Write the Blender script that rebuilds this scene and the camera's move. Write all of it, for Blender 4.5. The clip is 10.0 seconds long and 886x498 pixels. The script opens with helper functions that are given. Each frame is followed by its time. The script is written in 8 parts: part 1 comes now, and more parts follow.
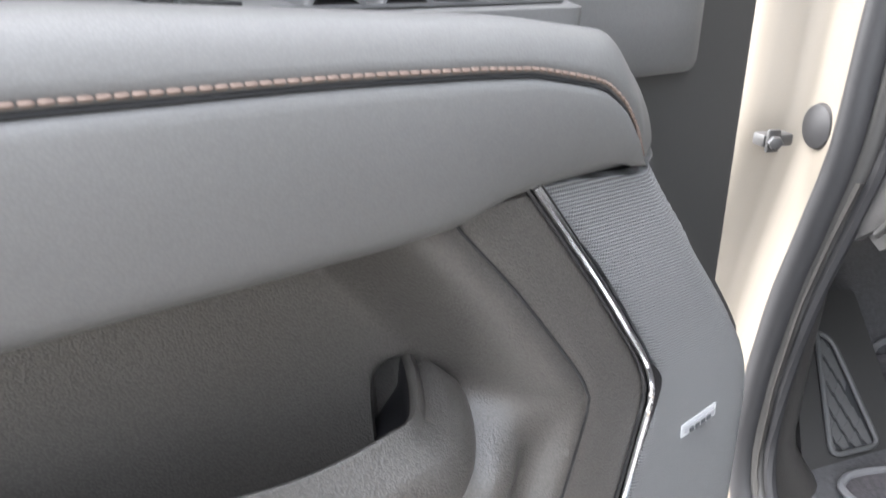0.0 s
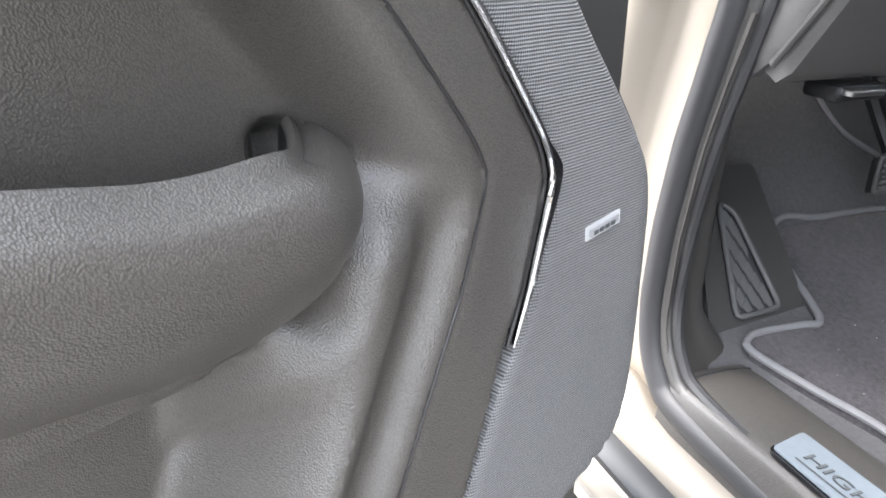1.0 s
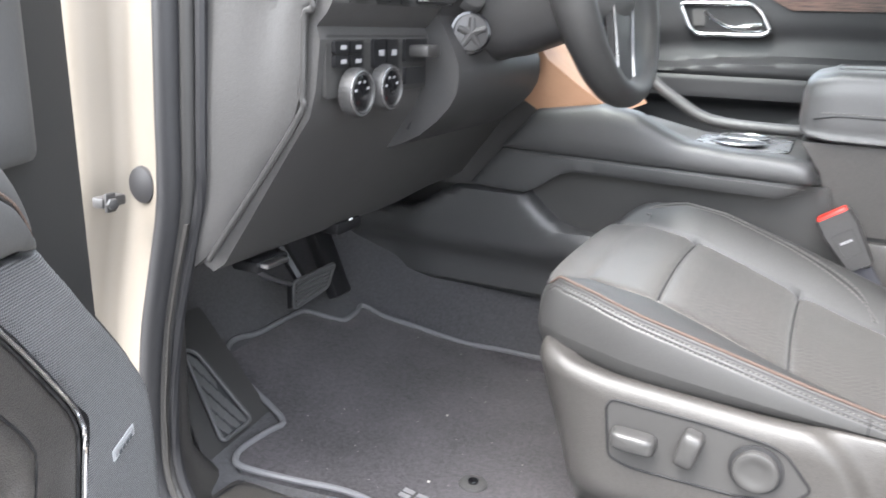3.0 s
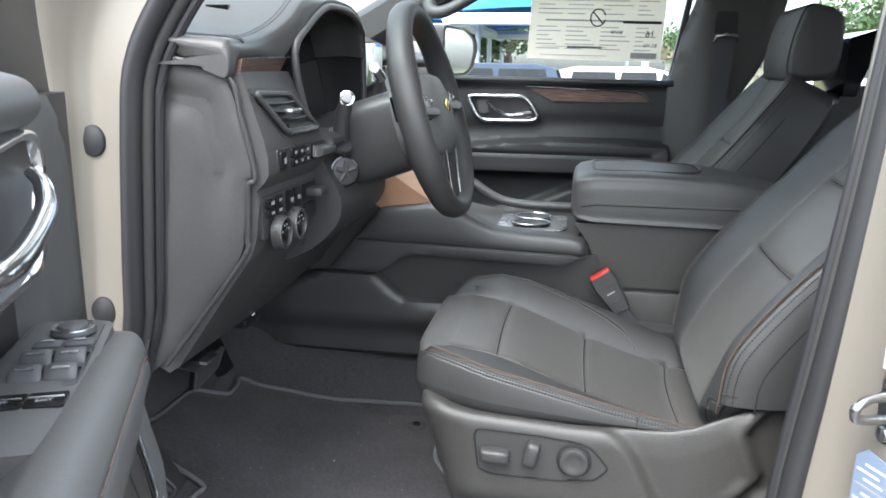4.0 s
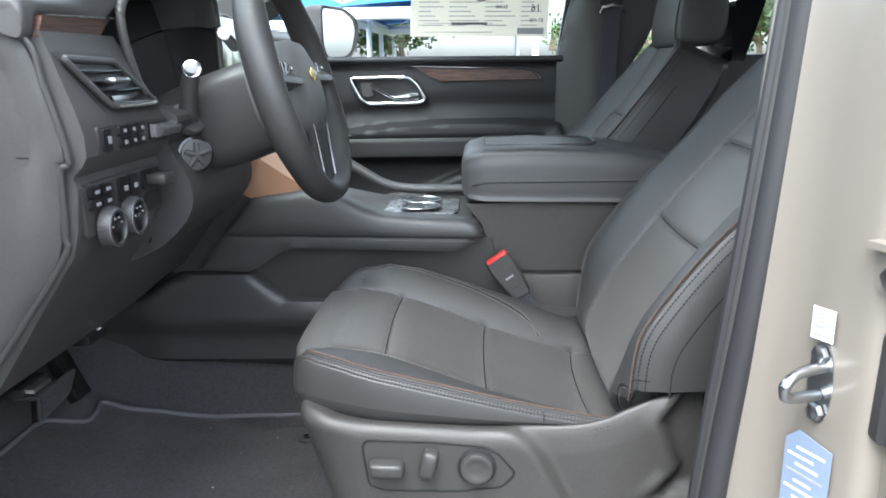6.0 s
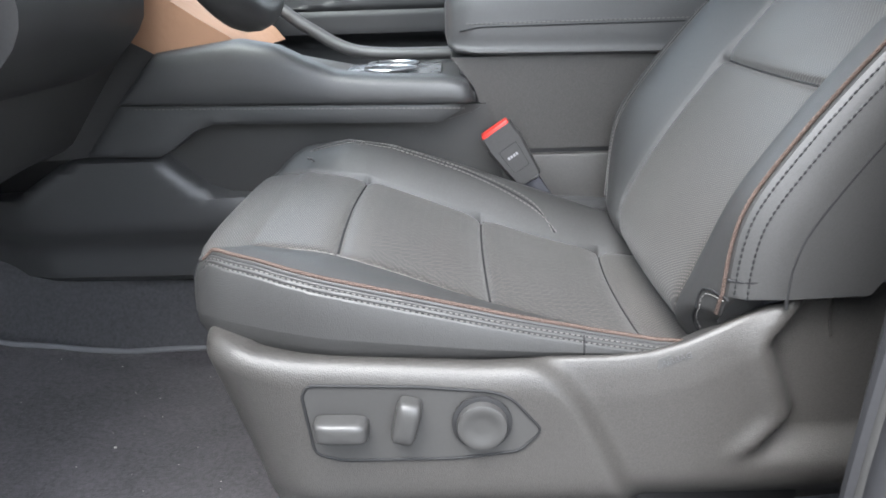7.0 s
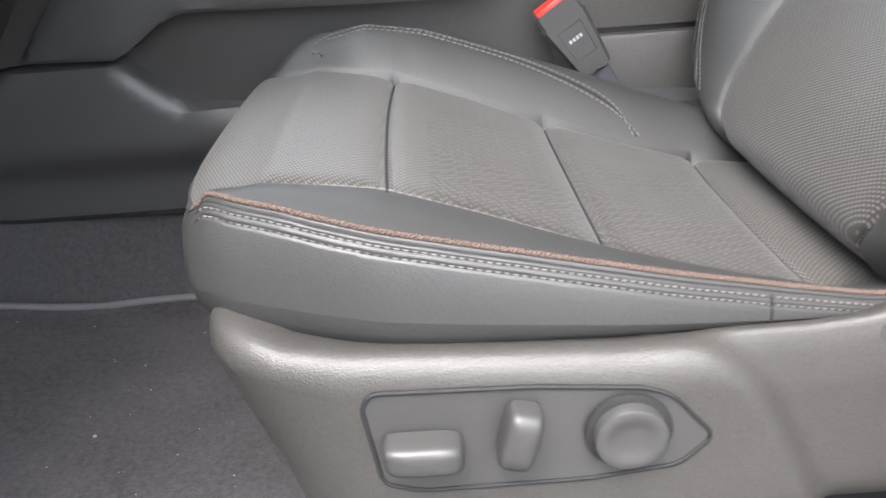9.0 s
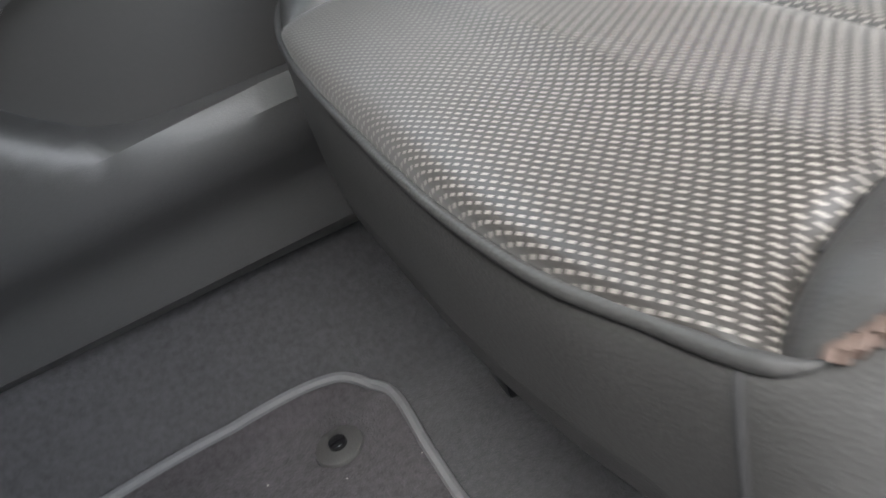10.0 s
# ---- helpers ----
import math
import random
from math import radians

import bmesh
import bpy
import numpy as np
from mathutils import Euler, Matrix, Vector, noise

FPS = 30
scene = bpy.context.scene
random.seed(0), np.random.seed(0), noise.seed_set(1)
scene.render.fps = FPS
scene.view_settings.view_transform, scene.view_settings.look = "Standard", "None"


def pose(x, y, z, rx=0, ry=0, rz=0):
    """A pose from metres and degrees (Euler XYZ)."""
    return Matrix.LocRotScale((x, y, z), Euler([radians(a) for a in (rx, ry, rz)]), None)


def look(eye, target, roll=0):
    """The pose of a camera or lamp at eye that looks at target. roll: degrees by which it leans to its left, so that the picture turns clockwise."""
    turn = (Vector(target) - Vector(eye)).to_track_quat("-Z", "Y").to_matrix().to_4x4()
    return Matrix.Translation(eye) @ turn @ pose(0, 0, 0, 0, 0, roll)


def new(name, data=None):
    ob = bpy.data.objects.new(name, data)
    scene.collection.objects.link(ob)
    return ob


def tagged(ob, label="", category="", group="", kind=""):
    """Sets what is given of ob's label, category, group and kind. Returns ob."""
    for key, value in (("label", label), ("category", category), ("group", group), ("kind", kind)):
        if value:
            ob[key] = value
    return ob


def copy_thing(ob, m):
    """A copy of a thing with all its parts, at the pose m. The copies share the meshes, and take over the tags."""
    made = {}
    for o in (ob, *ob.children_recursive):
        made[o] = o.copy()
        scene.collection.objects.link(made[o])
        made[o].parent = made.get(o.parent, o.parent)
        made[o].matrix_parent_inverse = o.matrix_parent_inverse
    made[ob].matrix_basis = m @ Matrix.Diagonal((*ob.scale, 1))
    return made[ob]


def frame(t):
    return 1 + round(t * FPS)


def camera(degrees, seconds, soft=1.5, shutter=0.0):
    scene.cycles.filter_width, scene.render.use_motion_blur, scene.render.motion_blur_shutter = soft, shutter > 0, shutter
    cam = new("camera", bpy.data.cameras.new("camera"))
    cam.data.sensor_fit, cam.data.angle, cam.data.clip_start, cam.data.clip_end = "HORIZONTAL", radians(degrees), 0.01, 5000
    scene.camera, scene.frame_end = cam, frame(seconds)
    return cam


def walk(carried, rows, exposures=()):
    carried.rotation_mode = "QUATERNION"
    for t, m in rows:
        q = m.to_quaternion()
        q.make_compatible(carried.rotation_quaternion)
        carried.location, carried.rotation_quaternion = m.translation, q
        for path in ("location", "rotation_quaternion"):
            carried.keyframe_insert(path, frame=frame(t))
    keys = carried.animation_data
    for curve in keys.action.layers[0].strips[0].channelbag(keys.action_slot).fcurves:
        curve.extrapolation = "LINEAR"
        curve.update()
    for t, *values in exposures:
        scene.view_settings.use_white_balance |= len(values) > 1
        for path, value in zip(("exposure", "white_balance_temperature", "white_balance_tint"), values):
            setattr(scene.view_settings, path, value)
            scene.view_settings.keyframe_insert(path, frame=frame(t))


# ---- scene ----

cam = camera(59.7, 10.0, soft=1.6, shutter=0.2)
PATH = [
    (0, (-0.072, -0.462, 1.203), (-1.877, 0.019, 0.489), 1.2),
    (0.5, (-0.064, -0.452, 1.141), (-1.822, 0.131, 0.387), 0.9),
    (1, (-0.057, -0.449, 1.095), (-1.771, 0.226, 0.316), 1.1),
    (1.5, (-0.058, -0.45, 1.079), (-1.692, 0.394, 0.292), 1.5),
    (2, (-0.061, -0.441, 1.095), (-1.542, 0.668, 0.336), 1.8),
    (2.5, (-0.047, -0.46, 1.164), (-1.227, 1.016, 0.508), 2.4),
    (3, (0.01, -0.565, 1.246), (-0.827, 1.163, 0.685), 1.9),
    (3.2, (0.025, -0.632, 1.28), (-0.687, 1.159, 0.747), 1.7),
    (4.3, (-0.03, -0.951, 1.432), (-0.28, 0.984, 0.991), 0.4),
    (4.5, (-0.033, -0.972, 1.443), (-0.244, 0.969, 1.009), 0.1),
    (5, (-0.03, -0.987, 1.444), (-0.172, 0.962, 1.022), -0.4),
    (5.2, (-0.027, -0.982, 1.442), (-0.153, 0.969, 1.019), -0.5),
    (6.3, (0.01, -0.631, 1.299), (-0.069, 1.303, 0.796), -1.4),
    (6.5, (0.01, -0.559, 1.264), (-0.063, 1.365, 0.724), -1.8),
    (7, (-0.014, -0.406, 1.192), (-0.056, 1.486, 0.543), -1.9),
    (7.5, (-0.034, -0.308, 1.168), (-0.054, 1.545, 0.417), -2.2),
    (8, (-0.039, -0.235, 1.168), (-0.041, 1.583, 0.334), -2.1),
    (8.5, (-0.039, -0.217, 1.163), (-0.047, 1.585, 0.295), -2.5),
    (9, (-0.097, -0.191, 1.14), (-0.088, 1.601, 0.251), -4.1),
    (9.3, (-0.17, -0.108, 1.116), (-0.104, 1.668, 0.199), -7.3),
    (9.5, (-0.223, -0.041, 1.108), (-0.113, 1.718, 0.162), -9.5),
    (9.6, (-0.248, -0.008, 1.099), (-0.09, 1.747, 0.152), -10.7),
    (9.8, (-0.283, 0.077, 1.082), (-0.029, 1.792, 0.084), -15.3),
    (9.9, (-0.293, 0.122, 1.070), (0.011, 1.807, 0.037), -18.1),
    (10, (-0.297, 0.161, 1.059), (0.056, 1.816, -0.007), -20.8),
]
walk(cam, [(t, look(eye, target, roll)) for t, eye, target, roll in PATH],
     exposures=[(0.0, 3.95, 6450, 10), (0.7, 4.03, 6450, 10), (1.0, 4.0, 6420, 10), (1.5, 3.8, 6400, 10), (2.0, 3.76, 6350, 10), (2.8, 3.88, 6350, 10), (3.2, 3.6, 6300, 9), (4.3, 2.68, 6080, 6), (5.2, 2.68, 6050, 6), (6.3, 3.0, 5950, 6), (7.5, 3.40, 6250, 10), (8.5, 3.46, 6350, 11), (9.5, 3.38, 6450, 10), (10.0, 3.48, 6420, 8)])

# ---- daylight: bright overcast ----
SUN_ELEVATION, SUN_ROTATION = radians(58), radians(200)
world = bpy.data.worlds.new("daylight")
scene.world = world
world.use_nodes = True
wn = world.node_tree
wn.nodes.clear()
sky = wn.nodes.new("ShaderNodeTexSky")
sky.sky_type, sky.sun_disc = "NISHITA", False
sky.sun_elevation, sky.sun_rotation = SUN_ELEVATION, SUN_ROTATION
sky.air_density, sky.dust_density, sky.ozone_density = 1.0, 4.0, 1.0
soften = wn.nodes.new("ShaderNodeHueSaturation")
soften.inputs["Saturation"].default_value = 0.35
bg = wn.nodes.new("ShaderNodeBackground")
bg.inputs["Strength"].default_value = 0.15
wout = wn.nodes.new("ShaderNodeOutputWorld")
wn.links.new(sky.outputs[0], soften.inputs["Color"])
wn.links.new(soften.outputs[0], bg.inputs["Color"])
wn.links.new(bg.outputs[0], wout.inputs["Surface"])
sun = new("sun", bpy.data.lights.new("sun", "SUN"))
sun.data.energy, sun.data.angle, sun.data.color = 0.28, radians(60), (1.0, 0.97, 0.93)
sun.matrix_world = look((-1.5, -5, 12), (0.2, 0.0, 0.9))

# ---- materials ----
def material(name, color, rough=0.5, metal=0.0, grain=0.0, size=0.002, stain=0.12, spot=0.08, coat=0.0, sheen=0.0, kind="noise", ior=1.5):
    """A surface whose colour varies at two scales, with fine relief of the given grain size in metres."""
    m = bpy.data.materials.new(name)
    m.use_nodes = True
    t = m.node_tree
    b = t.nodes["Principled BSDF"]
    geo = t.nodes.new("ShaderNodeNewGeometry")
    big = t.nodes.new("ShaderNodeTexNoise")
    big.inputs["Scale"].default_value, big.inputs["Detail"].default_value = 7.0, 4.0
    small = t.nodes.new("ShaderNodeTexNoise")
    small.inputs["Scale"].default_value, small.inputs["Detail"].default_value = 0.35 / size, 3.0
    for n in (big, small):
        t.links.new(geo.outputs["Position"], n.inputs["Vector"])
    mix = t.nodes.new("ShaderNodeMath")
    mix.operation = "MULTIPLY_ADD"
    t.links.new(big.outputs["Fac"], mix.inputs[0])
    mix.inputs[1].default_value = stain * 2
    add = t.nodes.new("ShaderNodeMath")
    add.operation = "MULTIPLY_ADD"
    t.links.new(small.outputs["Fac"], add.inputs[0])
    add.inputs[1].default_value = spot * 2
    add.inputs[2].default_value = 1.0 - stain - spot
    t.links.new(add.outputs[0], mix.inputs[2])
    tint = t.nodes.new("ShaderNodeVectorMath")
    tint.operation = "SCALE"
    tint.inputs[0].default_value = color
    t.links.new(mix.outputs[0], tint.inputs["Scale"])
    t.links.new(tint.outputs[0], b.inputs["Base Color"])
    rr = t.nodes.new("ShaderNodeMapRange")
    rr.inputs["To Min"].default_value, rr.inputs["To Max"].default_value = max(rough - 0.07, 0.02), min(rough + 0.07, 1)
    t.links.new(big.outputs["Fac"], rr.inputs["Value"])
    t.links.new(rr.outputs[0], b.inputs["Roughness"])
    b.inputs["Metallic"].default_value = metal
    b.inputs["IOR"].default_value = ior
    if coat:
        b.inputs["Coat Weight"].default_value, b.inputs["Coat Roughness"].default_value = coat, 0.06
    if sheen:
        b.inputs["Sheen Weight"].default_value, b.inputs["Sheen Roughness"].default_value = sheen, 0.6
    if grain:
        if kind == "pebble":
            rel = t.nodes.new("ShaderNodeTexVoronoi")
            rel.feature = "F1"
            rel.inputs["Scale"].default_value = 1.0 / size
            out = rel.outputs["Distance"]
            # shade painted into the colour: pebbles lighter, creases between them darker
            crease_shade = t.nodes.new("ShaderNodeMapRange")
            crease_shade.inputs["From Max"].default_value = 0.7
            crease_shade.inputs["To Min"].default_value, crease_shade.inputs["To Max"].default_value = 1.0 + 0.35 * grain, 1.0 - 0.55 * grain
            t.links.new(out, crease_shade.inputs["Value"])
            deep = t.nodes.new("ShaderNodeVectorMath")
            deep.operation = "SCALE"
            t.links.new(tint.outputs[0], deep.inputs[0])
            t.links.new(crease_shade.outputs[0], deep.inputs["Scale"])
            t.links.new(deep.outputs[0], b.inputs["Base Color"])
        elif kind == "ribs":
            rel = t.nodes.new("ShaderNodeTexWave")
            rel.bands_direction = "Z"
            rel.inputs["Scale"].default_value = 0.314 / size
            rel.inputs["Distortion"].default_value = 0.0
            out = rel.outputs["Fac"]
        elif kind == "mesh":
            turned = t.nodes.new("ShaderNodeVectorRotate")
            turned.rotation_type = "Z_AXIS"
            turned.inputs["Angle"].default_value = radians(66)
            t.links.new(geo.outputs["Position"], turned.inputs["Vector"])
            waves = []
            for axis, wide in (("Z", size), ("X", size * 0.75)):
                rel = t.nodes.new("ShaderNodeTexWave")
                rel.bands_direction = axis
                rel.inputs["Scale"].default_value = 0.314 / wide
                t.links.new(turned.outputs[0], rel.inputs["Vector"])
                waves.append(rel.outputs["Fac"])
            both = t.nodes.new("ShaderNodeMath")
            both.operation = "MULTIPLY_ADD"
            t.links.new(waves[1], both.inputs[0])
            both.inputs[1].default_value = 0.45
            t.links.new(waves[0], both.inputs[2])
            out = both.outputs[0]
            shade = t.nodes.new("ShaderNodeMapRange")
            shade.inputs["From Max"].default_value = 1.45
            shade.inputs["To Min"].default_value, shade.inputs["To Max"].default_value = 0.22, 1.5
            t.links.new(out, shade.inputs["Value"])
            deep = t.nodes.new("ShaderNodeVectorMath")
            deep.operation = "SCALE"
            t.links.new(tint.outputs[0], deep.inputs[0])
            t.links.new(shade.outputs[0], deep.inputs["Scale"])
            t.links.new(deep.outputs[0], b.inputs["Base Color"])
        else:
            rel = t.nodes.new("ShaderNodeTexNoise")
            rel.inputs["Scale"].default_value, rel.inputs["Detail"].default_value = 1.0 / size, 3.0
            out = rel.outputs["Fac"]
        if kind != "mesh":
            t.links.new(geo.outputs["Position"], rel.inputs["Vector"])
        bump = t.nodes.new("ShaderNodeBump")
        bump.inputs["Strength"].default_value, bump.inputs["Distance"].default_value = grain, size * 0.5
        t.links.new(out, bump.inputs["Height"])
        t.links.new(bump.outputs[0], b.inputs["Normal"])
    return m


def wood_material():
    """Dark open-pored wood with streaks that run across the car and along the doors."""
    m = material("dark_wood_trim", (0.055, 0.028, 0.020), 0.38, grain=0.3, size=0.002, stain=0.3, spot=0.3)
    t = m.node_tree
    b = t.nodes["Principled BSDF"]
    old = b.inputs["Base Color"].links[0].from_socket
    geo = [n for n in t.nodes if n.type == "NEW_GEOMETRY"][0]
    stretch = t.nodes.new("ShaderNodeVectorMath")
    stretch.operation = "MULTIPLY"
    stretch.inputs[1].default_value = (18, 18, 420)
    t.links.new(geo.outputs["Position"], stretch.inputs[0])
    streak = t.nodes.new("ShaderNodeTexNoise")
    streak.inputs["Scale"].default_value, streak.inputs["Detail"].default_value = 1.0, 4.0
    t.links.new(stretch.outputs[0], streak.inputs["Vector"])
    span = t.nodes.new("ShaderNodeMapRange")
    span.inputs["From Min"].default_value, span.inputs["From Max"].default_value = 0.36, 0.62
    span.inputs["To Min"].default_value, span.inputs["To Max"].default_value = 0.45, 1.7
    t.links.new(streak.outputs["Fac"], span.inputs["Value"])
    deep = t.nodes.new("ShaderNodeVectorMath")
    deep.operation = "SCALE"
    t.links.new(old, deep.inputs[0])
    t.links.new(span.outputs[0], deep.inputs["Scale"])
    t.links.new(deep.outputs[0], b.inputs["Base Color"])
    return m


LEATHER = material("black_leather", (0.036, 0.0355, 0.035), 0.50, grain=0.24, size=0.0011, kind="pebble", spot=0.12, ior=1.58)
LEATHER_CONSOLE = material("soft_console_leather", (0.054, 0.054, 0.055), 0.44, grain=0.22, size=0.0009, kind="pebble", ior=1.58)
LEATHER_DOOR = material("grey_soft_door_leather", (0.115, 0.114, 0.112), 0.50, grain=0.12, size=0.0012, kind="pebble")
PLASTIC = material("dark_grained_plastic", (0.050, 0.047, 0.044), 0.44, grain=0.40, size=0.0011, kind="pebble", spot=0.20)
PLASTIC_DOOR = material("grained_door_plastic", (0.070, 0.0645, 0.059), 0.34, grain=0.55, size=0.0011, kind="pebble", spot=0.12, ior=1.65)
PLASTIC_SMOOTH = material("dark_satin_plastic", (0.043, 0.042, 0.041), 0.42, grain=0.08, size=0.0010)
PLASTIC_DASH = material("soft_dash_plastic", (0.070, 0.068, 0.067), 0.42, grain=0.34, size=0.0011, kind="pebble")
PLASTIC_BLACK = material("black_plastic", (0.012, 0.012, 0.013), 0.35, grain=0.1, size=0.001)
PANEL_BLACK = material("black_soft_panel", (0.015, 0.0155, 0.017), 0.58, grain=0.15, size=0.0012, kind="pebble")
GLOSS_BLACK = material("gloss_black", (0.006, 0.006, 0.007), 0.10, coat=0.6)
RUBBER = material("weatherstrip_rubber", (0.022, 0.022, 0.024), 0.50, grain=0.15, size=0.0015)
CARPET = material("black_carpet", (0.046, 0.0455, 0.049), 0.95, grain=1.0, size=0.0018, sheen=0.2, stain=0.25, spot=0.6)
MAT_PILE = material("floor_mat_pile", (0.038, 0.034, 0.0375), 0.95, grain=1.0, size=0.0020, sheen=0.15, stain=0.9, spot=0.9)
MAT_EDGE = material("mat_binding", (0.14, 0.14, 0.145), 0.8, grain=0.5, size=0.001)
PAINT = material("champagne_paint", (0.225, 0.201, 0.170), 0.42, metal=0.12, grain=0.05, size=0.0006, coat=0.35, stain=0.04, spot=0.03)
CLOTH = material("speaker_cloth", (0.185, 0.187, 0.190), 0.6, grain=0.8, size=0.0020, kind="mesh", spot=0.08)
CHROME = material("bright_chrome", (0.80, 0.81, 0.83), 0.14, metal=1.0, stain=0.03, spot=0.02)
SATIN_METAL = material("satin_metal", (0.55, 0.55, 0.56), 0.28, metal=1.0)
STEEL = material("zinc_steel", (0.46, 0.47, 0.48), 0.3, metal=1.0)
WOOD = wood_material()
BRONZE = material("bronze_film", (0.36, 0.215, 0.14), 0.55, grain=0.15, size=0.02, stain=0.25, ior=1.2)
STITCH = material("brown_thread", (0.070, 0.047, 0.038), 0.8, grain=0.4, size=0.0006)
STITCH_ARM = material("tan_thread", (0.135, 0.098, 0.080), 0.8, grain=0.4, size=0.0006)
STITCH_GREY = material("grey_thread", (0.125, 0.120, 0.115), 0.8, grain=0.4, size=0.0006)
SEAM_BLACK = material("dark_seam", (0.010, 0.010, 0.011), 0.8)
# lighter grey for raised ribs, rims and lozenges
RUBBER_LIGHT = material("light_grey_rubber", (0.085, 0.085, 0.086), 0.55, grain=0.2, size=0.002)
RUBBER_GREY = material("grey_rubber", (0.025, 0.026, 0.028), 0.5, grain=0.1, size=0.002)
GREY_DARK = material("dark_grey_print", (0.06, 0.065, 0.07), 0.45)
SWITCH_GREY = material("grey_switch_plastic", (0.078, 0.078, 0.079), 0.42, grain=0.1, size=0.001)
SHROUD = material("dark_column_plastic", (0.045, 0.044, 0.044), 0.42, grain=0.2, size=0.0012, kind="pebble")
RED = material("red_button", (0.55, 0.03, 0.02), 0.4)
WHITE_MARK = material("white_print", (0.75, 0.75, 0.75), 0.6)
GREY_MARK = material("grey_print", (0.30, 0.30, 0.31), 0.6)
BLACK_MARK = material("black_print", (0.03, 0.03, 0.03), 0.6)
PAPER = material("sticker_paper", (0.70, 0.66, 0.55), 0.7, stain=0.04)
lucent = PAPER.node_tree.nodes.new("ShaderNodeBsdfTranslucent")
lucent.inputs["Color"].default_value = (0.82, 0.77, 0.62, 1)
blend = PAPER.node_tree.nodes.new("ShaderNodeMixShader")
blend.inputs[0].default_value = 0.30
for source, socket in ((PAPER.node_tree.nodes["Principled BSDF"], 1), (lucent, 2)):
    PAPER.node_tree.links.new(source.outputs[0], blend.inputs[socket])
PAPER.node_tree.links.new(blend.outputs[0], PAPER.node_tree.nodes["Material Output"].inputs["Surface"])
PAPER_WHITE = material("white_label_paper", (0.60, 0.61, 0.64), 0.6)
PAPER_BLUE = material("blue_label_paper", (0.20, 0.25, 0.34), 0.5)
SILVER = material("silver_badge", (0.55, 0.56, 0.57), 0.35, metal=0.25)
SCUFF = material("brushed_scuff_plate", (0.16, 0.185, 0.21), 0.46, metal=0.25)
THREAD_SILVER = material("silver_thread", (0.18, 0.18, 0.184), 0.6, grain=0.4, size=0.001)
GOLD = material("gold_emblem", (0.55, 0.42, 0.16), 0.25, metal=1.0)
BELT_WEB = material("belt_webbing", (0.045, 0.046, 0.055), 0.8, grain=0.6, size=0.0012, kind="ribs")
PAVING = material("grey_asphalt_paving", (0.105, 0.101, 0.096), 0.9, grain=0.6, size=0.01, stain=0.2)
CONCRETE = material("concrete", (0.36, 0.35, 0.32), 0.85, grain=0.4, size=0.01)
GRASS = material("dry_grass", (0.16, 0.17, 0.06), 0.95, grain=0.8, size=0.05, stain=0.4, spot=0.4)
BARK = material("bark", (0.12, 0.09, 0.06), 0.9, grain=0.8, size=0.02)
LEAF = material("leaves", (0.055, 0.10, 0.035), 0.7, stain=0.4, spot=0.5, size=0.2)
CANVAS = material("blue_shade_canvas", (0.012, 0.13, 0.46), 0.75, grain=0.2, size=0.02)
CANVAS_PALE = material("pale_canvas_edge", (0.62, 0.70, 0.78), 0.75)
CAR_WHITE = material("white_car_paint", (0.80, 0.80, 0.80), 0.25, coat=0.8, stain=0.02, spot=0.01)
CAR_BLUE = material("blue_car_paint", (0.010, 0.026, 0.062), 0.35, coat=0.25)
CAR_GLASS = material("tinted_car_glass", (0.03, 0.034, 0.036), 0.12, ior=1.15)
TAIL = material("tail_lamp_red", (0.60, 0.03, 0.03), 0.15, coat=0.6)
HEADLINER = material("grey_headliner", (0.72, 0.71, 0.69), 0.9, grain=0.4, size=0.002)


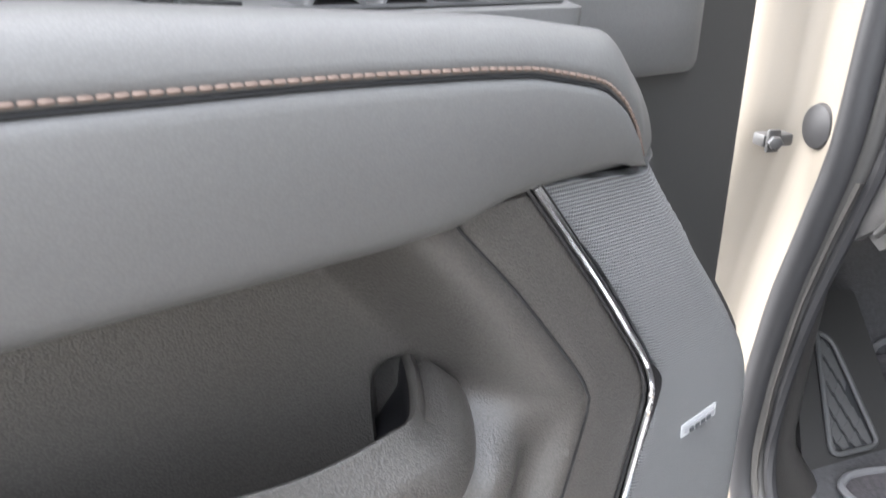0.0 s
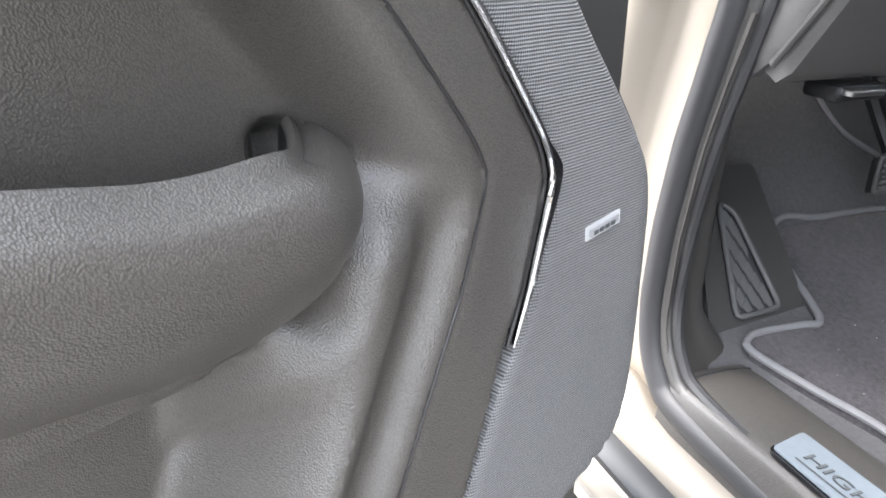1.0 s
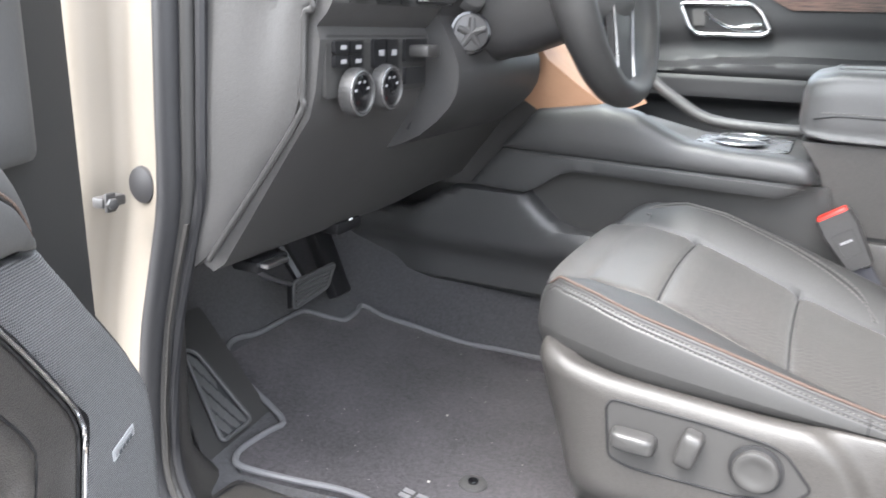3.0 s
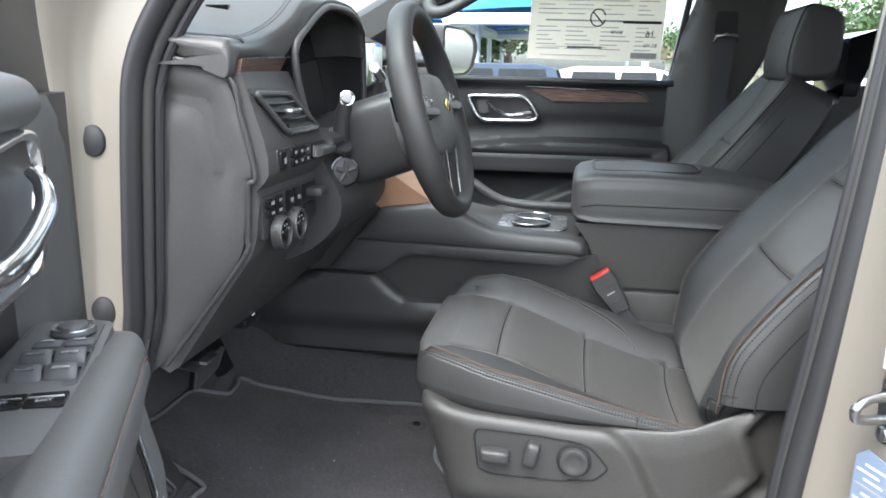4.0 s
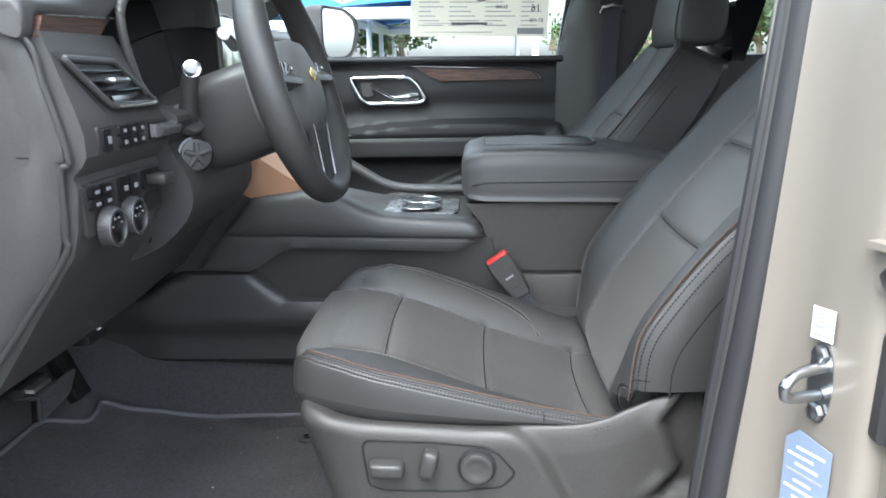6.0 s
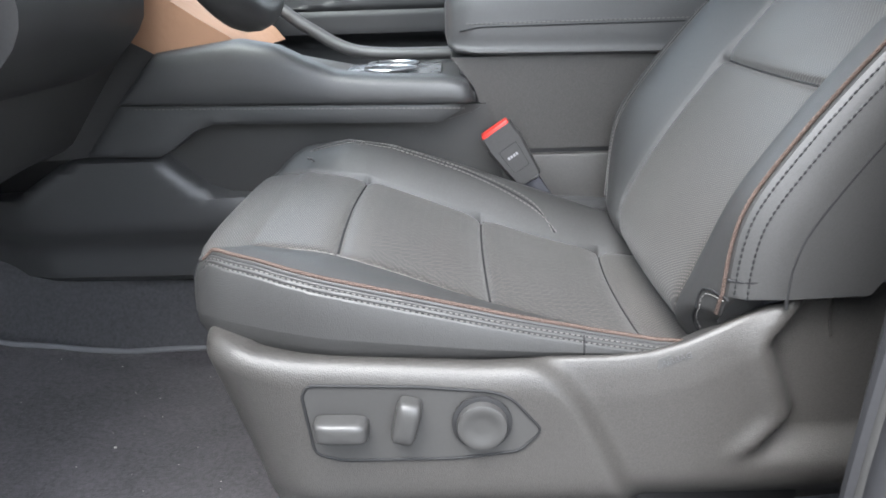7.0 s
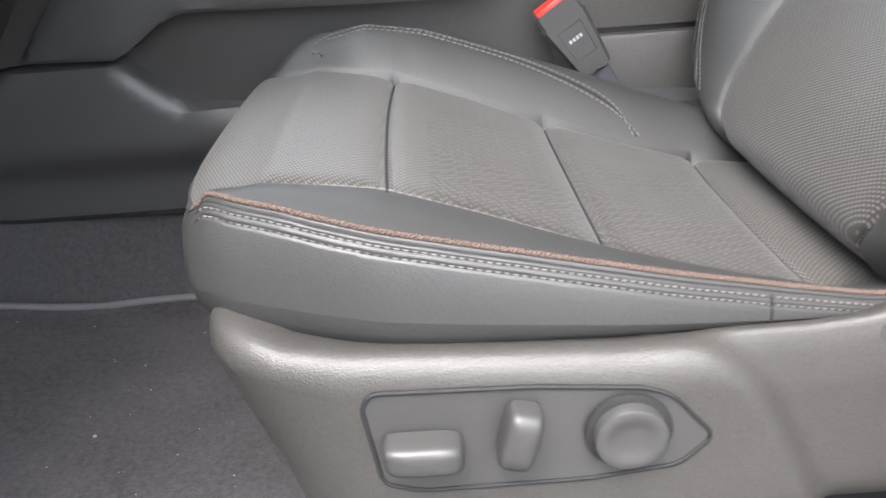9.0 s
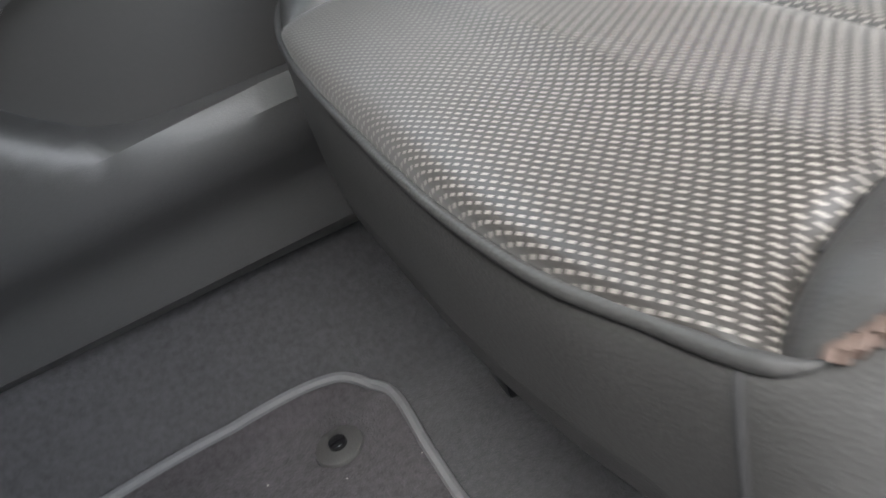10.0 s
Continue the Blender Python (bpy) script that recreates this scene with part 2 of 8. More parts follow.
def weave_material():
    """Dark woven seat insert: staggered rows of short light threads with slanted dark bars in a stepped bond."""
    m = material("woven_insert", (0.019, 0.0168, 0.0150), 0.42, grain=0.0, spot=0.2, sheen=0.10, ior=1.6)
    t = m.node_tree
    b = t.nodes["Principled BSDF"]
    old = b.inputs["Base Color"].links[0].from_socket
    geo = [n for n in t.nodes if n.type == "NEW_GEOMETRY"][0]
    sep = t.nodes.new("ShaderNodeSeparateXYZ")
    t.links.new(geo.outputs["Position"], sep.inputs[0])

    def math_node(op, a, c=0.0, d=None):
        n = t.nodes.new("ShaderNodeMath")
        n.operation = op
        for k, v in enumerate((a, c, d)):
            if v is None:
                continue
            if isinstance(v, (int, float)):
                n.inputs[k].default_value = v
            else:
                t.links.new(v, n.inputs[k])
        return n.outputs[0]

    # staggered short threads; over them dark slanted bars in a stepped bond, fading in and out over the cloth
    along_seat = math_node("ADD", sep.outputs["X"], math_node("MULTIPLY", sep.outputs["Z"], 0.4))
    row = math_node("MULTIPLY", math_node("ADD", along_seat, math_node("MULTIPLY", sep.outputs["Y"], 0.45)), 410.0)
    within = math_node("ABSOLUTE", math_node("SUBTRACT", math_node("FRACT", row), 0.5))
    dash = math_node("FRACT", math_node("ADD", math_node("MULTIPLY", sep.outputs["Y"], 300.0), math_node("MULTIPLY", math_node("FLOOR", row), 0.5)))
    dots = math_node("MULTIPLY", math_node("LESS_THAN", within, 0.19), math_node("LESS_THAN", dash, 0.60))
    course = math_node("DIVIDE", along_seat, 0.0085)
    turn = math_node("SUBTRACT", math_node("MULTIPLY", math_node("FLOORED_MODULO", math_node("FLOOR", math_node("DIVIDE", sep.outputs["Y"], 0.050)), 2.0), 2.0), 1.0)
    slant = math_node("ADD", math_node("DIVIDE", sep.outputs["Y"], 0.0105), math_node("MULTIPLY", math_node("FRACT", course), turn))
    stepped = math_node("FRACT", math_node("ADD", slant, math_node("MULTIPLY", math_node("FLOOR", course), 0.5)))
    bar = math_node("MULTIPLY", math_node("LESS_THAN", stepped, 0.40), math_node("LESS_THAN", math_node("FRACT", course), 0.86))
    big = [n for n in t.nodes if n.type == "TEX_NOISE"][0]
    patch = t.nodes.new("ShaderNodeMapRange")
    patch.inputs["From Min"].default_value, patch.inputs["From Max"].default_value = 0.24, 0.42
    t.links.new(big.outputs["Fac"], patch.inputs["Value"])
    middle = math_node("MULTIPLY", math_node("GREATER_THAN", sep.outputs["X"], -0.10), math_node("LESS_THAN", sep.outputs["X"], 0.15))
    thread = math_node("MULTIPLY", dots, math_node("SUBTRACT", 1.0, math_node("MULTIPLY", math_node("MULTIPLY", bar, middle), patch.outputs[0])))
    mix = t.nodes.new("ShaderNodeMix")
    mix.data_type = "RGBA"
    t.links.new(thread, mix.inputs["Factor"])
    t.links.new(old, mix.inputs["A"])
    mix.inputs["B"].default_value = (0.142, 0.132, 0.121, 1)
    t.links.new(mix.outputs["Result"], b.inputs["Base Color"])
    bump = t.nodes.new("ShaderNodeBump")
    bump.inputs["Strength"].default_value, bump.inputs["Distance"].default_value = 0.35, 0.0003
    t.links.new(thread, bump.inputs["Height"])
    t.links.new(bump.outputs[0], b.inputs["Normal"])
    return m


WEAVE = weave_material()


def glass_material(name, tint):
    m = bpy.data.materials.new(name)
    m.use_nodes = True
    t = m.node_tree
    t.nodes.clear()
    out, g, clear, mix = (t.nodes.new(k) for k in ("ShaderNodeOutputMaterial", "ShaderNodeBsdfGlossy", "ShaderNodeBsdfTransparent", "ShaderNodeMixShader"))
    clear.inputs[0].default_value = tint
    g.inputs["Roughness"].default_value = 0.0
    mix.inputs[0].default_value = 0.03
    t.links.new(clear.outputs[0], mix.inputs[1])
    t.links.new(g.outputs[0], mix.inputs[2])
    t.links.new(mix.outputs[0], out.inputs[0])
    return m


GLASS = glass_material("window_glass", (0.93, 0.97, 0.96, 1))
MIRROR = material("mirror_glass", (0.85, 0.87, 0.88), 0.02, metal=1.0, stain=0.0, spot=0.0)


# ---- building tools ----
def thing(name, place, label, category, group="", kind=""):
    ob = new(name)
    ob.empty_display_size = 0.05
    ob.location = place
    return tagged(ob, label, category, group, kind)


def part(name, bm, mat, parent=None, label="", smooth=40):
    """Links a bmesh, in world places, as one mesh object under a thing or part."""
    bmesh.ops.recalc_face_normals(bm, faces=bm.faces[:])
    me = bpy.data.meshes.new(name)
    bm.to_mesh(me)
    bm.free()
    me.materials.append(mat)
    me.polygons.foreach_set("use_smooth", [True] * len(me.polygons))
    me.set_sharp_from_angle(angle=radians(smooth))
    ob = new(name, me)
    if parent:
        ob.parent = parent
        if parent.type == "EMPTY":
            ob.matrix_parent_inverse = Matrix.Translation(-parent.location)
    if label:
        tagged(ob, label)
    return ob


def spline(pts, n, closed=False):
    """Catmull-Rom through the points, n places evenly by parameter."""
    p = np.array(pts, float)
    k = len(p)
    out = []
    spans = k if closed else k - 1
    for i in range(n):
        s = i * spans / (n if closed else n - 1)
        j = min(int(s), spans - 1)
        f = s - j
        if closed:
            a, b, c, d = (p[(j + q) % k] for q in (-1, 0, 1, 2))
        else:
            a, b, c, d = (p[min(max(j + q, 0), k - 1)] for q in (-1, 0, 1, 2))
        out.append(0.5 * (2 * b + (c - a) * f + (2 * a - 5 * b + 4 * c - d) * f * f + (3 * b - a - 3 * c + d) * f**3))
    return np.array(out)


def loft(rings, caps=True, closed=True):
    bm = bmesh.new()
    rows = [[bm.verts.new(tuple(p)) for p in ring] for ring in rings]
    n = len(rows[0])
    for a, b in zip(rows, rows[1:]):
        for i in range(n if closed else n - 1):
            bm.faces.new((a[i], a[(i + 1) % n], b[(i + 1) % n], b[i]))
    if caps and closed:
        bm.faces.new(rows[0])
        bm.faces.new(rows[-1])
    return bm


def tube_into(bm, pts, r, n=8, closed=False, flat=1.0):
    p = [Vector(q) for q in pts]
    rows = []
    for i, q in enumerate(p):
        if closed:
            d = p[(i + 1) % len(p)] - p[i - 1]
        else:
            d = p[min(i + 1, len(p) - 1)] - p[max(i - 1, 0)]
        d.normalize()
        side = d.cross(Vector((0.13, 0.21, 0.97)))
        side.normalize()
        up = side.cross(d)
        rad = r[i] if isinstance(r, (list, tuple, np.ndarray)) else r
        rows.append([bm.verts.new(q + side * (rad * math.cos(a)) + up * (rad * flat * math.sin(a))) for a in (2 * math.pi * k / n for k in range(n))])
    pairs = list(zip(rows, rows[1:])) + ([(rows[-1], rows[0])] if closed else [])
    for a, b in pairs:
        for k in range(n):
            bm.faces.new((a[k], a[(k + 1) % n], b[(k + 1) % n], b[k]))
    if not closed:
        bm.faces.new(rows[0])
        bm.faces.new(rows[-1])
    return bm


def tube(pts, r, n=8, closed=False, flat=1.0):
    return tube_into(bmesh.new(), pts, r, n, closed, flat)


def strip(pts, half, thick, across):
    """A ribbon along a line: half its width along the vector across, and its thickness."""
    w = Vector(across).normalized() * half
    rings = []
    for i, q in enumerate(pts):
        q = Vector(q)
        d = (Vector(pts[min(i + 1, len(pts) - 1)]) - Vector(pts[max(i - 1, 0)])).normalized()
        up = d.cross(w).normalized() * thick
        rings.append([q + w - up, q + w + up * 0.6, q + w * 0.6 + up, q - w * 0.6 + up, q - w + up * 0.6, q - w - up])
    return loft(rings)


def box(lo, hi, bevel=0.0, m=None, seg=2):
    bm = bmesh.new()
    bmesh.ops.create_cube(bm, size=1)
    lo, hi = Vector(lo), Vector(hi)
    for v in bm.verts:
        v.co = Vector([lo[k] + (hi[k] - lo[k]) * (v.co[k] + 0.5) for k in range(3)])
    if bevel:
        bmesh.ops.bevel(bm, geom=bm.edges[:], offset=bevel, segments=seg, profile=0.5, affect="EDGES")
    if m is not None:
        bmesh.ops.transform(bm, matrix=m, verts=bm.verts[:])
    return bm


def disc(center, normal, r, depth, bevel=0.0, n=32, squash=1.0):
    """A round boss that stands out of a surface by depth along its normal."""
    bm = bmesh.new()
    z = Vector(normal).normalized()
    q = z.to_track_quat("Z", "Y").to_matrix().to_4x4()
    b = min(bevel, depth * 0.9)
    rings = []
    prof = [(r, 0), (r, depth - b), (r - b * 0.3, depth - b * 0.3), (r - b, depth)]
    for rad, h in prof:
        rings.append([Matrix.Translation(center) @ q @ Vector((rad * math.cos(a), rad * squash * math.sin(a), h)) for a in (2 * math.pi * k / n for k in range(n))])
    return loft(rings)


def edge_distance(u, w, poly):
    p = np.array(poly, float)
    q = np.roll(p, -1, axis=0)
    best = 1e9
    for a, b in zip(p, q):
        d = b - a
        s = min(max(((u - a[0]) * d[0] + (w - a[1]) * d[1]) / (d @ d + 1e-12), 0), 1)
        best = min(best, math.hypot(u - a[0] - s * d[0], w - a[1] - s * d[1]))
    return best


def panel(poly, to3d, step=0.012, height=None, soft=0.004, depth=0.02):
    """A sheet with the given outline, its relief height(u, w), rounded edge and a skirt of the given depth."""
    poly = [tuple(p) for p in poly]
    bm = bmesh.new()
    face = bm.faces.new([bm.verts.new((u, w, 0)) for u, w in poly])
    faces = [face]
    for share in (0.12, 0.3, 0.58):
        if soft > 0:
            bmesh.ops.inset_region(bm, faces=faces, thickness=soft * share, use_even_offset=True)
    us, ws = [p[0] for p in poly], [p[1] for p in poly]
    if step:
        for axis, vals in ((0, us), (1, ws)):
            c = math.ceil(min(vals) / step) * step + 1e-5
            while c < max(vals) - 1e-4:
                co, no = [0, 0, 0], [0, 0, 0]
                co[axis], no[axis] = c, 1
                bmesh.ops.bisect_plane(bm, geom=bm.verts[:] + bm.edges[:] + bm.faces[:], plane_co=co, plane_no=no, dist=1e-5)
                c += step
    rim = [e for e in bm.edges if e.is_boundary]
    made = bmesh.ops.extrude_edge_only(bm, edges=rim)["geom"]
    low = {v for v in made if isinstance(v, bmesh.types.BMVert)}
    for v in bm.verts:
        u, w = v.co.x, v.co.y
        h = height(u, w) if height else 0.0
        if v in low:
            h -= depth
        elif soft > 0:
            d = edge_distance(u, w, poly)
            if d < soft:
                h -= soft - math.sqrt(max(soft * soft - (soft - d) ** 2, 0))
        v.co = Vector(to3d(u, w, h))
    return bm


def rounded(poly, r, n=4):
    """The outline with its corners rounded."""
    out = []
    p = [Vector(q) for q in poly]
    for i, c in enumerate(p):
        a, b = p[i - 1] - c, p[(i + 1) % len(p)] - c
        k = min(r, a.length * 0.45, b.length * 0.45)
        s, e = c + a.normalized() * k, c + b.normalized() * k
        for j in range(n + 1):
            f = j / n
            out.append(tuple(s * (1 - f) ** 2 + c * 2 * f * (1 - f) + e * f * f))
    return out


def face_y(y):
    """Upright sheet that faces the open door (towards -y); u runs along x, w along z."""
    return lambda u, w, h: (u, y - h, w)


def face_x(x):
    """Upright sheet that faces the rear (+x); u runs along y, w along z."""
    return lambda u, w, h: (x + h, u, w)


def face_z(z):
    return lambda u, w, h: (u, w, z + h)


def bumpstep(a, b, x):
    s = min(max((x - a) / (b - a), 0), 1)
    return s * s * (3 - 2 * s)


def along(table, x):
    """Linear interpolation in rows of (x, value)."""
    xs, ys = zip(*table)
    return float(np.interp(x, xs, ys))


def stitches(pts, mat, parent, gap=0.007, length=0.0048, r=0.0009, name="stitching", label="", lift=(0, 0, 0)):
    """A row of short threads along a line, as one mesh."""
    p = np.array(pts, float) + np.array(lift)
    seg = np.r_[0, np.cumsum(np.linalg.norm(np.diff(p, axis=0), axis=1))]
    bm = bmesh.new()
    s = gap * 0.5
    while s + length < seg[-1]:
        at = lambda d: np.array([np.interp(d, seg, p[:, k]) for k in range(3)])
        a, b = at(s), at(s + length)
        tube_into(bm, [a, a + (b - a) * 0.2, a + (b - a) * 0.8, b], [r * 0.5, r, r, r * 0.5], 5)
        s += gap
    ob = part(name, bm, mat, parent, label)
    return tagged(ob, kind="stuff")


def text_mesh(body, size, depth=0.0004):
    cu = bpy.data.curves.new("text", "FONT")
    cu.body, cu.size, cu.extrude = body, size, depth
    cu.align_x, cu.align_y = "CENTER", "CENTER"
    cu.resolution_u = 3
    ob = bpy.data.objects.new("text", cu)
    scene.collection.objects.link(ob)
    me = bpy.data.meshes.new_from_object(ob.evaluated_get(bpy.context.evaluated_depsgraph_get()))
    bpy.data.objects.remove(ob)
    bpy.data.curves.remove(cu)
    bm = bmesh.new()
    bm.from_mesh(me)
    bpy.data.meshes.remove(me)
    return bm

# ---- body shell round the open driver's door (structure) ----
def structure(ob, label, category):
    return tagged(ob, label, category, kind="structure")


GROUND = -0.10
SEAL = [(-0.30, 1.665), (-0.42, 1.595), (-0.475, 1.55), (-0.532, 1.482), (-0.574, 1.408), (-0.588, 1.329), (-0.600, 1.16), (-0.606, 1.06), (-0.622, 0.99),
        (-0.645, 0.90), (-0.660, 0.80), (-0.662, 0.71), (-0.640, 0.650), (-0.590, 0.625), (-0.40, 0.615), (-0.10, 0.612), (0.16, 0.614), (0.225, 0.64),
        (0.245, 0.70), (0.255, 0.88), (0.281, 1.10), (0.299, 1.27), (0.311, 1.40), (0.322, 1.55), (0.325, 1.70), (0.255, 1.775), (0.10, 1.79), (-0.12, 1.755)]
seal_line = spline(SEAL, 160, True)

# painted hinge pillar and foot of the windscreen pillar, swept along the opening
edge_run = spline([(-0.10, 1.772), (-0.30, 1.672), (-0.42, 1.600), (-0.480, 1.555), (-0.537, 1.486), (-0.579, 1.410), (-0.593, 1.329), (-0.605, 1.16), (-0.611, 1.06), (-0.627, 0.99), (-0.650, 0.90), (-0.665, 0.80), (-0.667, 0.71), (-0.645, 0.648), (-0.600, 0.620)], 110)
rings = []
for k, (x, z) in enumerate(edge_run):
    d = edge_run[min(k + 1, 109)] - edge_run[max(k - 1, 0)]
    d /= np.linalg.norm(d)
    nx, nz = d[1], -d[0]
    if nx > 0:
        nx, nz = -nx, -nz
    up = bumpstep(1.30, 1.50, z)
    prof = [(-0.012, 0.060), (-0.006, 0.038), (0.002, 0.036), (0.020, 0.041), (0.040, 0.046), (0.056 + 0.012 * up, 0.047), (0.066 + 0.016 * up, 0.043), (0.074 + 0.022 * up, 0.028), (0.080 + 0.028 * up, 0.008), (0.092 + 0.028 * up, -0.006), (0.112 + 0.01 * up, -0.012), (0.122 + 0.006 * up, -0.004), (0.130, 0.05)]
    rings.append([(x + nx * o, y, z + nz * o) for o, y in prof])
pillar = part("wall_hinge_pillar", loft(rings, caps=False, closed=False), PAINT, None, "", 50)
structure(pillar, "champagne painted front door pillar of the car body", "car body")
for k, (x, z) in enumerate(((-0.659, 1.063), (-0.654, 1.301))):
    rings = []
    for r, d in ((0.0195, 0.0), (0.0195, 0.003), (0.018, 0.006), (0.010, 0.0085), (0.002, 0.009)):
        rings.append([(x + r * math.cos(a), 0.0495 - d * 1.2, z + r * 1.1 * math.sin(a)) for a in np.linspace(0, 2 * math.pi, 28, endpoint=False)])
    plug = part("rubber_plug", loft(rings), RUBBER)
    tagged(plug, "round dark grey rubber plug in the painted door pillar", "body plug", "pillar plugs")

# weatherstrip: bulb and trim lip all round the opening
seal_y = lambda x, y: y + 0.022 * bumpstep(0.0, -0.4, x)
strip_ob = part("trim_weatherstrip", tube([(x, seal_y(x, 0.012), z) for x, z in seal_line], 0.0150, 12, True, 1.0), RUBBER)
structure(strip_ob, "black rubber door weatherstrip round the opening", "weatherstrip")
cx, cz = -0.18, 1.2
slim = lambda x: 1 - 0.45 * bumpstep(0.10, 0.24, x)
inner = [(x + 0.019 * slim(x) * (cx - x) / math.hypot(cx - x, cz - z), seal_y(x, 0.019), z + 0.019 * slim(x) * (cz - z) / math.hypot(cx - x, cz - z)) for x, z in seal_line]
lip = part("trim_weatherstrip", tube(inner, 0.0085, 10, True), PLASTIC_SMOOTH)
structure(lip, "dark trim lip inside the door weatherstrip", "weatherstrip")
groove = [(x + 0.033 * slim(x) * (cx - x) / math.hypot(cx - x, cz - z), seal_y(x, 0.024), z + 0.033 * slim(x) * (cz - z) / math.hypot(cx - x, cz - z)) for x, z in seal_line]
lip2 = part("trim_weatherstrip", tube(groove, 0.0065, 8, True), RUBBER)
structure(lip2, "inner bead of the door weatherstrip", "weatherstrip")

# painted sill below the opening
rings = []
for x in np.linspace(-0.74, 0.33, 30):
    rise = 0.035 * bumpstep(-0.60, -0.70, x) + 0.03 * bumpstep(0.22, 0.32, x)
    prof = [(0.030, 0.600 + rise), (0.016, 0.604 + rise), (0.002, 0.600 + rise), (-0.008, 0.594 + rise * 0.8), (-0.013, 0.584 + rise * 0.5), (-0.012, 0.57), (-0.006, 0.53), (-0.004, 0.47), (0.0, 0.43), (0.06, 0.42), (0.06, 0.58)]
    rings.append([(x, y, z) for y, z in spline(prof, 28, True)])
sill = part("wall_sill", loft(rings), PAINT)
structure(sill, "champagne painted door sill of the car body", "car body")

# B pillar jamb, its face turned forwards
rings = []
for z in np.linspace(0.50, 1.82, 45):
    dx = (z - 0.88) * 0.078
    foot = 0.05 * bumpstep(0.72, 0.56, z)
    prof = [(0.263, 0.05), (0.262, 0.012), (0.270, -0.004), (0.285, -0.022), (0.300, -0.048), (0.310, -0.075), (0.324, -0.105), (0.335, -0.120), (0.352, -0.124), (0.375, -0.122), (0.42, -0.10), (0.42, 0.05)]
    rings.append([(x + dx * (1 - min(max((x - 0.27) / 0.07, 0), 1)) - foot, y, z) for x, y in spline(prof, 40, True)])
bp = part("wall_pillar", loft(rings), PAINT)
structure(bp, "champagne painted centre pillar of the car body", "car body")
# inner trim of the B pillar
rings = []
for z in np.linspace(0.62, 1.80, 30):
    dx = (z - 0.88) * 0.078
    rings.append([(x + dx, y, z) for x, y in spline([(0.270, 0.035), (0.262, 0.07), (0.30, 0.10), (0.40, 0.10), (0.44, 0.06), (0.44, 0.03)], 24, True)])
structure(part("trim_pillar", loft(rings), PLASTIC_SMOOTH), "dark plastic trim of the centre pillar", "pillar trim")

# striker on the B pillar
striker = thing("door_striker", (0.316, -0.07, 1.03), "zinc steel door striker loop on the painted pillar", "door striker")
rings = []
for d in (0.0, 0.003):
    rings.append([Vector((0.318, -0.078, 1.064)) + Vector((0.42, -0.9, 0)) * (0.014 * math.cos(a)) + Vector((0, 0, 1)) * (0.040 * math.sin(a)) + Vector((-0.9, -0.42, 0)) * d for a in np.linspace(0, 2 * math.pi, 28, endpoint=False)])
part("base_plate", loft(rings), STEEL, striker)
ring = spline([(0.316, -0.082, 1.080), (0.290, -0.096, 1.080), (0.276, -0.104, 1.074), (0.274, -0.104, 1.066), (0.280, -0.100, 1.058), (0.314, -0.080, 1.052)], 30)
part("loop", tube(ring, 0.0052, 10), STEEL, striker)
for z in (1.092, 1.036):
    part("screw", disc((0.314, -0.080, z), (-0.9, -0.42, 0), 0.0085, 0.006, 0.003, 6), STEEL, striker)

# labels on the B pillar
def jamb(u, w, h):
    return (0.318 - 0.0 + 0.42 * u - 0.9 * h + (w - 1.03) * 0.02 - 0.002, -0.078 - 0.9 * u - 0.42 * h, w)


label_1 = thing("pillar_label", jamb(0, 1.12, 0.005), "small white printed label on the painted pillar", "label")
part("paper", panel([(-0.012, 1.105), (0.012, 1.105), (0.012, 1.135), (-0.012, 1.135)], lambda u, w, h: jamb(u, w, h + 0.006), 0, None, 0, 0.001), PAPER_WHITE, label_1)
for k in range(6):
    part("print_line", panel([(-0.009, 1.109 + 0.004 * k), (0.009 - 0.003 * (k % 3), 1.109 + 0.004 * k), (0.009 - 0.003 * (k % 3), 1.1105 + 0.004 * k), (-0.009, 1.1105 + 0.004 * k)], lambda u, w, h: jamb(u, w, h + 0.0064), 0, None, 0, 0.0003), GREY_MARK, label_1)
label_2 = thing("tyre_label", jamb(0, 0.96, 0.005), "blue and white printed tyre label on the painted pillar", "label")
part("paper", panel([(-0.026, 0.86), (0.026, 0.86), (0.026, 1.005), (-0.012, 1.012), (-0.026, 1.000)], lambda u, w, h: jamb(u, w, h + 0.006), 0, None, 0, 0.001), PAPER_BLUE, label_2)
for k in range(16):
    a, b = -0.022 + 0.01 * (k % 2), 0.020 - 0.006 * (k % 3)
    part("print_line", panel([(a, 0.866 + 0.0085 * k), (b, 0.866 + 0.0085 * k), (b, 0.8685 + 0.0085 * k), (a, 0.8685 + 0.0085 * k)], lambda u, w, h: jamb(u, w, h + 0.0064), 0, None, 0, 0.0003), WHITE_MARK if k % 4 else GREY_MARK, label_2)

# rear door, shut, with its hinge on the B pillar
rear = thing("rear_door", (0.85, -0.15, 0.55), "closed champagne rear door with dark window and bright belt strip", "car door")
rings = []
for z in np.linspace(0.52, 1.352, 26):
    dx = (z - 0.88) * 0.05
    bow = 0.035 * math.sin((z - 0.5) / 0.86 * math.pi)
    prof = [(0.356, -0.120), (0.350, -0.142), (0.358, -0.158 - bow * 0.3), (0.41, -0.166 - bow), (0.8, -0.172 - bow), (1.55, -0.165 - bow), (1.56, -0.10), (0.40, -0.10)]
    rings.append([(x, y, z) for x, y in prof])
part("outer_skin", loft(rings), PAINT, rear)
part("belt_strip", box((0.352, -0.178, 1.354), (1.58, -0.155, 1.372), 0.004), CHROME, rear)
frame_poly = [(0.350, 1.372), (0.375, 1.372), (0.385, 1.74), (1.4, 1.74), (1.5, 1.372), (1.56, 1.372), (1.45, 1.80), (0.355, 1.80)]
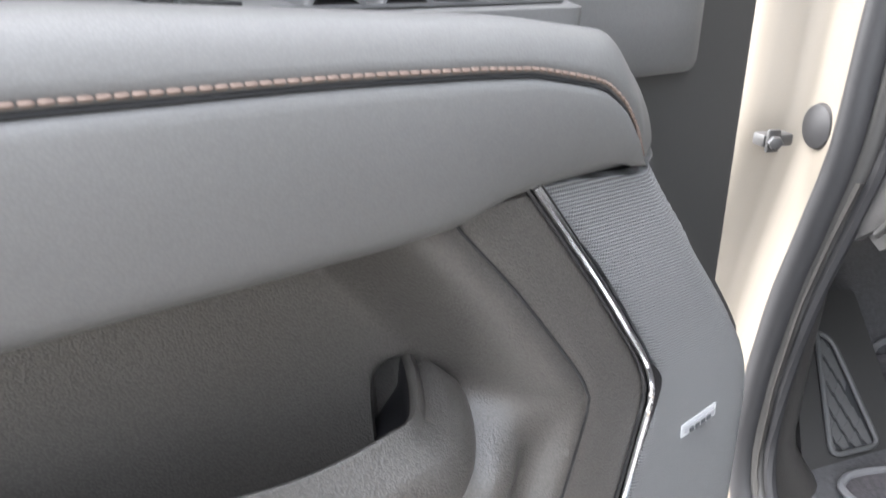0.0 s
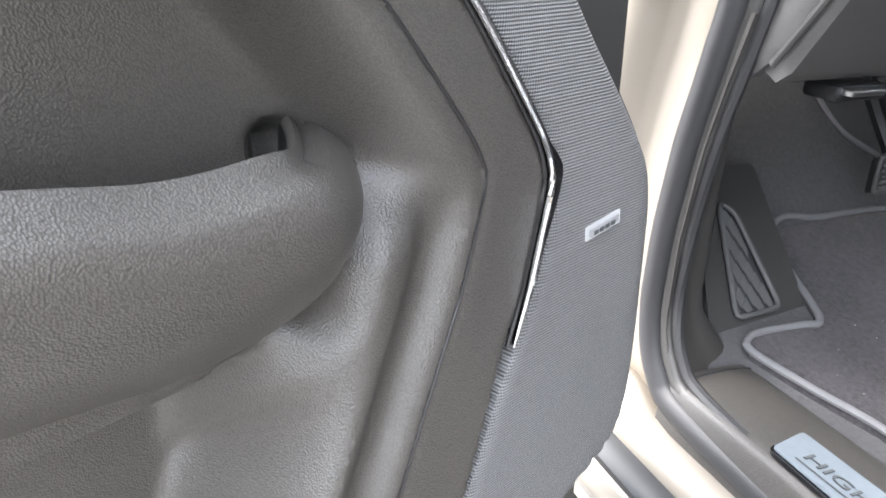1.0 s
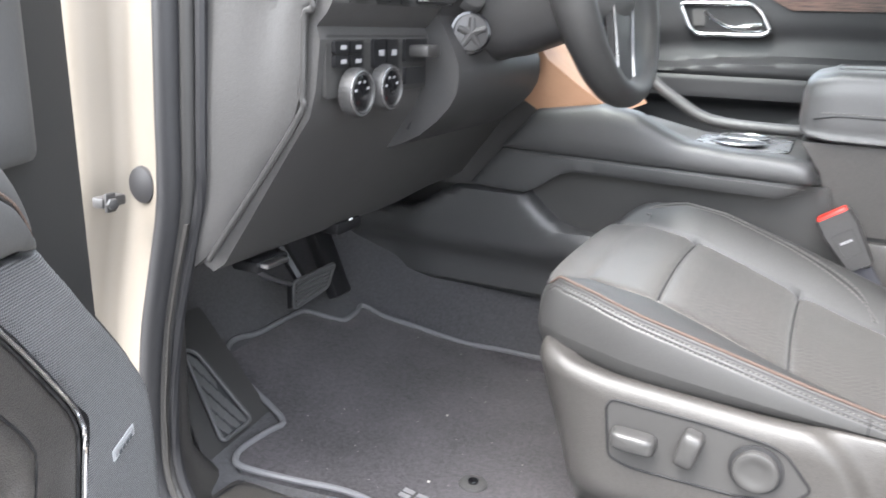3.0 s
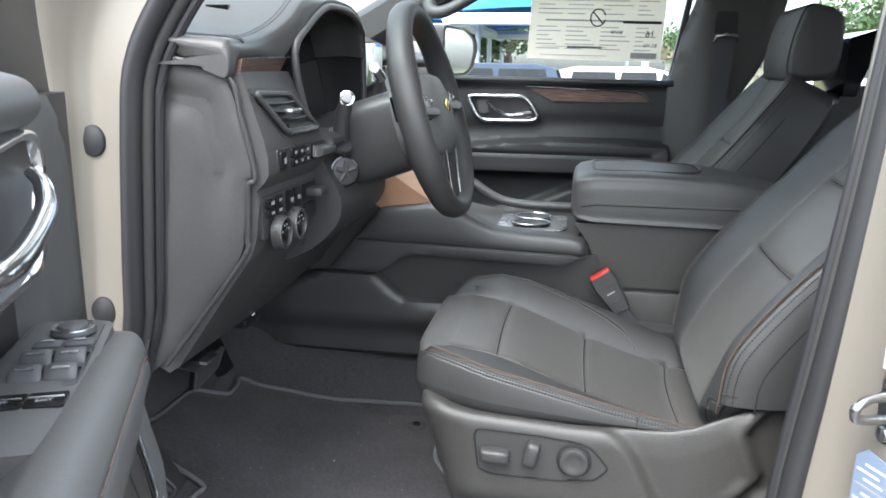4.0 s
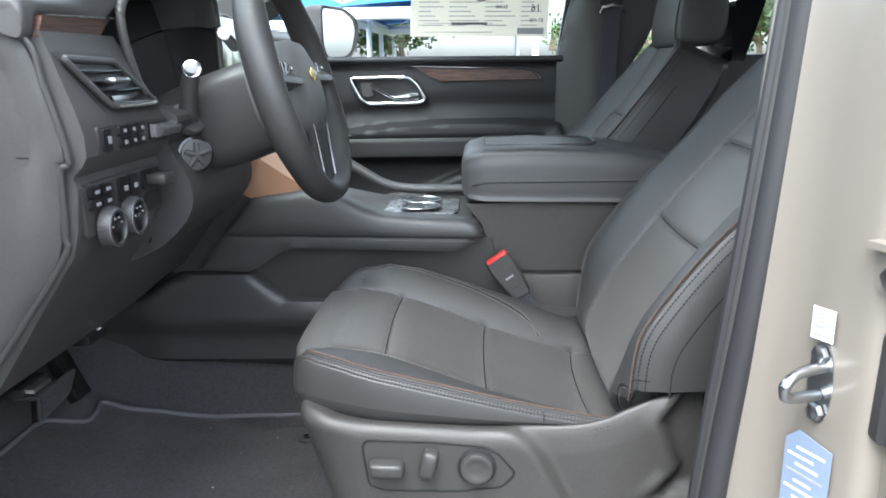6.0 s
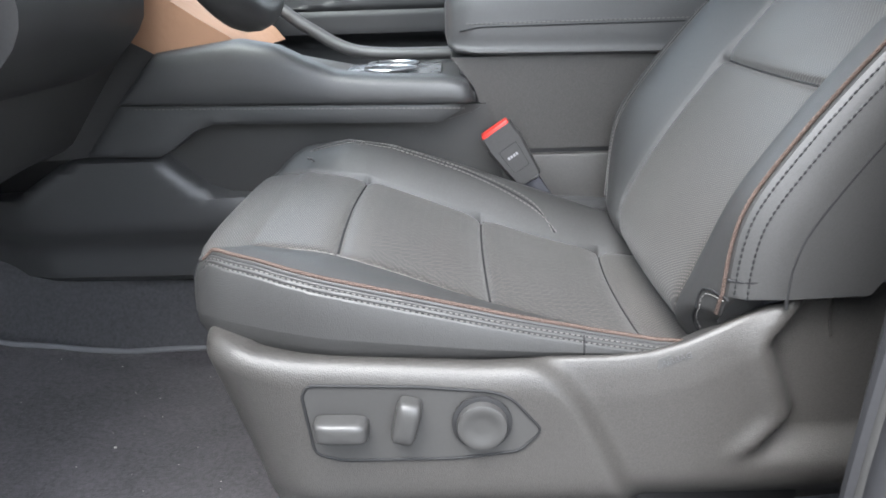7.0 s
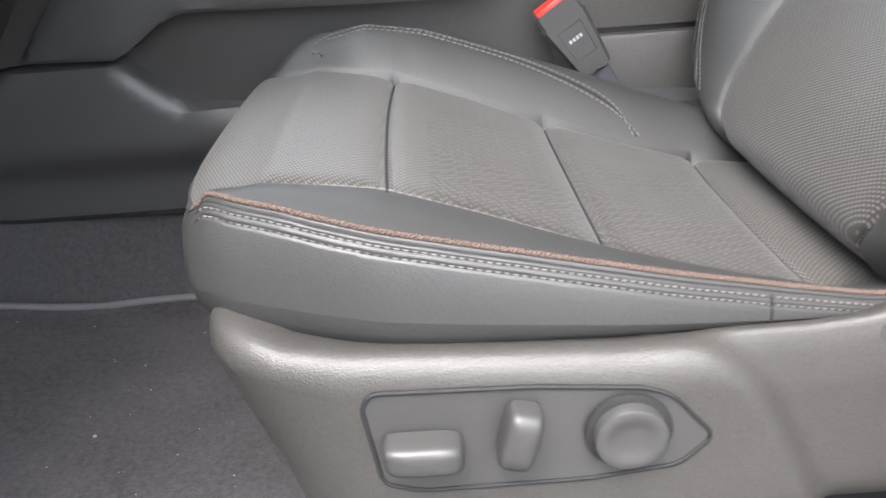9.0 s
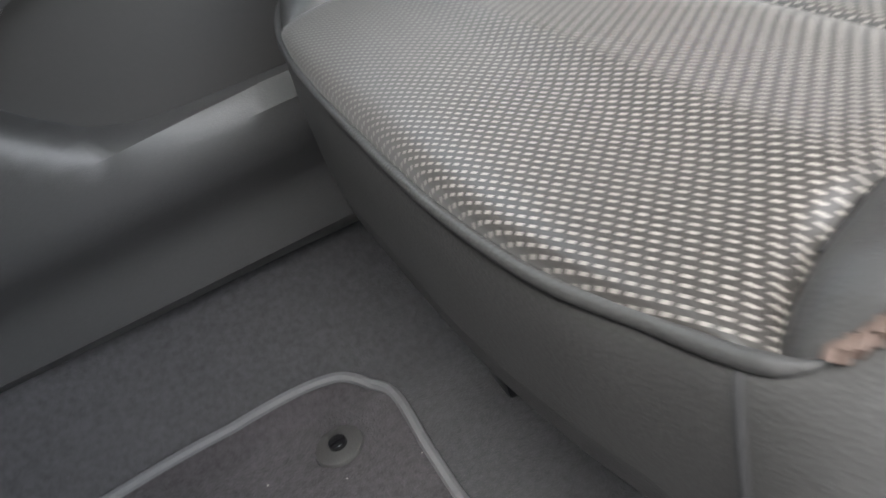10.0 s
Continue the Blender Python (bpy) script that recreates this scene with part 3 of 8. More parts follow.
part("window_frame", panel(frame_poly, face_y(-0.150), 0, None, 0.002, 0.03), GLOSS_BLACK, rear)
pane = part("pane", panel([(0.37, 1.365), (1.52, 1.365), (1.42, 1.75), (0.38, 1.75)], face_y(-0.14), 0, None, 0, 0.004), CAR_GLASS, rear, "dark tinted glass")
def on_hinge(u, w, h):
    """u across the car, w height, h out of the pillar face."""
    u = -0.180 + (u + 0.180) * 0.68
    return (0.328 + 0.35 * (-0.10 - u) - h * 0.94, u - h * 0.33, w)


hinge_t = part("hinge", panel(rounded([(-0.088, 1.2075), (-0.098, 1.224), (-0.128, 1.243), (-0.160, 1.253), (-0.178, 1.253), (-0.178, 1.2075)], 0.006), on_hinge, 0, None, 0.002, 0.016), PAINT, rear, "painted hinge")
part("hinge_leaf", panel(rounded([(-0.086, 1.163), (-0.086, 1.199), (-0.178, 1.199), (-0.178, 1.157)], 0.010), lambda u, w, h: on_hinge(u, w, h + 0.002), 0, None, 0.002, 0.014), PAINT, hinge_t)
part("hinge_shelf", loft([[on_hinge(u, 1.2005, -0.004), on_hinge(u, 1.2005, 0.012), on_hinge(u, 1.2065, 0.012), on_hinge(u, 1.2065, -0.004)] for u in (-0.086, -0.178)]), PAINT, hinge_t)
part("bolt", disc(on_hinge(-0.122, 1.180, 0.003), (-0.94, -0.33, 0), 0.0115, 0.009, 0.003, 6), STEEL, hinge_t)
part("bolt", disc(on_hinge(-0.168, 1.232, 0.001), (-0.94, -0.33, 0), 0.0115, 0.009, 0.003, 6), STEEL, hinge_t)
seal_pts = spline([(0.348, -0.152, 1.79), (0.348, -0.152, 1.52), (0.352, -0.156, 1.37), (0.366, -0.162, 1.325), (0.381, -0.168, 1.288), (0.378, -0.172, 1.215), (0.373, -0.176, 0.967), (0.368, -0.170, 0.55)], 60)
part("edge_seal", strip([tuple(p) for p in seal_pts], 0.0095, 0.006, (1, 0.2, 0)), RUBBER, rear, "black rubber edge seal")
buffer = part("rubber_buffer", panel(rounded([(0.340, 1.03), (0.362, 1.03), (0.366, 1.13), (0.344, 1.13)], 0.008), face_y(-0.140), 0, None, 0.004, 0.02), RUBBER)
tagged(buffer, "black ribbed rubber buffer on the pillar edge", "door buffer")

# rocker below the sill: rubber strip, then the painted rocker
rings = [[(x, y, z) for y, z in ((-0.004, 0.578), (-0.014, 0.582), (-0.037, 0.577), (-0.042, 0.571), (-0.041, 0.54), (-0.004, 0.54))] for x in np.linspace(-0.80, 0.34, 12)]
structure(part("trim_rocker", loft(rings), RUBBER_GREY), "dark grey rubber strip below the painted sill", "rocker strip")
rings = [[(x, y, z) for y, z in spline([(-0.036, 0.560), (-0.044, 0.563), (-0.052, 0.552), (-0.057, 0.538), (-0.050, 0.522), (-0.028, 0.50), (-0.02, 0.54)], 24, True)] for x in np.linspace(-0.95, 1.56, 14)]
structure(part("wall_rocker", loft(rings), PAINT), "champagne painted rocker panel under the doors", "car body")
# running board below the sill
board = thing("running_board", (-0.2, -0.16, 0.36), "black running board with bright metal edges below the sill", "running board")
for y0, y1, z1, mat, name in ((-0.30, -0.265, 0.425, SATIN_METAL, "edge_strip"), (-0.263, -0.102, 0.420, PLASTIC_BLACK, "step_pad"), (-0.100, -0.078, 0.430, CHROME, "inner_strip"), (-0.076, 0.03, 0.424, PLASTIC_BLACK, "inner_pad")):
    part(name, box((-1.05, y0, 0.34), (1.6, y1, z1), 0.006), mat, board)
for k in range(7):
    part("tread_rib", box((-1.0, -0.250 + 0.018 * k, 0.420), (1.55, -0.243 + 0.018 * k, 0.426), 0.001), RUBBER, board)

# floor, carpet and tunnel
def floor_z(x, y):
    toe = max(0, -0.40 - x)
    z = 0.620 + 0.13 * toe + 0.25 * toe * toe + 0.05 * (y - 0.3)
    z += 1.1 * max(0, -0.80 - x)
    z += 0.125 * bumpstep(0.655, 0.735, y) * bumpstep(1.08, 1.0, y) if y < 1.2 else 0
    return z


carpet = part("floor", panel([(-1.02, 0.09), (2.6, 0.09), (2.6, 1.62), (-1.02, 1.62)], lambda u, w, h: (u, w, floor_z(u, w) + h), 0.018, None, 0, 0.03), CARPET)
structure(carpet, "black carpeted car floor rising to the toe board", "floor")
firewall = part("wall_front", box((-1.10, 0.04, 0.55), (-1.03, 1.64, 1.40)), CARPET)
structure(firewall, "black lined bulkhead behind the dashboard", "bulkhead")
# sill trim and kick panel
rings = []
for x in np.linspace(-0.62, 1.5, 40):
    lift = 0.0
    prof = [(0.022, 0.600), (0.030, 0.640 + lift), (0.045, 0.654 + lift), (0.10, 0.656 + lift), (0.135, 0.650 + lift), (0.155, 0.625 + lift), (0.150, 0.58), (0.05, 0.57)]
    rings.append([(x, y, z) for y, z in spline(prof, 36, True)])
structure(part("trim_sill", loft(rings), PLASTIC), "dark grained plastic sill trim", "sill trim")
rings = []
for z in np.linspace(0.60, 1.03, 22):
    seal_x = along([(0.60, -0.585), (0.63, -0.600), (0.66, -0.628), (0.71, -0.642), (0.80, -0.640), (0.90, -0.626), (0.97, -0.608), (1.03, -0.59)], z)
    flare = 0.05 * bumpstep(0.72, 0.61, z)
    prof = [(seal_x, 0.034), (seal_x - 0.004 + flare * 0.4, 0.050), (seal_x - 0.018 + flare * 0.3, 0.075 + flare * 0.4), (-0.675 + flare * 0.6, 0.105 + flare), (-0.76, 0.120 + flare), (-0.97, 0.125 + flare), (-0.97, 0.09), (-0.75, 0.08), (-0.665, 0.060)]
    rings.append([(x, y, z) for x, y in spline(prof, 44, True)])
structure(part("trim_kick_panel", loft(rings), PLASTIC), "dark grained plastic kick panel beside the footwell", "kick panel")

part("trim_joint", tube([(-0.612, y, z) for y, z in ((0.030, 0.6425), (0.046, 0.6545), (0.07, 0.6565), (0.10, 0.6575), (0.134, 0.6515))], 0.0012, 6), RUBBER)
structure(bpy.data.objects["trim_joint"], "dark joint line between sill trim and kick panel", "trim joint")
# scuff plate with its lettering
scuff = thing("scuff_plate", (-0.25, 0.075, 0.655), "brushed metal sill plate with embossed dark lettering", "scuff plate")
plate = rounded([(-0.484, 0.044), (-0.492, 0.088), (-0.10, 0.088), (-0.10, 0.034)], 0.006)
part("rim", panel(rounded([(-0.4865, 0.0415), (-0.4945, 0.0905), (-0.097, 0.0905), (-0.097, 0.0315)], 0.008), face_z(0.6615), 0, None, 0.002, 0.006), GLOSS_BLACK, scuff, "dark glossy rim")
part("plate", panel(plate, face_z(0.6635), 0, None, 0.0012, 0.003), SCUFF, scuff)
lettering = text_mesh("HIGH COUNTRY", 0.030)
us = [v.co.x for v in lettering.verts]
ws = [v.co.y for v in lettering.verts]
sx, sy = 0.222 / (max(us) - min(us)), 0.0118 / (max(ws) - min(ws))
bmesh.ops.transform(lettering, matrix=Matrix.Translation((-0.461 - min(us) * sx, 0.0575 - min(ws) * sy, 0.6637)) @ Matrix.Diagonal((sx, sy, 1, 1)), verts=lettering.verts[:])
part("lettering", lettering, GREY_DARK, scuff, "dark embossed lettering")
part("line", box((-0.463, 0.0505, 0.6634), (-0.235, 0.0517, 0.6640)), GREY_DARK, scuff)

# roof, far side and rear of the cabin
# unseen roof and headliner added to shade the cabin; headliner pale for bounce
roof = part("ceiling", panel([(-0.22, 0.0), (2.6, 0.0), (2.6, 1.66), (-0.22, 1.66)], lambda u, w, h: (u, w, 1.84 + 0.03 * math.sin(w / 1.66 * math.pi) + h), 0.15, None, 0, 0.06), HEADLINER)
structure(roof, "unseen headliner added to shade the cabin, pale to bounce light", "ceiling")
roof_skin = part("roof", box((-0.25, -0.05, 1.87), (2.65, 1.72, 1.92), 0.02), PAINT)
structure(roof_skin, "unseen champagne car roof added to shade the cabin", "roof")
structure(part("wall_rear", box((2.6, 0.0, 0.5), (2.66, 1.66, 1.25), 0.01), PLASTIC), "dark rear wall of the cabin", "cabin wall")
structure(part("wall_rear_side", box((0.44, 0.02, 0.6), (2.6, 0.06, 1.34), 0.01), PLASTIC), "dark inner panel of the rear door", "cabin wall")

# ---- driver's door, standing open ----
HINGE = Vector((-0.66, -0.03, 0))
OUT = Vector((0.407, -0.914, 0)).normalized()
FACE = Vector((0.914, 0.407, 0)).normalized()


def on_door(u, w, h):
    """u runs from the hinge outwards, w is the height, h the distance from the door's middle towards the cabin."""
    p = HINGE + OUT * u + FACE * h
    return Vector((p.x, p.y, w))


door = thing("front_door", on_door(0.5, 0.5, 0), "open driver's door with grey padded armrest and dark plastic panel", "car door")
SEAM = [(1.10, 0.440), (1.089, 0.431), (1.055, 0.399), (1.007, 0.359), (0.984, 0.343), (0.967, 0.340), (0.915, 0.355), (0.892, 0.364), (0.819, 0.394), (0.70, 0.44), (0.60, 0.48)][::-1]


POCKET_FOOT = [(0.39, 0.985), (0.402, 0.945), (0.415, 0.922), (0.436, 0.900), (0.49, 0.881), (0.58, 0.877), (1.04, 0.877)]


def at_door(u, w):
    """Relief of the main panel: frame band, fold, recess behind the pocket."""
    s = along(SEAM, w)
    d = u - s
    upper = bumpstep(0.940, 1.000, w)
    v_up = 0.128 - 0.050 * bumpstep(0.012, 0.068, d)
    v_low = 0.128 - 0.014 * bumpstep(0.0, 0.022, d) + 0.010 * bumpstep(0.026, 0.048, d) - 0.040 * bumpstep(0.052, 0.095, d)
    v = v_up * upper + v_low * (1 - upper)
    v -= 0.0025 * math.exp(-(d / 0.0025) ** 2)
    under = along(POCKET_FOOT, u) - w
    v -= 0.055 * max(bumpstep(-0.014, 0.006, under) * bumpstep(0.445, 0.490, u), bumpstep(0.008, 0.060, under) * bumpstep(0.045, 0.090, d))
    v -= 0.024 * bumpstep(1.012, 1.000, w) * bumpstep(0.420, 0.430, u) * bumpstep(0.450, 0.434, u) * bumpstep(0.90, 0.93, w)
    return v


main = [(0.394, 1.104), (0.344, 1.048), (0.299, 0.988), (0.290, 0.972), (0.287, 0.948), (0.301, 0.893), (0.318, 0.86), (0.336, 0.80), (0.345, 0.775), (0.38, 0.69), (0.42, 0.60), (1.02, 0.58), (1.04, 1.10)]
part("inner_panel", panel(main, lambda u, w, h: on_door(u, w, h), 0.0045, at_door, 0.003, 0.03), PLASTIC_DOOR, door, "dark grained plastic lower panel")

# map pocket: a bulging shell whose end sweeps back into the panel
RIM = [(0.419, 0.070, 1.009), (0.424, 0.079, 1.010), (0.432, 0.094, 1.010), (0.443, 0.111, 1.009), (0.456, 0.126, 1.010), (0.474, 0.134, 1.012), (0.52, 0.138, 1.012), (0.60, 0.140, 1.024), (0.80, 0.142, 1.040), (1.0, 0.142, 1.045)]
FOOT = [(0.408, 0.076, 0.997), (0.399, 0.077, 0.985), (0.397, 0.077, 0.968), (0.402, 0.077, 0.948), (0.415, 0.077, 0.925), (0.436, 0.075, 0.903), (0.49, 0.060, 0.884), (0.58, 0.046, 0.880), (0.80, 0.046, 0.880), (1.0, 0.046, 0.880)]
rim_run, foot_run = spline(RIM, 120), spline(FOOT, 120)
rings, shade_rows = [], []
for k in range(120):
    r, f = rim_run[k], foot_run[k]
    t = rim_run[min(k + 1, 119)] - rim_run[max(k - 1, 0)]
    t /= np.linalg.norm(t[:2])
    n = np.array([-t[1], t[0]])
    deep = min(k / 8, 1)
    shade_rows.append([tuple(on_door(r[0] - n[0] * o, z, r[1] - n[1] * o)) for o, z in ((0.0058, r[2] - 0.0035), (0.0070, r[2] - 0.020), (0.022 * deep + 0.007, r[2] - 0.055))])
    ring = [(r[0] - n[0] * 0.0055, r[1] - n[1] * 0.0055, r[2] - 0.004), (r[0] - n[0] * 0.0040, r[1] - n[1] * 0.0040, r[2] - 0.0008), (r[0] - n[0] * 0.0018, r[1] - n[1] * 0.0018, r[2] + 0.0004), (r[0], r[1], r[2] - 0.001), (r[0] + n[0] * 0.002, r[1] + n[1] * 0.002, r[2] - 0.006)]
    for q in np.linspace(0.10, 1.0, 20):
        swell = 0.022 * math.sin(q ** 0.8 * math.pi) * deep
        share = 1 - q ** (2.1 - 0.3 * bumpstep(35, 60, k))
        ring.append((r[0] + (f[0] - r[0]) * q ** 0.9, f[1] + (r[1] + 0.003 * deep - f[1]) * share + swell, r[2] + (f[2] - r[2]) * q))
    rings.append([tuple(on_door(u, z, v)) for u, v, z in ring])
part("map_pocket", loft(rings, caps=False, closed=False), PLASTIC_DOOR, door, "dark grained map pocket", 60)
# black sheet behind the rim, put in for the shade inside the pocket
part("pocket_shade", loft(shade_rows, caps=False, closed=False), PLASTIC_BLACK, door, "black sheet that stands in for shade inside the map pocket")
part("panel_seam", tube([on_door(u, w, 0.1272) for w, u in spline(SEAM, 80)], 0.0009, 6), PLASTIC_BLACK, door)

# padded armrest: outline of its upper edge, seam and lower edge along the door
PAD_TOP = [(0.262, 1.108), (0.268, 1.118), (0.280, 1.133), (0.291, 1.142), (0.303, 1.151), (0.316, 1.159), (0.330, 1.165), (0.347, 1.170), (0.364, 1.174), (0.42, 1.181), (0.6, 1.190), (1.0, 1.195)]
PAD_SEAM = [(0.262, 1.106), (0.290, 1.103), (0.318, 1.106), (0.331, 1.116), (0.336, 1.124), (0.342, 1.130), (0.350, 1.138), (0.358, 1.144), (0.368, 1.150), (0.378, 1.153), (0.393, 1.156), (0.415, 1.160), (0.445, 1.162), (0.503, 1.164), (1.0, 1.167)]
PAD_LOW = [(0.262, 1.104), (0.290, 1.102), (0.311, 1.104), (0.343, 1.104), (0.386, 1.103), (0.412, 1.100), (0.440, 1.093), (0.475, 1.091), (1.0, 1.086)]
PAD_FACE = [(0.262, 0.080), (0.272, 0.098), (0.290, 0.114), (0.311, 0.127), (0.331, 0.138), (0.35, 0.143), (0.38, 0.146), (0.46, 0.150), (0.7, 0.153), (1.0, 0.155)]
rings, seam_pts = [], []
for u in [0.2675, 0.2685, 0.270, 0.273] + list(np.arange(0.277, 0.46, 0.005)) + [0.47, 0.49, 0.52, 0.58, 0.64, 0.72, 0.82, 0.92, 1.0]:
    top, sm, low, face = along(PAD_TOP, u), along(PAD_SEAM, u), along(PAD_LOW, u), along(PAD_FACE, u)
    sm = min(max(sm, low + 0.002), top - 0.002)
    back = along([(0.262, 0.062), (0.33, 0.070), (0.36, 0.118), (0.5, 0.118)], u)
    fs = face - 0.002
    rise = top - sm
    lower = [(min(0.070, face - 0.030), low + 0.004), (min(0.108, face - 0.016), low + 0.0005), (min(0.120, face - 0.010), low), (face - 0.0135, low + 0.004 + 0.06 * (sm - low)), (face - 0.0065, low + 0.28 * (sm - low)), (face - 0.0005, low + 0.62 * (sm - low)), (face, low + 0.92 * (sm - low)), (fs - 0.0012, sm - 0.0016)]
    depth = min(0.034, 0.55 * (fs - back))
    upper = [(fs - 0.0014, sm)]
    for a in np.linspace(0.12, 1, 7) * math.pi / 2:
        upper.append((fs + 0.001 - depth * (1 - math.cos(a)), sm + rise * math.sin(a)))
    prof = np.vstack([spline(lower, 20), spline(upper, 14), [(back, top), (back - 0.008, top - 0.008), (0.056, (low + top) / 2)]])
    rings.append([tuple(on_door(u, z, v)) for v, z in prof])
    if u > 0.318:
        seam_pts.append((u, sm, fs))
arm = part("armrest_pad", loft(rings), LEATHER_DOOR, door, "grey soft padded armrest with brown stitching", 60)
line = spline([tuple(on_door(u, z, v)) for u, z, v in seam_pts[::-1]], 260)
part("seam", tube([Vector(p) - Vector((0, 0, 0.0008)) - FACE * 0.0006 for p in line], 0.0010, 6), SEAM_BLACK, arm)
stitches([Vector(p) + FACE * 0.0006 + Vector((0, 0, 0.0022)) for p in line], STITCH_ARM, arm, 0.0046, 0.0040, 0.00105, "stitching", "brown thread stitching")

# switch panel on the armrest
def on_arm(u, w, h):
    """u along the door, w across it, h up."""
    return on_door(u, 1.186 + h, w)


sw = panel(rounded([(0.352, 0.052), (0.352, 0.118), (0.60, 0.122), (0.60, 0.042)], 0.016), on_arm, 0.02, None, 0.004, 0.03)
deck = part("switch_panel", sw, LEATHER_DOOR, door, "grey satin window switch panel")
field = rounded([(0.360, 0.058), (0.360, 0.112), (0.508, 0.116), (0.508, 0.050)], 0.012)
part("switch_field", panel(field, on_arm, 0, None, 0.0006, 0.002), SWITCH_GREY, deck)
dial = part("mirror_control", disc(on_arm(0.394, 0.093, 0.001), (0, 0, 1), 0.0175, 0.004, 0.002, 40), SWITCH_GREY, deck, "round mirror control")
part("dial_ring", tube([on_arm(0.394 + 0.0158 * math.cos(a), 0.093 + 0.0158 * math.sin(a), 0.0052) for a in np.linspace(0, 2 * math.pi, 40, endpoint=False)], 0.0009, 6, True), SATIN_METAL, dial)
part("dial_pad", disc(on_arm(0.394, 0.093, 0.004), (0, 0, 1), 0.0120, 0.0045, 0.0035, 32), SWITCH_GREY, dial)
for r, u in enumerate((0.417, 0.440, 0.471)):
    for c, v in enumerate((0.0805, 0.1035)):
        long = 0.015 if r == 0 else 0.026
        shape = (lambda a, b_, u0=u: 0.003) if r == 0 else (lambda a, b_, u0=u: 0.008 * math.sin(min((a - u0) / 0.019, 1) * math.pi / 2) * bumpstep(0.027, 0.018, a - u0))
        b = part("window_switch", panel(rounded([(u, v - 0.0106), (u + long, v - 0.0106), (u + long, v + 0.0106), (u, v + 0.0106)], 0.003), lambda a, b_, h: on_arm(a, b_, 0.001 + h), 0.004, shape, 0.0015, 0.004), SWITCH_GREY, deck)
        if r:
            part("switch_tip", tube([on_arm(u + 0.0205, v - 0.006, 0.0072), on_arm(u + 0.0205, v + 0.006, 0.0072)], 0.0013, 6), SATIN_METAL, b)
        else:
            part("mark", panel([(u + 0.006, v - 0.004), (u + 0.009, v - 0.004), (u + 0.009, v + 0.004), (u + 0.006, v + 0.004)], lambda a, b_, h: on_arm(a, b_, 0.0052 + h), 0, None, 0, 0.0004), GREY_MARK, b)
for c, (v, word) in enumerate(((0.0775, "SET"), (0.1030, "EXIT"))):
    mem = part("memory_switch", panel(rounded([(0.520, v - 0.0124), (0.544, v - 0.0124), (0.544, v + 0.0124), (0.520, v + 0.0124)], 0.003), lambda a, b_, h: on_arm(a, b_, 0.002 + h), 0, None, 0.001, 0.004), GLOSS_BLACK, deck)
    part("bright_edge", tube([on_arm(0.5315, v - 0.011, 0.0025), on_arm(0.5315, v + 0.011, 0.0025)], 0.0008, 6), SATIN_METAL, mem)
    bm = text_mesh(word, 0.0052, 0.0002)
    turn = Matrix((tuple(FACE), tuple(-OUT), (0, 0, 1))).transposed().to_4x4()
    bmesh.ops.transform(bm, matrix=Matrix.Translation(on_arm(0.538, v, 0.0030)) @ turn, verts=bm.verts[:])
    part("lettering", bm, GREY_MARK, mem)

# speaker cloth with its edge, bright line and badge
CLOTH_RIGHT = [(0.30, 0.692), (0.261, 0.697), (0.218, 0.702), (0.186, 0.713), (0.160, 0.726), (0.146, 0.748), (0.142, 0.785), (0.1415, 0.821), (0.143, 0.857), (0.144, 0.885), (0.1455, 0.912), (0.150, 0.933), (0.158, 0.950), (0.174, 0.971), (0.194, 0.994), (0.214, 1.016), (0.231, 1.034), (0.248, 1.054), (0.272, 1.080), (0.287, 1.098)]
CLOTH_LEFT = [(0.394, 1.106), (0.348, 1.064), (0.324, 1.036), (0.299, 1.004), (0.281, 0.979), (0.275, 0.963), (0.274, 0.945), (0.281, 0.915), (0.289, 0.890), (0.310, 0.846), (0.318, 0.83), (0.340, 0.775), (0.372, 0.69)]
right_run = [tuple(p) for p in spline(CLOTH_RIGHT, 70)]
cloth = [tuple(p) for p in spline(CLOTH_LEFT, 40)] + right_run


def cloth_relief(u, w):
    d = u - along([(z, x) for x, z in right_run[8:]], w)
    return 0.127 - 0.016 * bumpstep(0.030, -0.004, d) ** 1.5


part("speaker_cloth", panel(cloth, lambda u, w, h: on_door(u, w, h), 0.007, cloth_relief, 0.002, 0.012), CLOTH, door, "grey ribbed speaker cloth")
back_edge = [(0.39, 1.10), (0.34, 0.98), (0.34, 0.69), (0.31, 0.686)] + [(x - 0.007, z + (0.004 if z > 0.95 else -0.002)) for x, z in right_run]
part("trim_edge", panel(back_edge, lambda u, w, h: on_door(u, w, 0.108 + h), 0, None, 0.004, 0.06), PLASTIC_SMOOTH, door)
bright = spline([(0.397, 1.108), (0.365, 1.071), (0.342, 1.044), (0.319, 1.015), (0.300, 0.990), (0.291, 0.973), (0.289, 0.957), (0.296, 0.925), (0.304, 0.893), (0.314, 0.864)], 120)
part("bright_strip", tube([on_door(u - 0.0005, w, 0.1318) for u, w in bright], [0.0020 * min(1, (119 - k) / 20 + 0.3) for k in range(120)], 8), CHROME, door, "thin bright metal strip")
part("dark_line", tube([on_door(u + 0.0026, w, 0.1288) for u, w in bright], 0.0014, 6), PLASTIC_BLACK, door)
rings = []
for k, (u, w) in enumerate(bright):
    wide = 0.0040 + 0.0075 * bumpstep(54, 72, k) - 0.0110 * bumpstep(76, 119, k)
    rings.append([on_door(u - 0.003, w, 0.1225), on_door(u - 0.003, w, 0.1292), on_door(u - 0.003 - wide * 0.5, w, 0.1296), on_door(u - 0.003 - wide, w, 0.1288), on_door(u - 0.003 - wide, w, 0.1225)])
part("gloss_strip", loft(rings), GLOSS_BLACK, door)
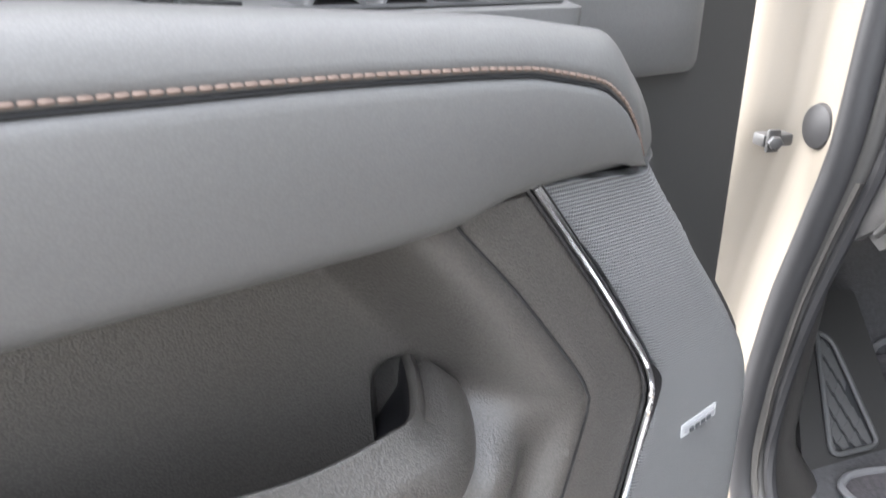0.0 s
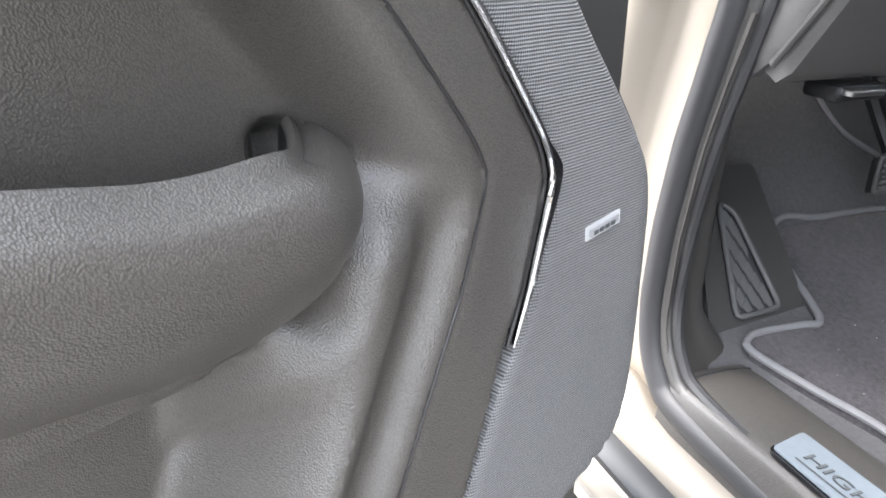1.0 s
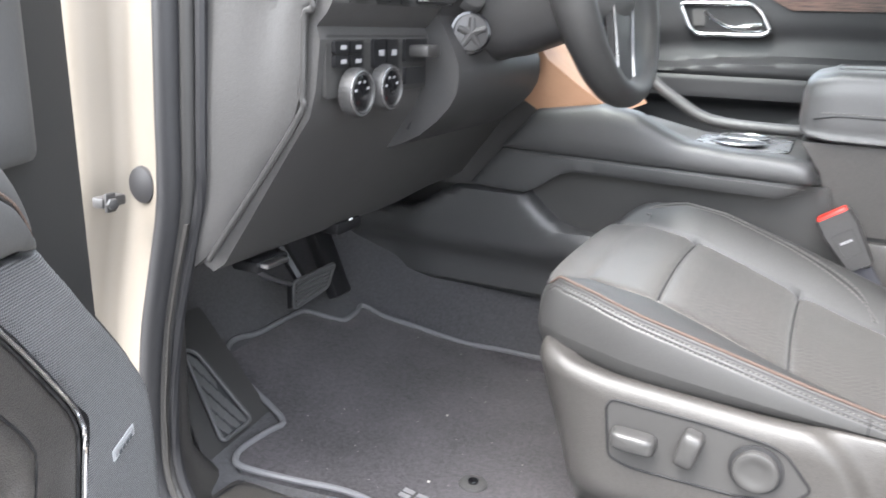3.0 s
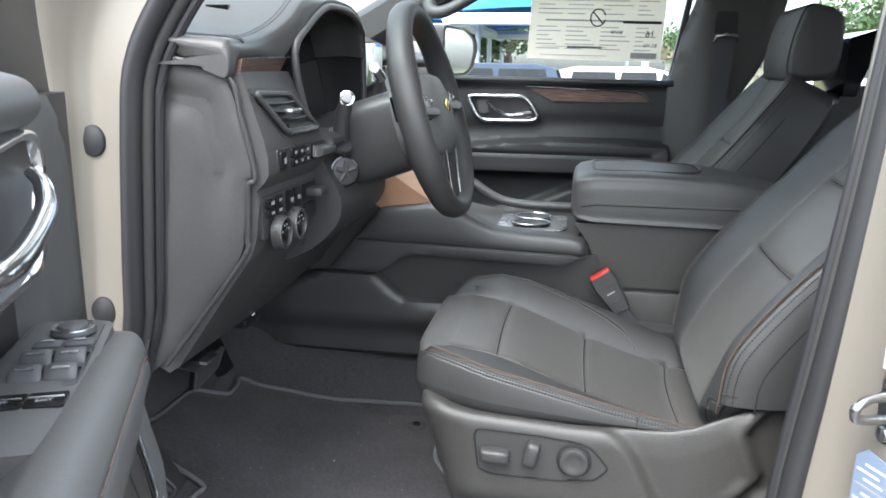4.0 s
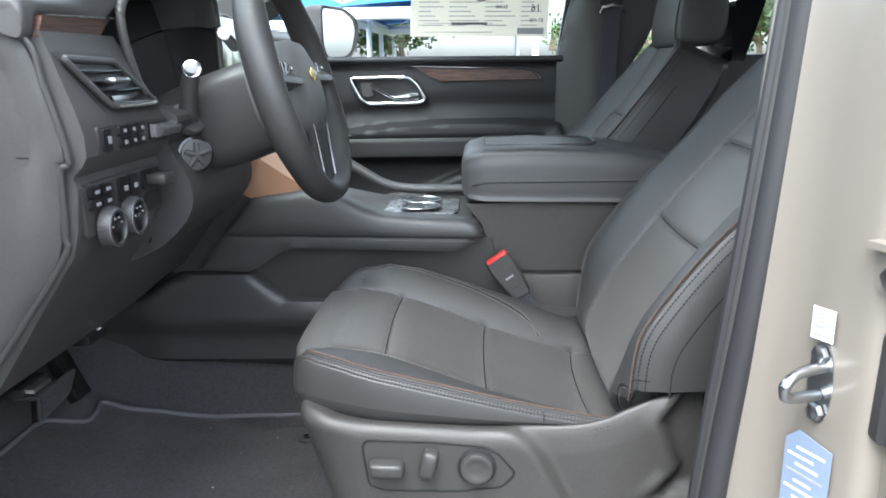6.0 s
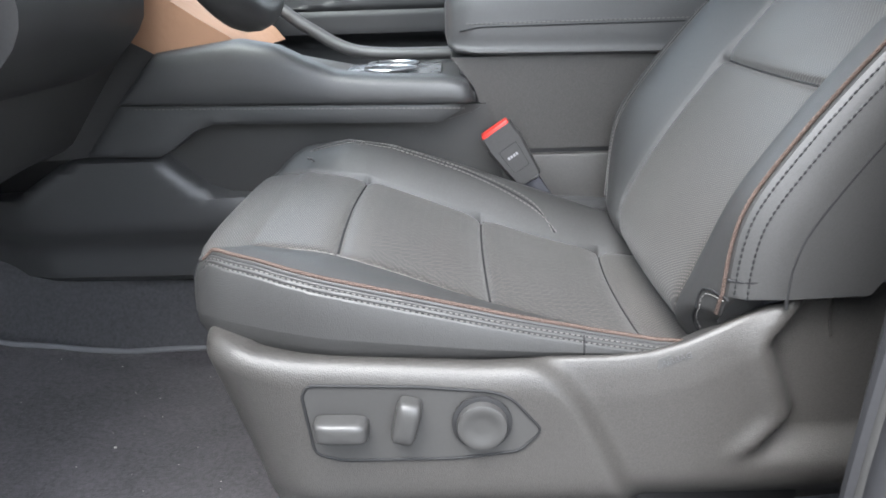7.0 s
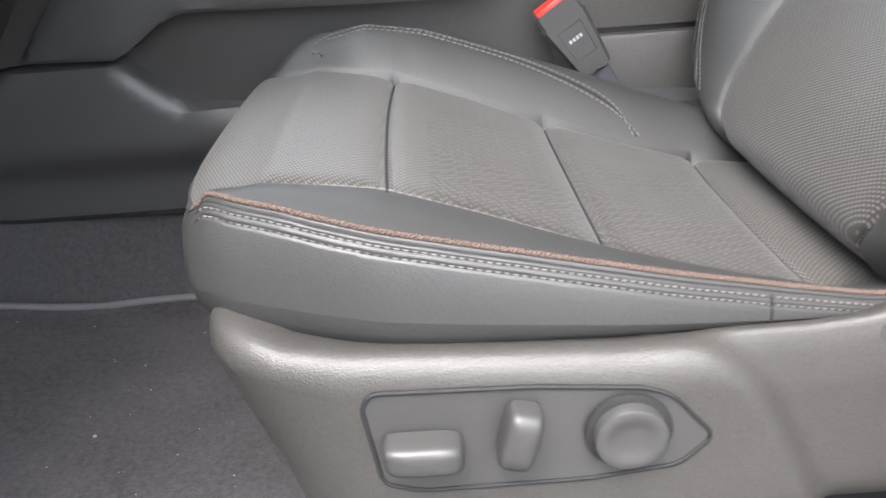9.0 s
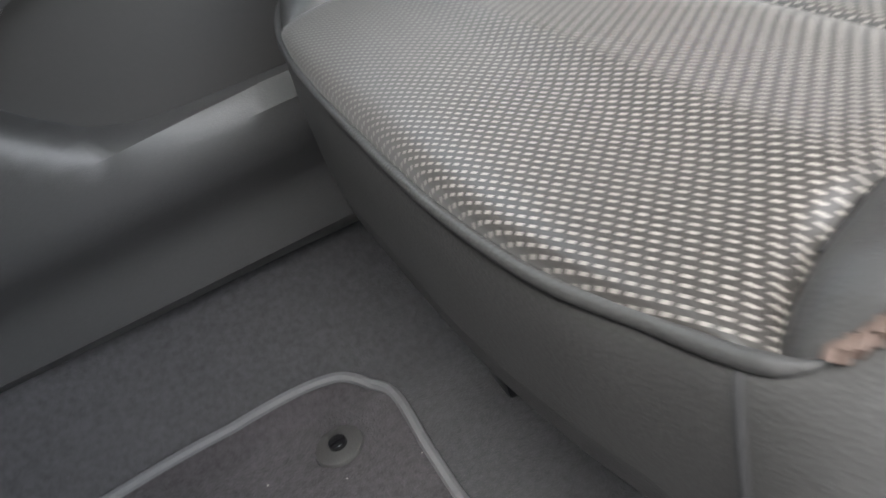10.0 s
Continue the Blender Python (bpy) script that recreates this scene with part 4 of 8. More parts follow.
badge_poly = rounded([(0.204, 0.914), (0.242, 0.910), (0.243, 0.920), (0.205, 0.924)], 0.0015)
badge = part("badge", panel(badge_poly, lambda u, w, h: on_door(u, w, 0.1285 + h), 0, None, 0.001, 0.004), SILVER, door, "small silver badge")
part("badge_field", panel([(0.2075, 0.9162), (0.2395, 0.9128), (0.2400, 0.9178), (0.2080, 0.9212)], lambda u, w, h: on_door(u, w, 0.1291 + h), 0, None, 0.0004, 0.001), GREY_MARK, badge)
for k in range(4):
    part("mark", panel([(0.2130 + 0.0062 * k, 0.9160 - 0.0006 * k), (0.2172 + 0.0062 * k, 0.9156 - 0.0006 * k), (0.2172 + 0.0062 * k, 0.9184 - 0.0006 * k), (0.2130 + 0.0062 * k, 0.9188 - 0.0006 * k)], lambda u, w, h: on_door(u, w, 0.1298 + h), 0, None, 0, 0.0006), GREY_DARK, badge)

# upper panel, core, handle, window frame
part("core", panel([(0.085, 0.56), (0.075, 0.75), (0.085, 1.37), (1.06, 1.37), (1.06, 1.06), (0.37, 1.06), (0.37, 0.56)], lambda u, w, h: on_door(u, w, 0.045 + h), 0, None, 0.006, 0.045), PLASTIC_SMOOTH, door)
part("outer_skin", panel([(0.085, 0.56), (0.075, 0.75), (0.085, 1.36), (1.06, 1.36), (1.08, 0.56)], lambda u, w, h: on_door(u, w, -0.002 + h), 0, None, 0.006, 0.045), PAINT, door)
part("upper_panel", panel(rounded([(0.164, 1.132), (1.04, 1.132), (1.04, 1.372), (0.215, 1.372), (0.164, 1.30)], 0.012), lambda u, w, h: on_door(u, w, 0.056 + h), 0.03, lambda u, w: 0.018 * bumpstep(0.35, 0.5, u) - 0.030 * bumpstep(1.245, 1.195, w) * bumpstep(0.33, 0.37, u), 0.006, 0.02), LEATHER_DOOR, door, "soft dark upper door panel")
rings = []
for u in np.linspace(0.425, 1.05, 18):
    prof = [(0.030, 1.350), (0.072, 1.352), (0.090, 1.364), (0.092, 1.378), (0.078, 1.392), (0.030, 1.396)]
    rings.append([tuple(on_door(u, z, v)) for v, z in spline(prof, 24, True)])
part("belt_rail", loft(rings), LEATHER_DOOR, door)
sash = [(0.075, 1.355), (0.10, 1.44), (0.112, 1.53), (0.20, 1.62), (0.43, 1.87), (1.03, 1.87), (1.08, 1.37), (1.03, 1.37), (0.98, 1.80), (0.50, 1.80), (0.30, 1.58), (0.285, 1.395)]
part("window_frame", panel(sash, lambda u, w, h: on_door(u, w, 0.028 + h), 0, None, 0.006, 0.06), PLASTIC_SMOOTH, door, "dark window frame and mirror sail")
glass = part("pane", panel([(0.22, 1.36), (0.46, 1.82), (1.0, 1.82), (1.05, 1.36)], lambda u, w, h: on_door(u, w, 0.0 + h), 0, None, 0, 0.004), GLASS, door)
glass.visible_shadow = False
bez = rounded([(0.408, 1.330), (0.420, 1.348), (0.450, 1.353), (0.540, 1.347), (0.588, 1.285), (0.587, 1.266), (0.560, 1.254), (0.450, 1.252), (0.436, 1.260)], 0.016, 5)
mid_u, mid_w = 0.50, 1.302
rings = []
for u, w in bez:
    du, dw = u - mid_u, w - mid_w
    ring = []
    for k, v in ((1.06, 0.078), (1.055, 0.086), (1.01, 0.0885), (0.93, 0.0875), (0.90, 0.082), (0.90, 0.076)):
        ring.append(on_door(mid_u + du * k, mid_w + dw * k, v))
    rings.append(ring)
bezel = part("handle_bezel", loft(rings + [rings[0]], caps=False), CHROME, door, "chrome handle surround")
part("bowl", panel([(mid_u + (u - mid_u) * 0.93, mid_w + (w - mid_w) * 0.93) for u, w in bez], lambda u, w, h: on_door(u, w, 0.0815 + h), 0.01, lambda u, w: -0.004 * bumpstep(0.0, 0.03, edge_distance(u, w, bez)), 0, 0.012), PLASTIC, bezel, "grey grained handle bowl")
lever = spline([tuple(on_door(0.436, 1.324, 0.083)), tuple(on_door(0.447, 1.316, 0.094)), tuple(on_door(0.470, 1.300, 0.099)), tuple(on_door(0.525, 1.285, 0.099)), tuple(on_door(0.562, 1.279, 0.094)), tuple(on_door(0.585, 1.276, 0.082))], 26)
part("door_handle", tube(lever, [0.0042 + 0.0035 * math.sin(k / 25 * math.pi) + 0.004 * (k / 25) ** 3 for k in range(26)], 12), CHROME, bezel, "chrome pull lever")
# latch bolt between door and pillar
latch = thing("door_check_bolt", (-0.66, 0.0, 1.05), "dark grey steel check bolt between door and pillar", "bolt")
part("bracket", box((-0.674, -0.012, 1.046), (-0.657, 0.020, 1.058), 0.003), SHROUD, latch)
part("flange", box((-0.658, -0.010, 1.042), (-0.653, 0.003, 1.063), 0.002), SHROUD, latch)
part("bolt_head", disc((-0.652, -0.004, 1.052), (1, -0.4, 0), 0.0065, 0.006, 0.002, 6), SHROUD, latch)

# ---- dashboard ----
dash = thing("dashboard", (-0.6, 0.8, 0.98), "dark soft plastic dashboard with stitched top and wood strip", "dashboard")
LOWER = [(-0.60, 0.988), (-0.572, 0.974), (-0.556, 0.985), (-0.452, 1.136), (-0.440, 1.152), (-0.432, 1.180), (-0.426, 1.228), (-0.430, 1.240), (-0.418, 1.252), (-0.412, 1.262), (-0.62, 1.265), (-0.95, 1.26), (-0.95, 1.10), (-0.75, 1.02)]
rings = []
for y in np.linspace(0.056, 0.70, 40):
    lift = 0.010 * bumpstep(0.42, 0.60, y)
    rings.append([(x, y, z + lift * bumpstep(1.15, 0.98, z)) for x, z in LOWER])
part("knee_panel", loft(rings), PLASTIC_DASH, dash, "dark soft knee panel", 25)
rings = []
for y in np.linspace(0.66, 1.60, 12):
    rings.append([(x - 0.10, y, z + 0.03) for x, z in LOWER])
part("lower_panel", loft(rings), PLASTIC_DASH, dash)
# left upper block with the vent opening
UPPER = [(-0.412, 1.262), (-0.412, 1.285), (-0.418, 1.31), (-0.438, 1.372), (-0.446, 1.394), (-0.60, 1.40), (-0.60, 1.262)]
FRONT_SLOPE = [(1.25, -0.411), (1.285, -0.412), (1.31, -0.418), (1.372, -0.438), (1.394, -0.446)]


def on_dash(u, w, h):
    """u across the car, w height, h out from the sloping upper face of the dash."""
    return (along(FRONT_SLOPE, w) + h, u, w)


vent = [(0.068, 1.366), (0.180, 1.363), (0.256, 1.311), (0.128, 1.314)]
side_y = lambda z: along([(1.262, 0.285), (1.30, 0.276), (1.372, 0.232), (1.40, 0.222)], z)
bm = loft([[(x, y if y < 0.2 else side_y(z), z) for x, z in UPPER] for y in (0.056, 0.085, 0.24)])
part("upper_block", bm, PLASTIC_DASH, dash, "", 20)
bezel = rounded([(0.056, 1.374), (0.187, 1.372), (0.272, 1.302), (0.122, 1.304)], 0.01)
part("vent_bezel", panel(bezel, lambda u, w, h: on_dash(u, w, h + 0.003), 0, None, 0.002, 0.004), PLASTIC_SMOOTH, dash)
part("vent_surround", tube([on_dash(u, w, 0.006) for u, w in rounded(vent, 0.006)], 0.0042, 8, True), PLASTIC_DASH, dash)
v_ob = part("air_vent", panel(vent, lambda u, w, h: on_dash(u, w, h + 0.0045), 0, None, 0, 0.001), PLASTIC_BLACK, dash, "air vent with dark slats")
for k, z in enumerate((1.353, 1.342, 1.331)):
    a, b = 0.068 + (1.366 - z) * 1.15 + 0.004, 0.180 + (1.363 - z) * 1.45 - 0.004
    part("slat", tube([on_dash(a, z, 0.006), on_dash((a + b) / 2, z - 0.001, 0.011), on_dash(b, z, 0.006)], 0.0030, 8, flat=0.45), PLASTIC_BLACK, v_ob)
part("vent_tab", box((0, 0, 0), (0.014, 0.040, 0.007), 0.003, Matrix.Translation(on_dash(0.125, 1.338, 0.010))), SATIN_METAL, v_ob)
part("bright_edge", tube([on_dash(0.142, 1.312, 0.008), on_dash(0.19, 1.3115, 0.009), on_dash(0.246, 1.312, 0.008)], 0.0028, 8), CHROME, v_ob)
part("lower_lip", panel([(0.135, 1.324), (0.236, 1.323), (0.250, 1.314), (0.138, 1.315)], lambda u, w, h: on_dash(u, w, h + 0.0085), 0, None, 0, 0.003), GLOSS_BLACK, v_ob)
# switch rows and light knobs
def row(y0, y1, z0, z1, x, soft=0.002, mat=PLASTIC_BLACK, parent=None, name="switch"):
    return part(name, panel(rounded([(y0, z0), (y1, z0), (y1, z1), (y0, z1)], 0.003), face_x(x), 0, None, soft, 0.008), mat, parent or dash)


bank = row(0.084, 0.318, 1.262, 1.292, -0.4085, 0.002, PLASTIC_SMOOTH, dash, "switch_bank")
row(0.090, 0.110, 1.265, 1.289, -0.4055, 0.002, PLASTIC_BLACK, bank)
for r in range(2):
    for c in range(3):
        row(0.130 + 0.024 * c, 0.152 + 0.024 * c, 1.2645 + 0.0135 * r, 1.277 + 0.0135 * r, -0.4055, 0.0015, PLASTIC_BLACK, bank)
        part("mark", panel([(0.137 + 0.024 * c, 1.269 + 0.0135 * r), (0.144 + 0.024 * c, 1.269 + 0.0135 * r), (0.144 + 0.024 * c, 1.273 + 0.0135 * r), (0.137 + 0.024 * c, 1.273 + 0.0135 * r)], face_x(-0.405), 0, None, 0, 0.0004), GREY_MARK, bank)
part("mark", panel([(0.096, 1.273), (0.104, 1.273), (0.104, 1.281), (0.096, 1.281)], face_x(-0.405), 0, None, 0, 0.0004), GREY_MARK, bank)
roller = row(0.215, 0.300, 1.266, 1.288, -0.4055, 0.002, GLOSS_BLACK, bank, "roller_housing")
part("roller", tube([(-0.404, 0.226, 1.277), (-0.404, 0.29, 1.277)], 0.0085, 16), SATIN_METAL, roller)
row(0.066, 0.272, 1.172, 1.232, -0.4235, 0.003, PLASTIC_SMOOTH, dash, "light_switch_plate")
for r in range(2):
    for c in range(2):
        row(0.075 + 0.027 * c, 0.099 + 0.027 * c, 1.201 + 0.0135 * r, 1.213 + 0.0135 * r, -0.4205, 0.0015)
        part("mark", panel([(0.082 + 0.027 * c, 1.205 + 0.0135 * r), (0.092 + 0.027 * c, 1.205 + 0.0135 * r), (0.092 + 0.027 * c, 1.209 + 0.0135 * r), (0.082 + 0.027 * c, 1.209 + 0.0135 * r)], face_x(-0.4200), 0, None, 0, 0.0004), GREY_MARK, dash)
for c in range(2):
    row(0.147 + 0.027 * c, 0.171 + 0.027 * c, 1.199, 1.228, -0.4205, 0.0015)
    part("mark", panel([(0.154 + 0.027 * c, 1.211), (0.164 + 0.027 * c, 1.211), (0.164 + 0.027 * c, 1.217), (0.154 + 0.027 * c, 1.217)], face_x(-0.4200), 0, None, 0, 0.0004), GREY_MARK, dash)
row(0.216, 0.262, 1.178, 1.197, -0.4205, 0.0015)
lever_t = row(0.214, 0.264, 1.203, 1.228, -0.4205, 0.002, PLASTIC_BLACK)
part("brake_tab", box((-0.424, 0.222, 1.208), (-0.398, 0.256, 1.222), 0.004), PLASTIC_SMOOTH, lever_t)


def ribbed_knob(center, r, parent, name="knob"):
    rings = []
    for rad, d in ((1.0, 0.0), (1.0, 0.010), (0.95, 0.0135), (0.80, 0.0145), (0.76, 0.0120), (0.05, 0.0120)):
        rings.append([(center[0] + d, center[1] + r * rad * (1 + (0.03 * (k % 2) if rad == 1.0 else 0)) * math.cos(2 * math.pi * k / 64), center[2] + r * rad * (1 + (0.03 * (k % 2) if rad == 1.0 else 0)) * math.sin(2 * math.pi * k / 64)) for k in range(64)])
    kn = part(name, loft(rings), SHROUD, parent, "ribbed dark rotary knob", 30)
    ring_bm = bmesh.new()
    tube_into(ring_bm, [(center[0] + 0.0130, center[1] + r * 0.90 * math.cos(a), center[2] + r * 0.90 * math.sin(a)) for a in np.linspace(0, 2 * math.pi, 40, endpoint=False)], r * 0.05, 8, True)
    part("bright_ring", ring_bm, SATIN_METAL, kn)
    part("face", disc((center[0] + 0.0119, center[1], center[2]), (1, 0, 0), r * 0.75, 0.0008, 0.0003, 32), GLOSS_BLACK, kn)
    for a in (0.4, 1.2, 2.0, 2.9):
        part("mark", panel([(center[1] + r * 0.5 * math.cos(a) - 0.002, center[2] + r * 0.5 * math.sin(a) - 0.0012), (center[1] + r * 0.5 * math.cos(a) + 0.002, center[2] + r * 0.5 * math.sin(a) - 0.0012), (center[1] + r * 0.5 * math.cos(a) + 0.002, center[2] + r * 0.5 * math.sin(a) + 0.0012), (center[1] + r * 0.5 * math.cos(a) - 0.002, center[2] + r * 0.5 * math.sin(a) + 0.0012)], face_x(center[0] + 0.0131), 0, None, 0, 0.0004), GREY_MARK, kn)
    return kn


ribbed_knob((-0.4235, 0.106, 1.176), 0.0240, dash, "light_knob")
ribbed_knob((-0.4235, 0.165, 1.178), 0.0240, dash, "dimmer_knob")
# round key boss in the column surround
part("column_surround", loft([[(x, y, z) for x, z in spline([(-0.412, 1.255), (-0.385, 1.20), (-0.395, 1.15), (-0.46, 1.10), (-0.55, 1.10), (-0.55, 1.29), (-0.42, 1.30), (-0.395, 1.285)], 24, True)] for y in (0.276, 0.285, 0.31, 0.42, 0.54, 0.56)]), SHROUD, dash, "", 30)
part("round_boss_rim", disc((-0.390, 0.316, 1.236), (0.62, -0.78, 0.08), 0.0255, 0.003, 0.002, 40), GLOSS_BLACK, dash)
star = part("round_boss", disc((-0.3882, 0.3137, 1.236), (0.62, -0.78, 0.08), 0.0220, 0.004, 0.003, 40), SHROUD, dash, "round boss with a star relief")
for k in range(5):
    a = math.pi / 2 + k * 2 * math.pi / 5
    part("rib", tube([(-0.3862, 0.3106, 1.236), (-0.3858 + 0.78 * 0.018 * math.cos(a), 0.3106 + 0.62 * 0.018 * math.cos(a), 1.236 + 0.018 * math.sin(a))], [0.0055, 0.0035], 8), SHROUD, star)
part("cubby_slot", panel(rounded([(0.270, 1.118), (0.40, 1.135), (0.40, 1.150), (0.278, 1.133)], 0.006), lambda u, w, h: (-0.4455 + (w - 1.13) * 0.4 + h, u, w), 0, None, 0, 0.001), PLASTIC_BLACK, dash)
# end cap facing the open door
cap = [(-0.66, 1.440), (-0.562, 1.4135), (-0.463, 1.3885), (-0.446, 1.336), (-0.430, 1.262), (-0.440, 1.247), (-0.445, 1.182), (-0.456, 1.147), (-0.566, 1.000), (-0.600, 0.972), (-0.640, 0.985), (-0.640, 1.2)]


def cap_relief(u, w):
    d = edge_distance(u, w, cap)
    top = bumpstep(1.15, 1.28, w)
    return -0.010 * bumpstep(0.020, 0.042, d) * top + 0.007 * bumpstep(0.042, 0.075, d) * top


end = part("end_cap", panel(rounded(cap, 0.006, 3), face_y(0.048), 0.014, cap_relief, 0.003, 0.012), PLASTIC_DASH, dash, "dark soft end cap")
rim = [(-0.556, 1.414), (-0.462, 1.390), (-0.443, 1.336), (-0.427, 1.262), (-0.437, 1.247), (-0.441, 1.180), (-0.452, 1.145), (-0.570, 0.990)]
part("edge_trim", tube(spline([(x, 0.047, z) for x, z in rim], 70), 0.0035, 8), PLASTIC_SMOOTH, dash)
# padded top with the instrument hood
PAD_UNDER = [(0.04, 1.4085), (0.052, 1.4085), (0.066, 1.4095), (0.12, 1.411), (0.20, 1.411), (0.23, 1.428), (0.28, 1.459), (0.36, 1.492), (0.42, 1.501), (0.52, 1.498), (0.58, 1.478), (0.61, 1.440), (0.66, 1.417), (1.62, 1.417)]
PAD_OVER = [(0.04, 1.436), (0.137, 1.440), (0.190, 1.452), (0.228, 1.469), (0.282, 1.500), (0.34, 1.514), (0.42, 1.519), (0.53, 1.515), (0.60, 1.490), (0.66, 1.450), (1.62, 1.446)]
DEEP = [(0.04, 1.470), (0.12, 1.485), (0.30, 1.520), (0.60, 1.538), (1.0, 1.540), (1.62, 1.525)]
PAD_UNDER, PAD_OVER = ([tuple(p) for p in spline(q, 60)] for q in (PAD_UNDER, PAD_OVER))
rings, seam_line, pad_rows = [], [], []
for y in [0.0385, 0.0390, 0.0405, 0.043, 0.046, 0.050, 0.055, 0.061, 0.068, 0.076] + list(np.linspace(0.085, 0.16, 7)) + list(np.linspace(0.17, 0.30, 16)) + list(np.linspace(0.32, 0.54, 10)) + list(np.linspace(0.55, 0.68, 16)) + list(np.linspace(0.72, 1.62, 14)):
    hood = bumpstep(0.165, 0.265, y) * bumpstep(0.655, 0.595, y)
    tip = -0.452 + 0.014 * hood - (0.05 * bumpstep(0.66, 0.72, y))
    low, high = along(PAD_UNDER, y), along(PAD_OVER, y)
    # the near end rolls over and follows the sloping top of the end cap
    near = bumpstep(0.064, 0.054, y)
    roll = math.sqrt(max(1 - ((0.054 - y) / 0.0156) ** 2, 0)) if y < 0.054 else 1.0
    under = lambda x: (low + 0.002) * (1 - near) + (1.3895 + (-0.463 - x) * 0.2525) * near
    over = lambda x, z: under(x) + (z - under(x)) * (0.66 + 0.34 * roll)
    tip -= 0.004 * (1 - roll)
    prof = [(tip - 0.03, under(tip - 0.03)), (tip - 0.004, under(tip - 0.004) - 0.002), (tip + 0.002, over(tip, low + 0.010 - 0.012 * near)), (tip - 0.003, over(tip, high - 0.009)), (tip - 0.020, over(tip - 0.02, high)), (tip - 0.10, over(tip - 0.1, high + 0.006)), (-0.80, along(DEEP, y) - 0.03 * (1 - roll)), (-1.02, 1.43), (-1.02, 1.40), (-0.75, 1.40), (tip - 0.06, under(tip - 0.06) - 0.001)]
    ring = spline(prof, 88, True)
    rings.append([(x, max(y, 0.036 + 0.16 * bumpstep(-0.555, -0.66, x)), z) for x, z in ring])
    pad_rows.append((y, sorted((x, z) for x, z in ring[24:50])))
    seam_line.append((tip - 0.0285, y, over(tip - 0.0285, high + 0.0022)))
part("top_pad", loft(rings), PLASTIC_DASH, dash, "padded stitched dash top", 50)
stitches(spline(seam_line[6:], 220), STITCH_GREY, dash, 0.006, 0.0042, 0.0007, "stitching")
part("seam", tube(spline([(x + 0.006, y, z - 0.0022) for x, y, z in seam_line[6:]], 220), 0.0008, 6), SEAM_BLACK, dash)


def on_pad(u, w, h):
    """A place on top of the padded dash, h above it."""
    for (ya, ra), (yb, rb) in zip(pad_rows, pad_rows[1:]):
        if ya <= w <= yb:
            f = (w - ya) / (yb - ya)
            return (u, w, along(ra, u) * (1 - f) + along(rb, u) * f + h)
    return (u, w, 1.44 + h)


lens = [(-0.499 - 0.042 * math.cos(a), 0.0945 + 0.017 * math.sin(a)) for a in np.linspace(0, 2 * math.pi, 40, endpoint=False)]
dv = part("defrost_vent", panel(lens, on_pad, 0.008, lambda u, w: 0.0006, 0.0005, 0.006), PLASTIC_BLACK, dash, "oval defroster vent")
part("vent_rim", tube([on_pad(u, w, 0.0008) for u, w in lens], 0.0014, 6, True), PLASTIC_DASH, dv)
for k in range(5):
    w = 0.0835 + 0.0055 * k
    half = 0.040 * math.sqrt(max(1 - ((w - 0.0945) / 0.0175) ** 2, 0))
    part("slat", tube([on_pad(-0.499 + half * q, w, 0.0012) for q in (-1, -0.5, 0, 0.5, 1)], 0.0011, 6), PLASTIC_SMOOTH, dv)
part("wood_strip", panel(rounded([(0.054, 1.388), (0.184, 1.389), (0.222, 1.4150), (0.066, 1.4100)], 0.003), lambda u, w, h: (-0.444 + h, u, w), 0, None, 0.002, 0.02), WOOD, dash, "dark wood trim strip")
part("bright_edge", tube([(-0.4415, 0.067, 1.4100), (-0.4415, 0.14, 1.4125), (-0.4415, 0.221, 1.4150)], 0.0010, 6), SATIN_METAL, dash)
# instrument cluster
cluster = part("instrument_display", loft([[(x, y, z) for x, z in [(-0.50, 1.26), (-0.545, 1.49), (-0.58, 1.49), (-0.54, 1.26)]] for y in (0.24, 0.60)]), GLOSS_BLACK, dash, "dark instrument cluster screen")
part("hood_wall", loft([[(-0.430, 0.276, 1.27), (-0.436, 0.232, 1.372), (-0.438, 0.229, 1.432), (-0.438, 0.282, 1.463), (-0.438, 0.362, 1.496), (-0.438, 0.42, 1.505)], [(-0.55, 0.276, 1.27), (-0.55, 0.240, 1.372), (-0.55, 0.240, 1.432), (-0.55, 0.284, 1.465), (-0.55, 0.364, 1.498), (-0.55, 0.42, 1.507)]], caps=False, closed=False), PLASTIC_BLACK, dash)
part("hood_wall", loft([[(x, y, z) for x, z in [(-0.445, 1.27), (-0.44, 1.47), (-0.55, 1.48), (-0.55, 1.27)]] for y in (0.602, 0.616)]), PLASTIC_BLACK, dash)
part("hood_frame", tube(spline([(-0.424, 0.276, 1.275), (-0.430, 0.250, 1.33), (-0.434, 0.229, 1.385), (-0.436, 0.232, 1.430), (-0.436, 0.282, 1.460), (-0.436, 0.36, 1.492), (-0.436, 0.42, 1.500), (-0.436, 0.52, 1.496), (-0.437, 0.585, 1.472), (-0.44, 0.608, 1.43), (-0.44, 0.61, 1.36), (-0.44, 0.61, 1.28)], 80), 0.006, 10), PLASTIC_DASH, dash)
part("gauge_line", tube(spline([(-0.49, 0.30, 1.28), (-0.50, 0.295, 1.33), (-0.51, 0.31, 1.40)], 14), 0.002, 6), SATIN_METAL, cluster)
part("gauge_ring", tube([(-0.485, 0.315 + 0.035 * math.cos(a), 1.325 + 0.035 * math.sin(a)) for a in np.linspace(0, 2 * math.pi, 32, endpoint=False)], 0.003, 6, True), SATIN_METAL, cluster)
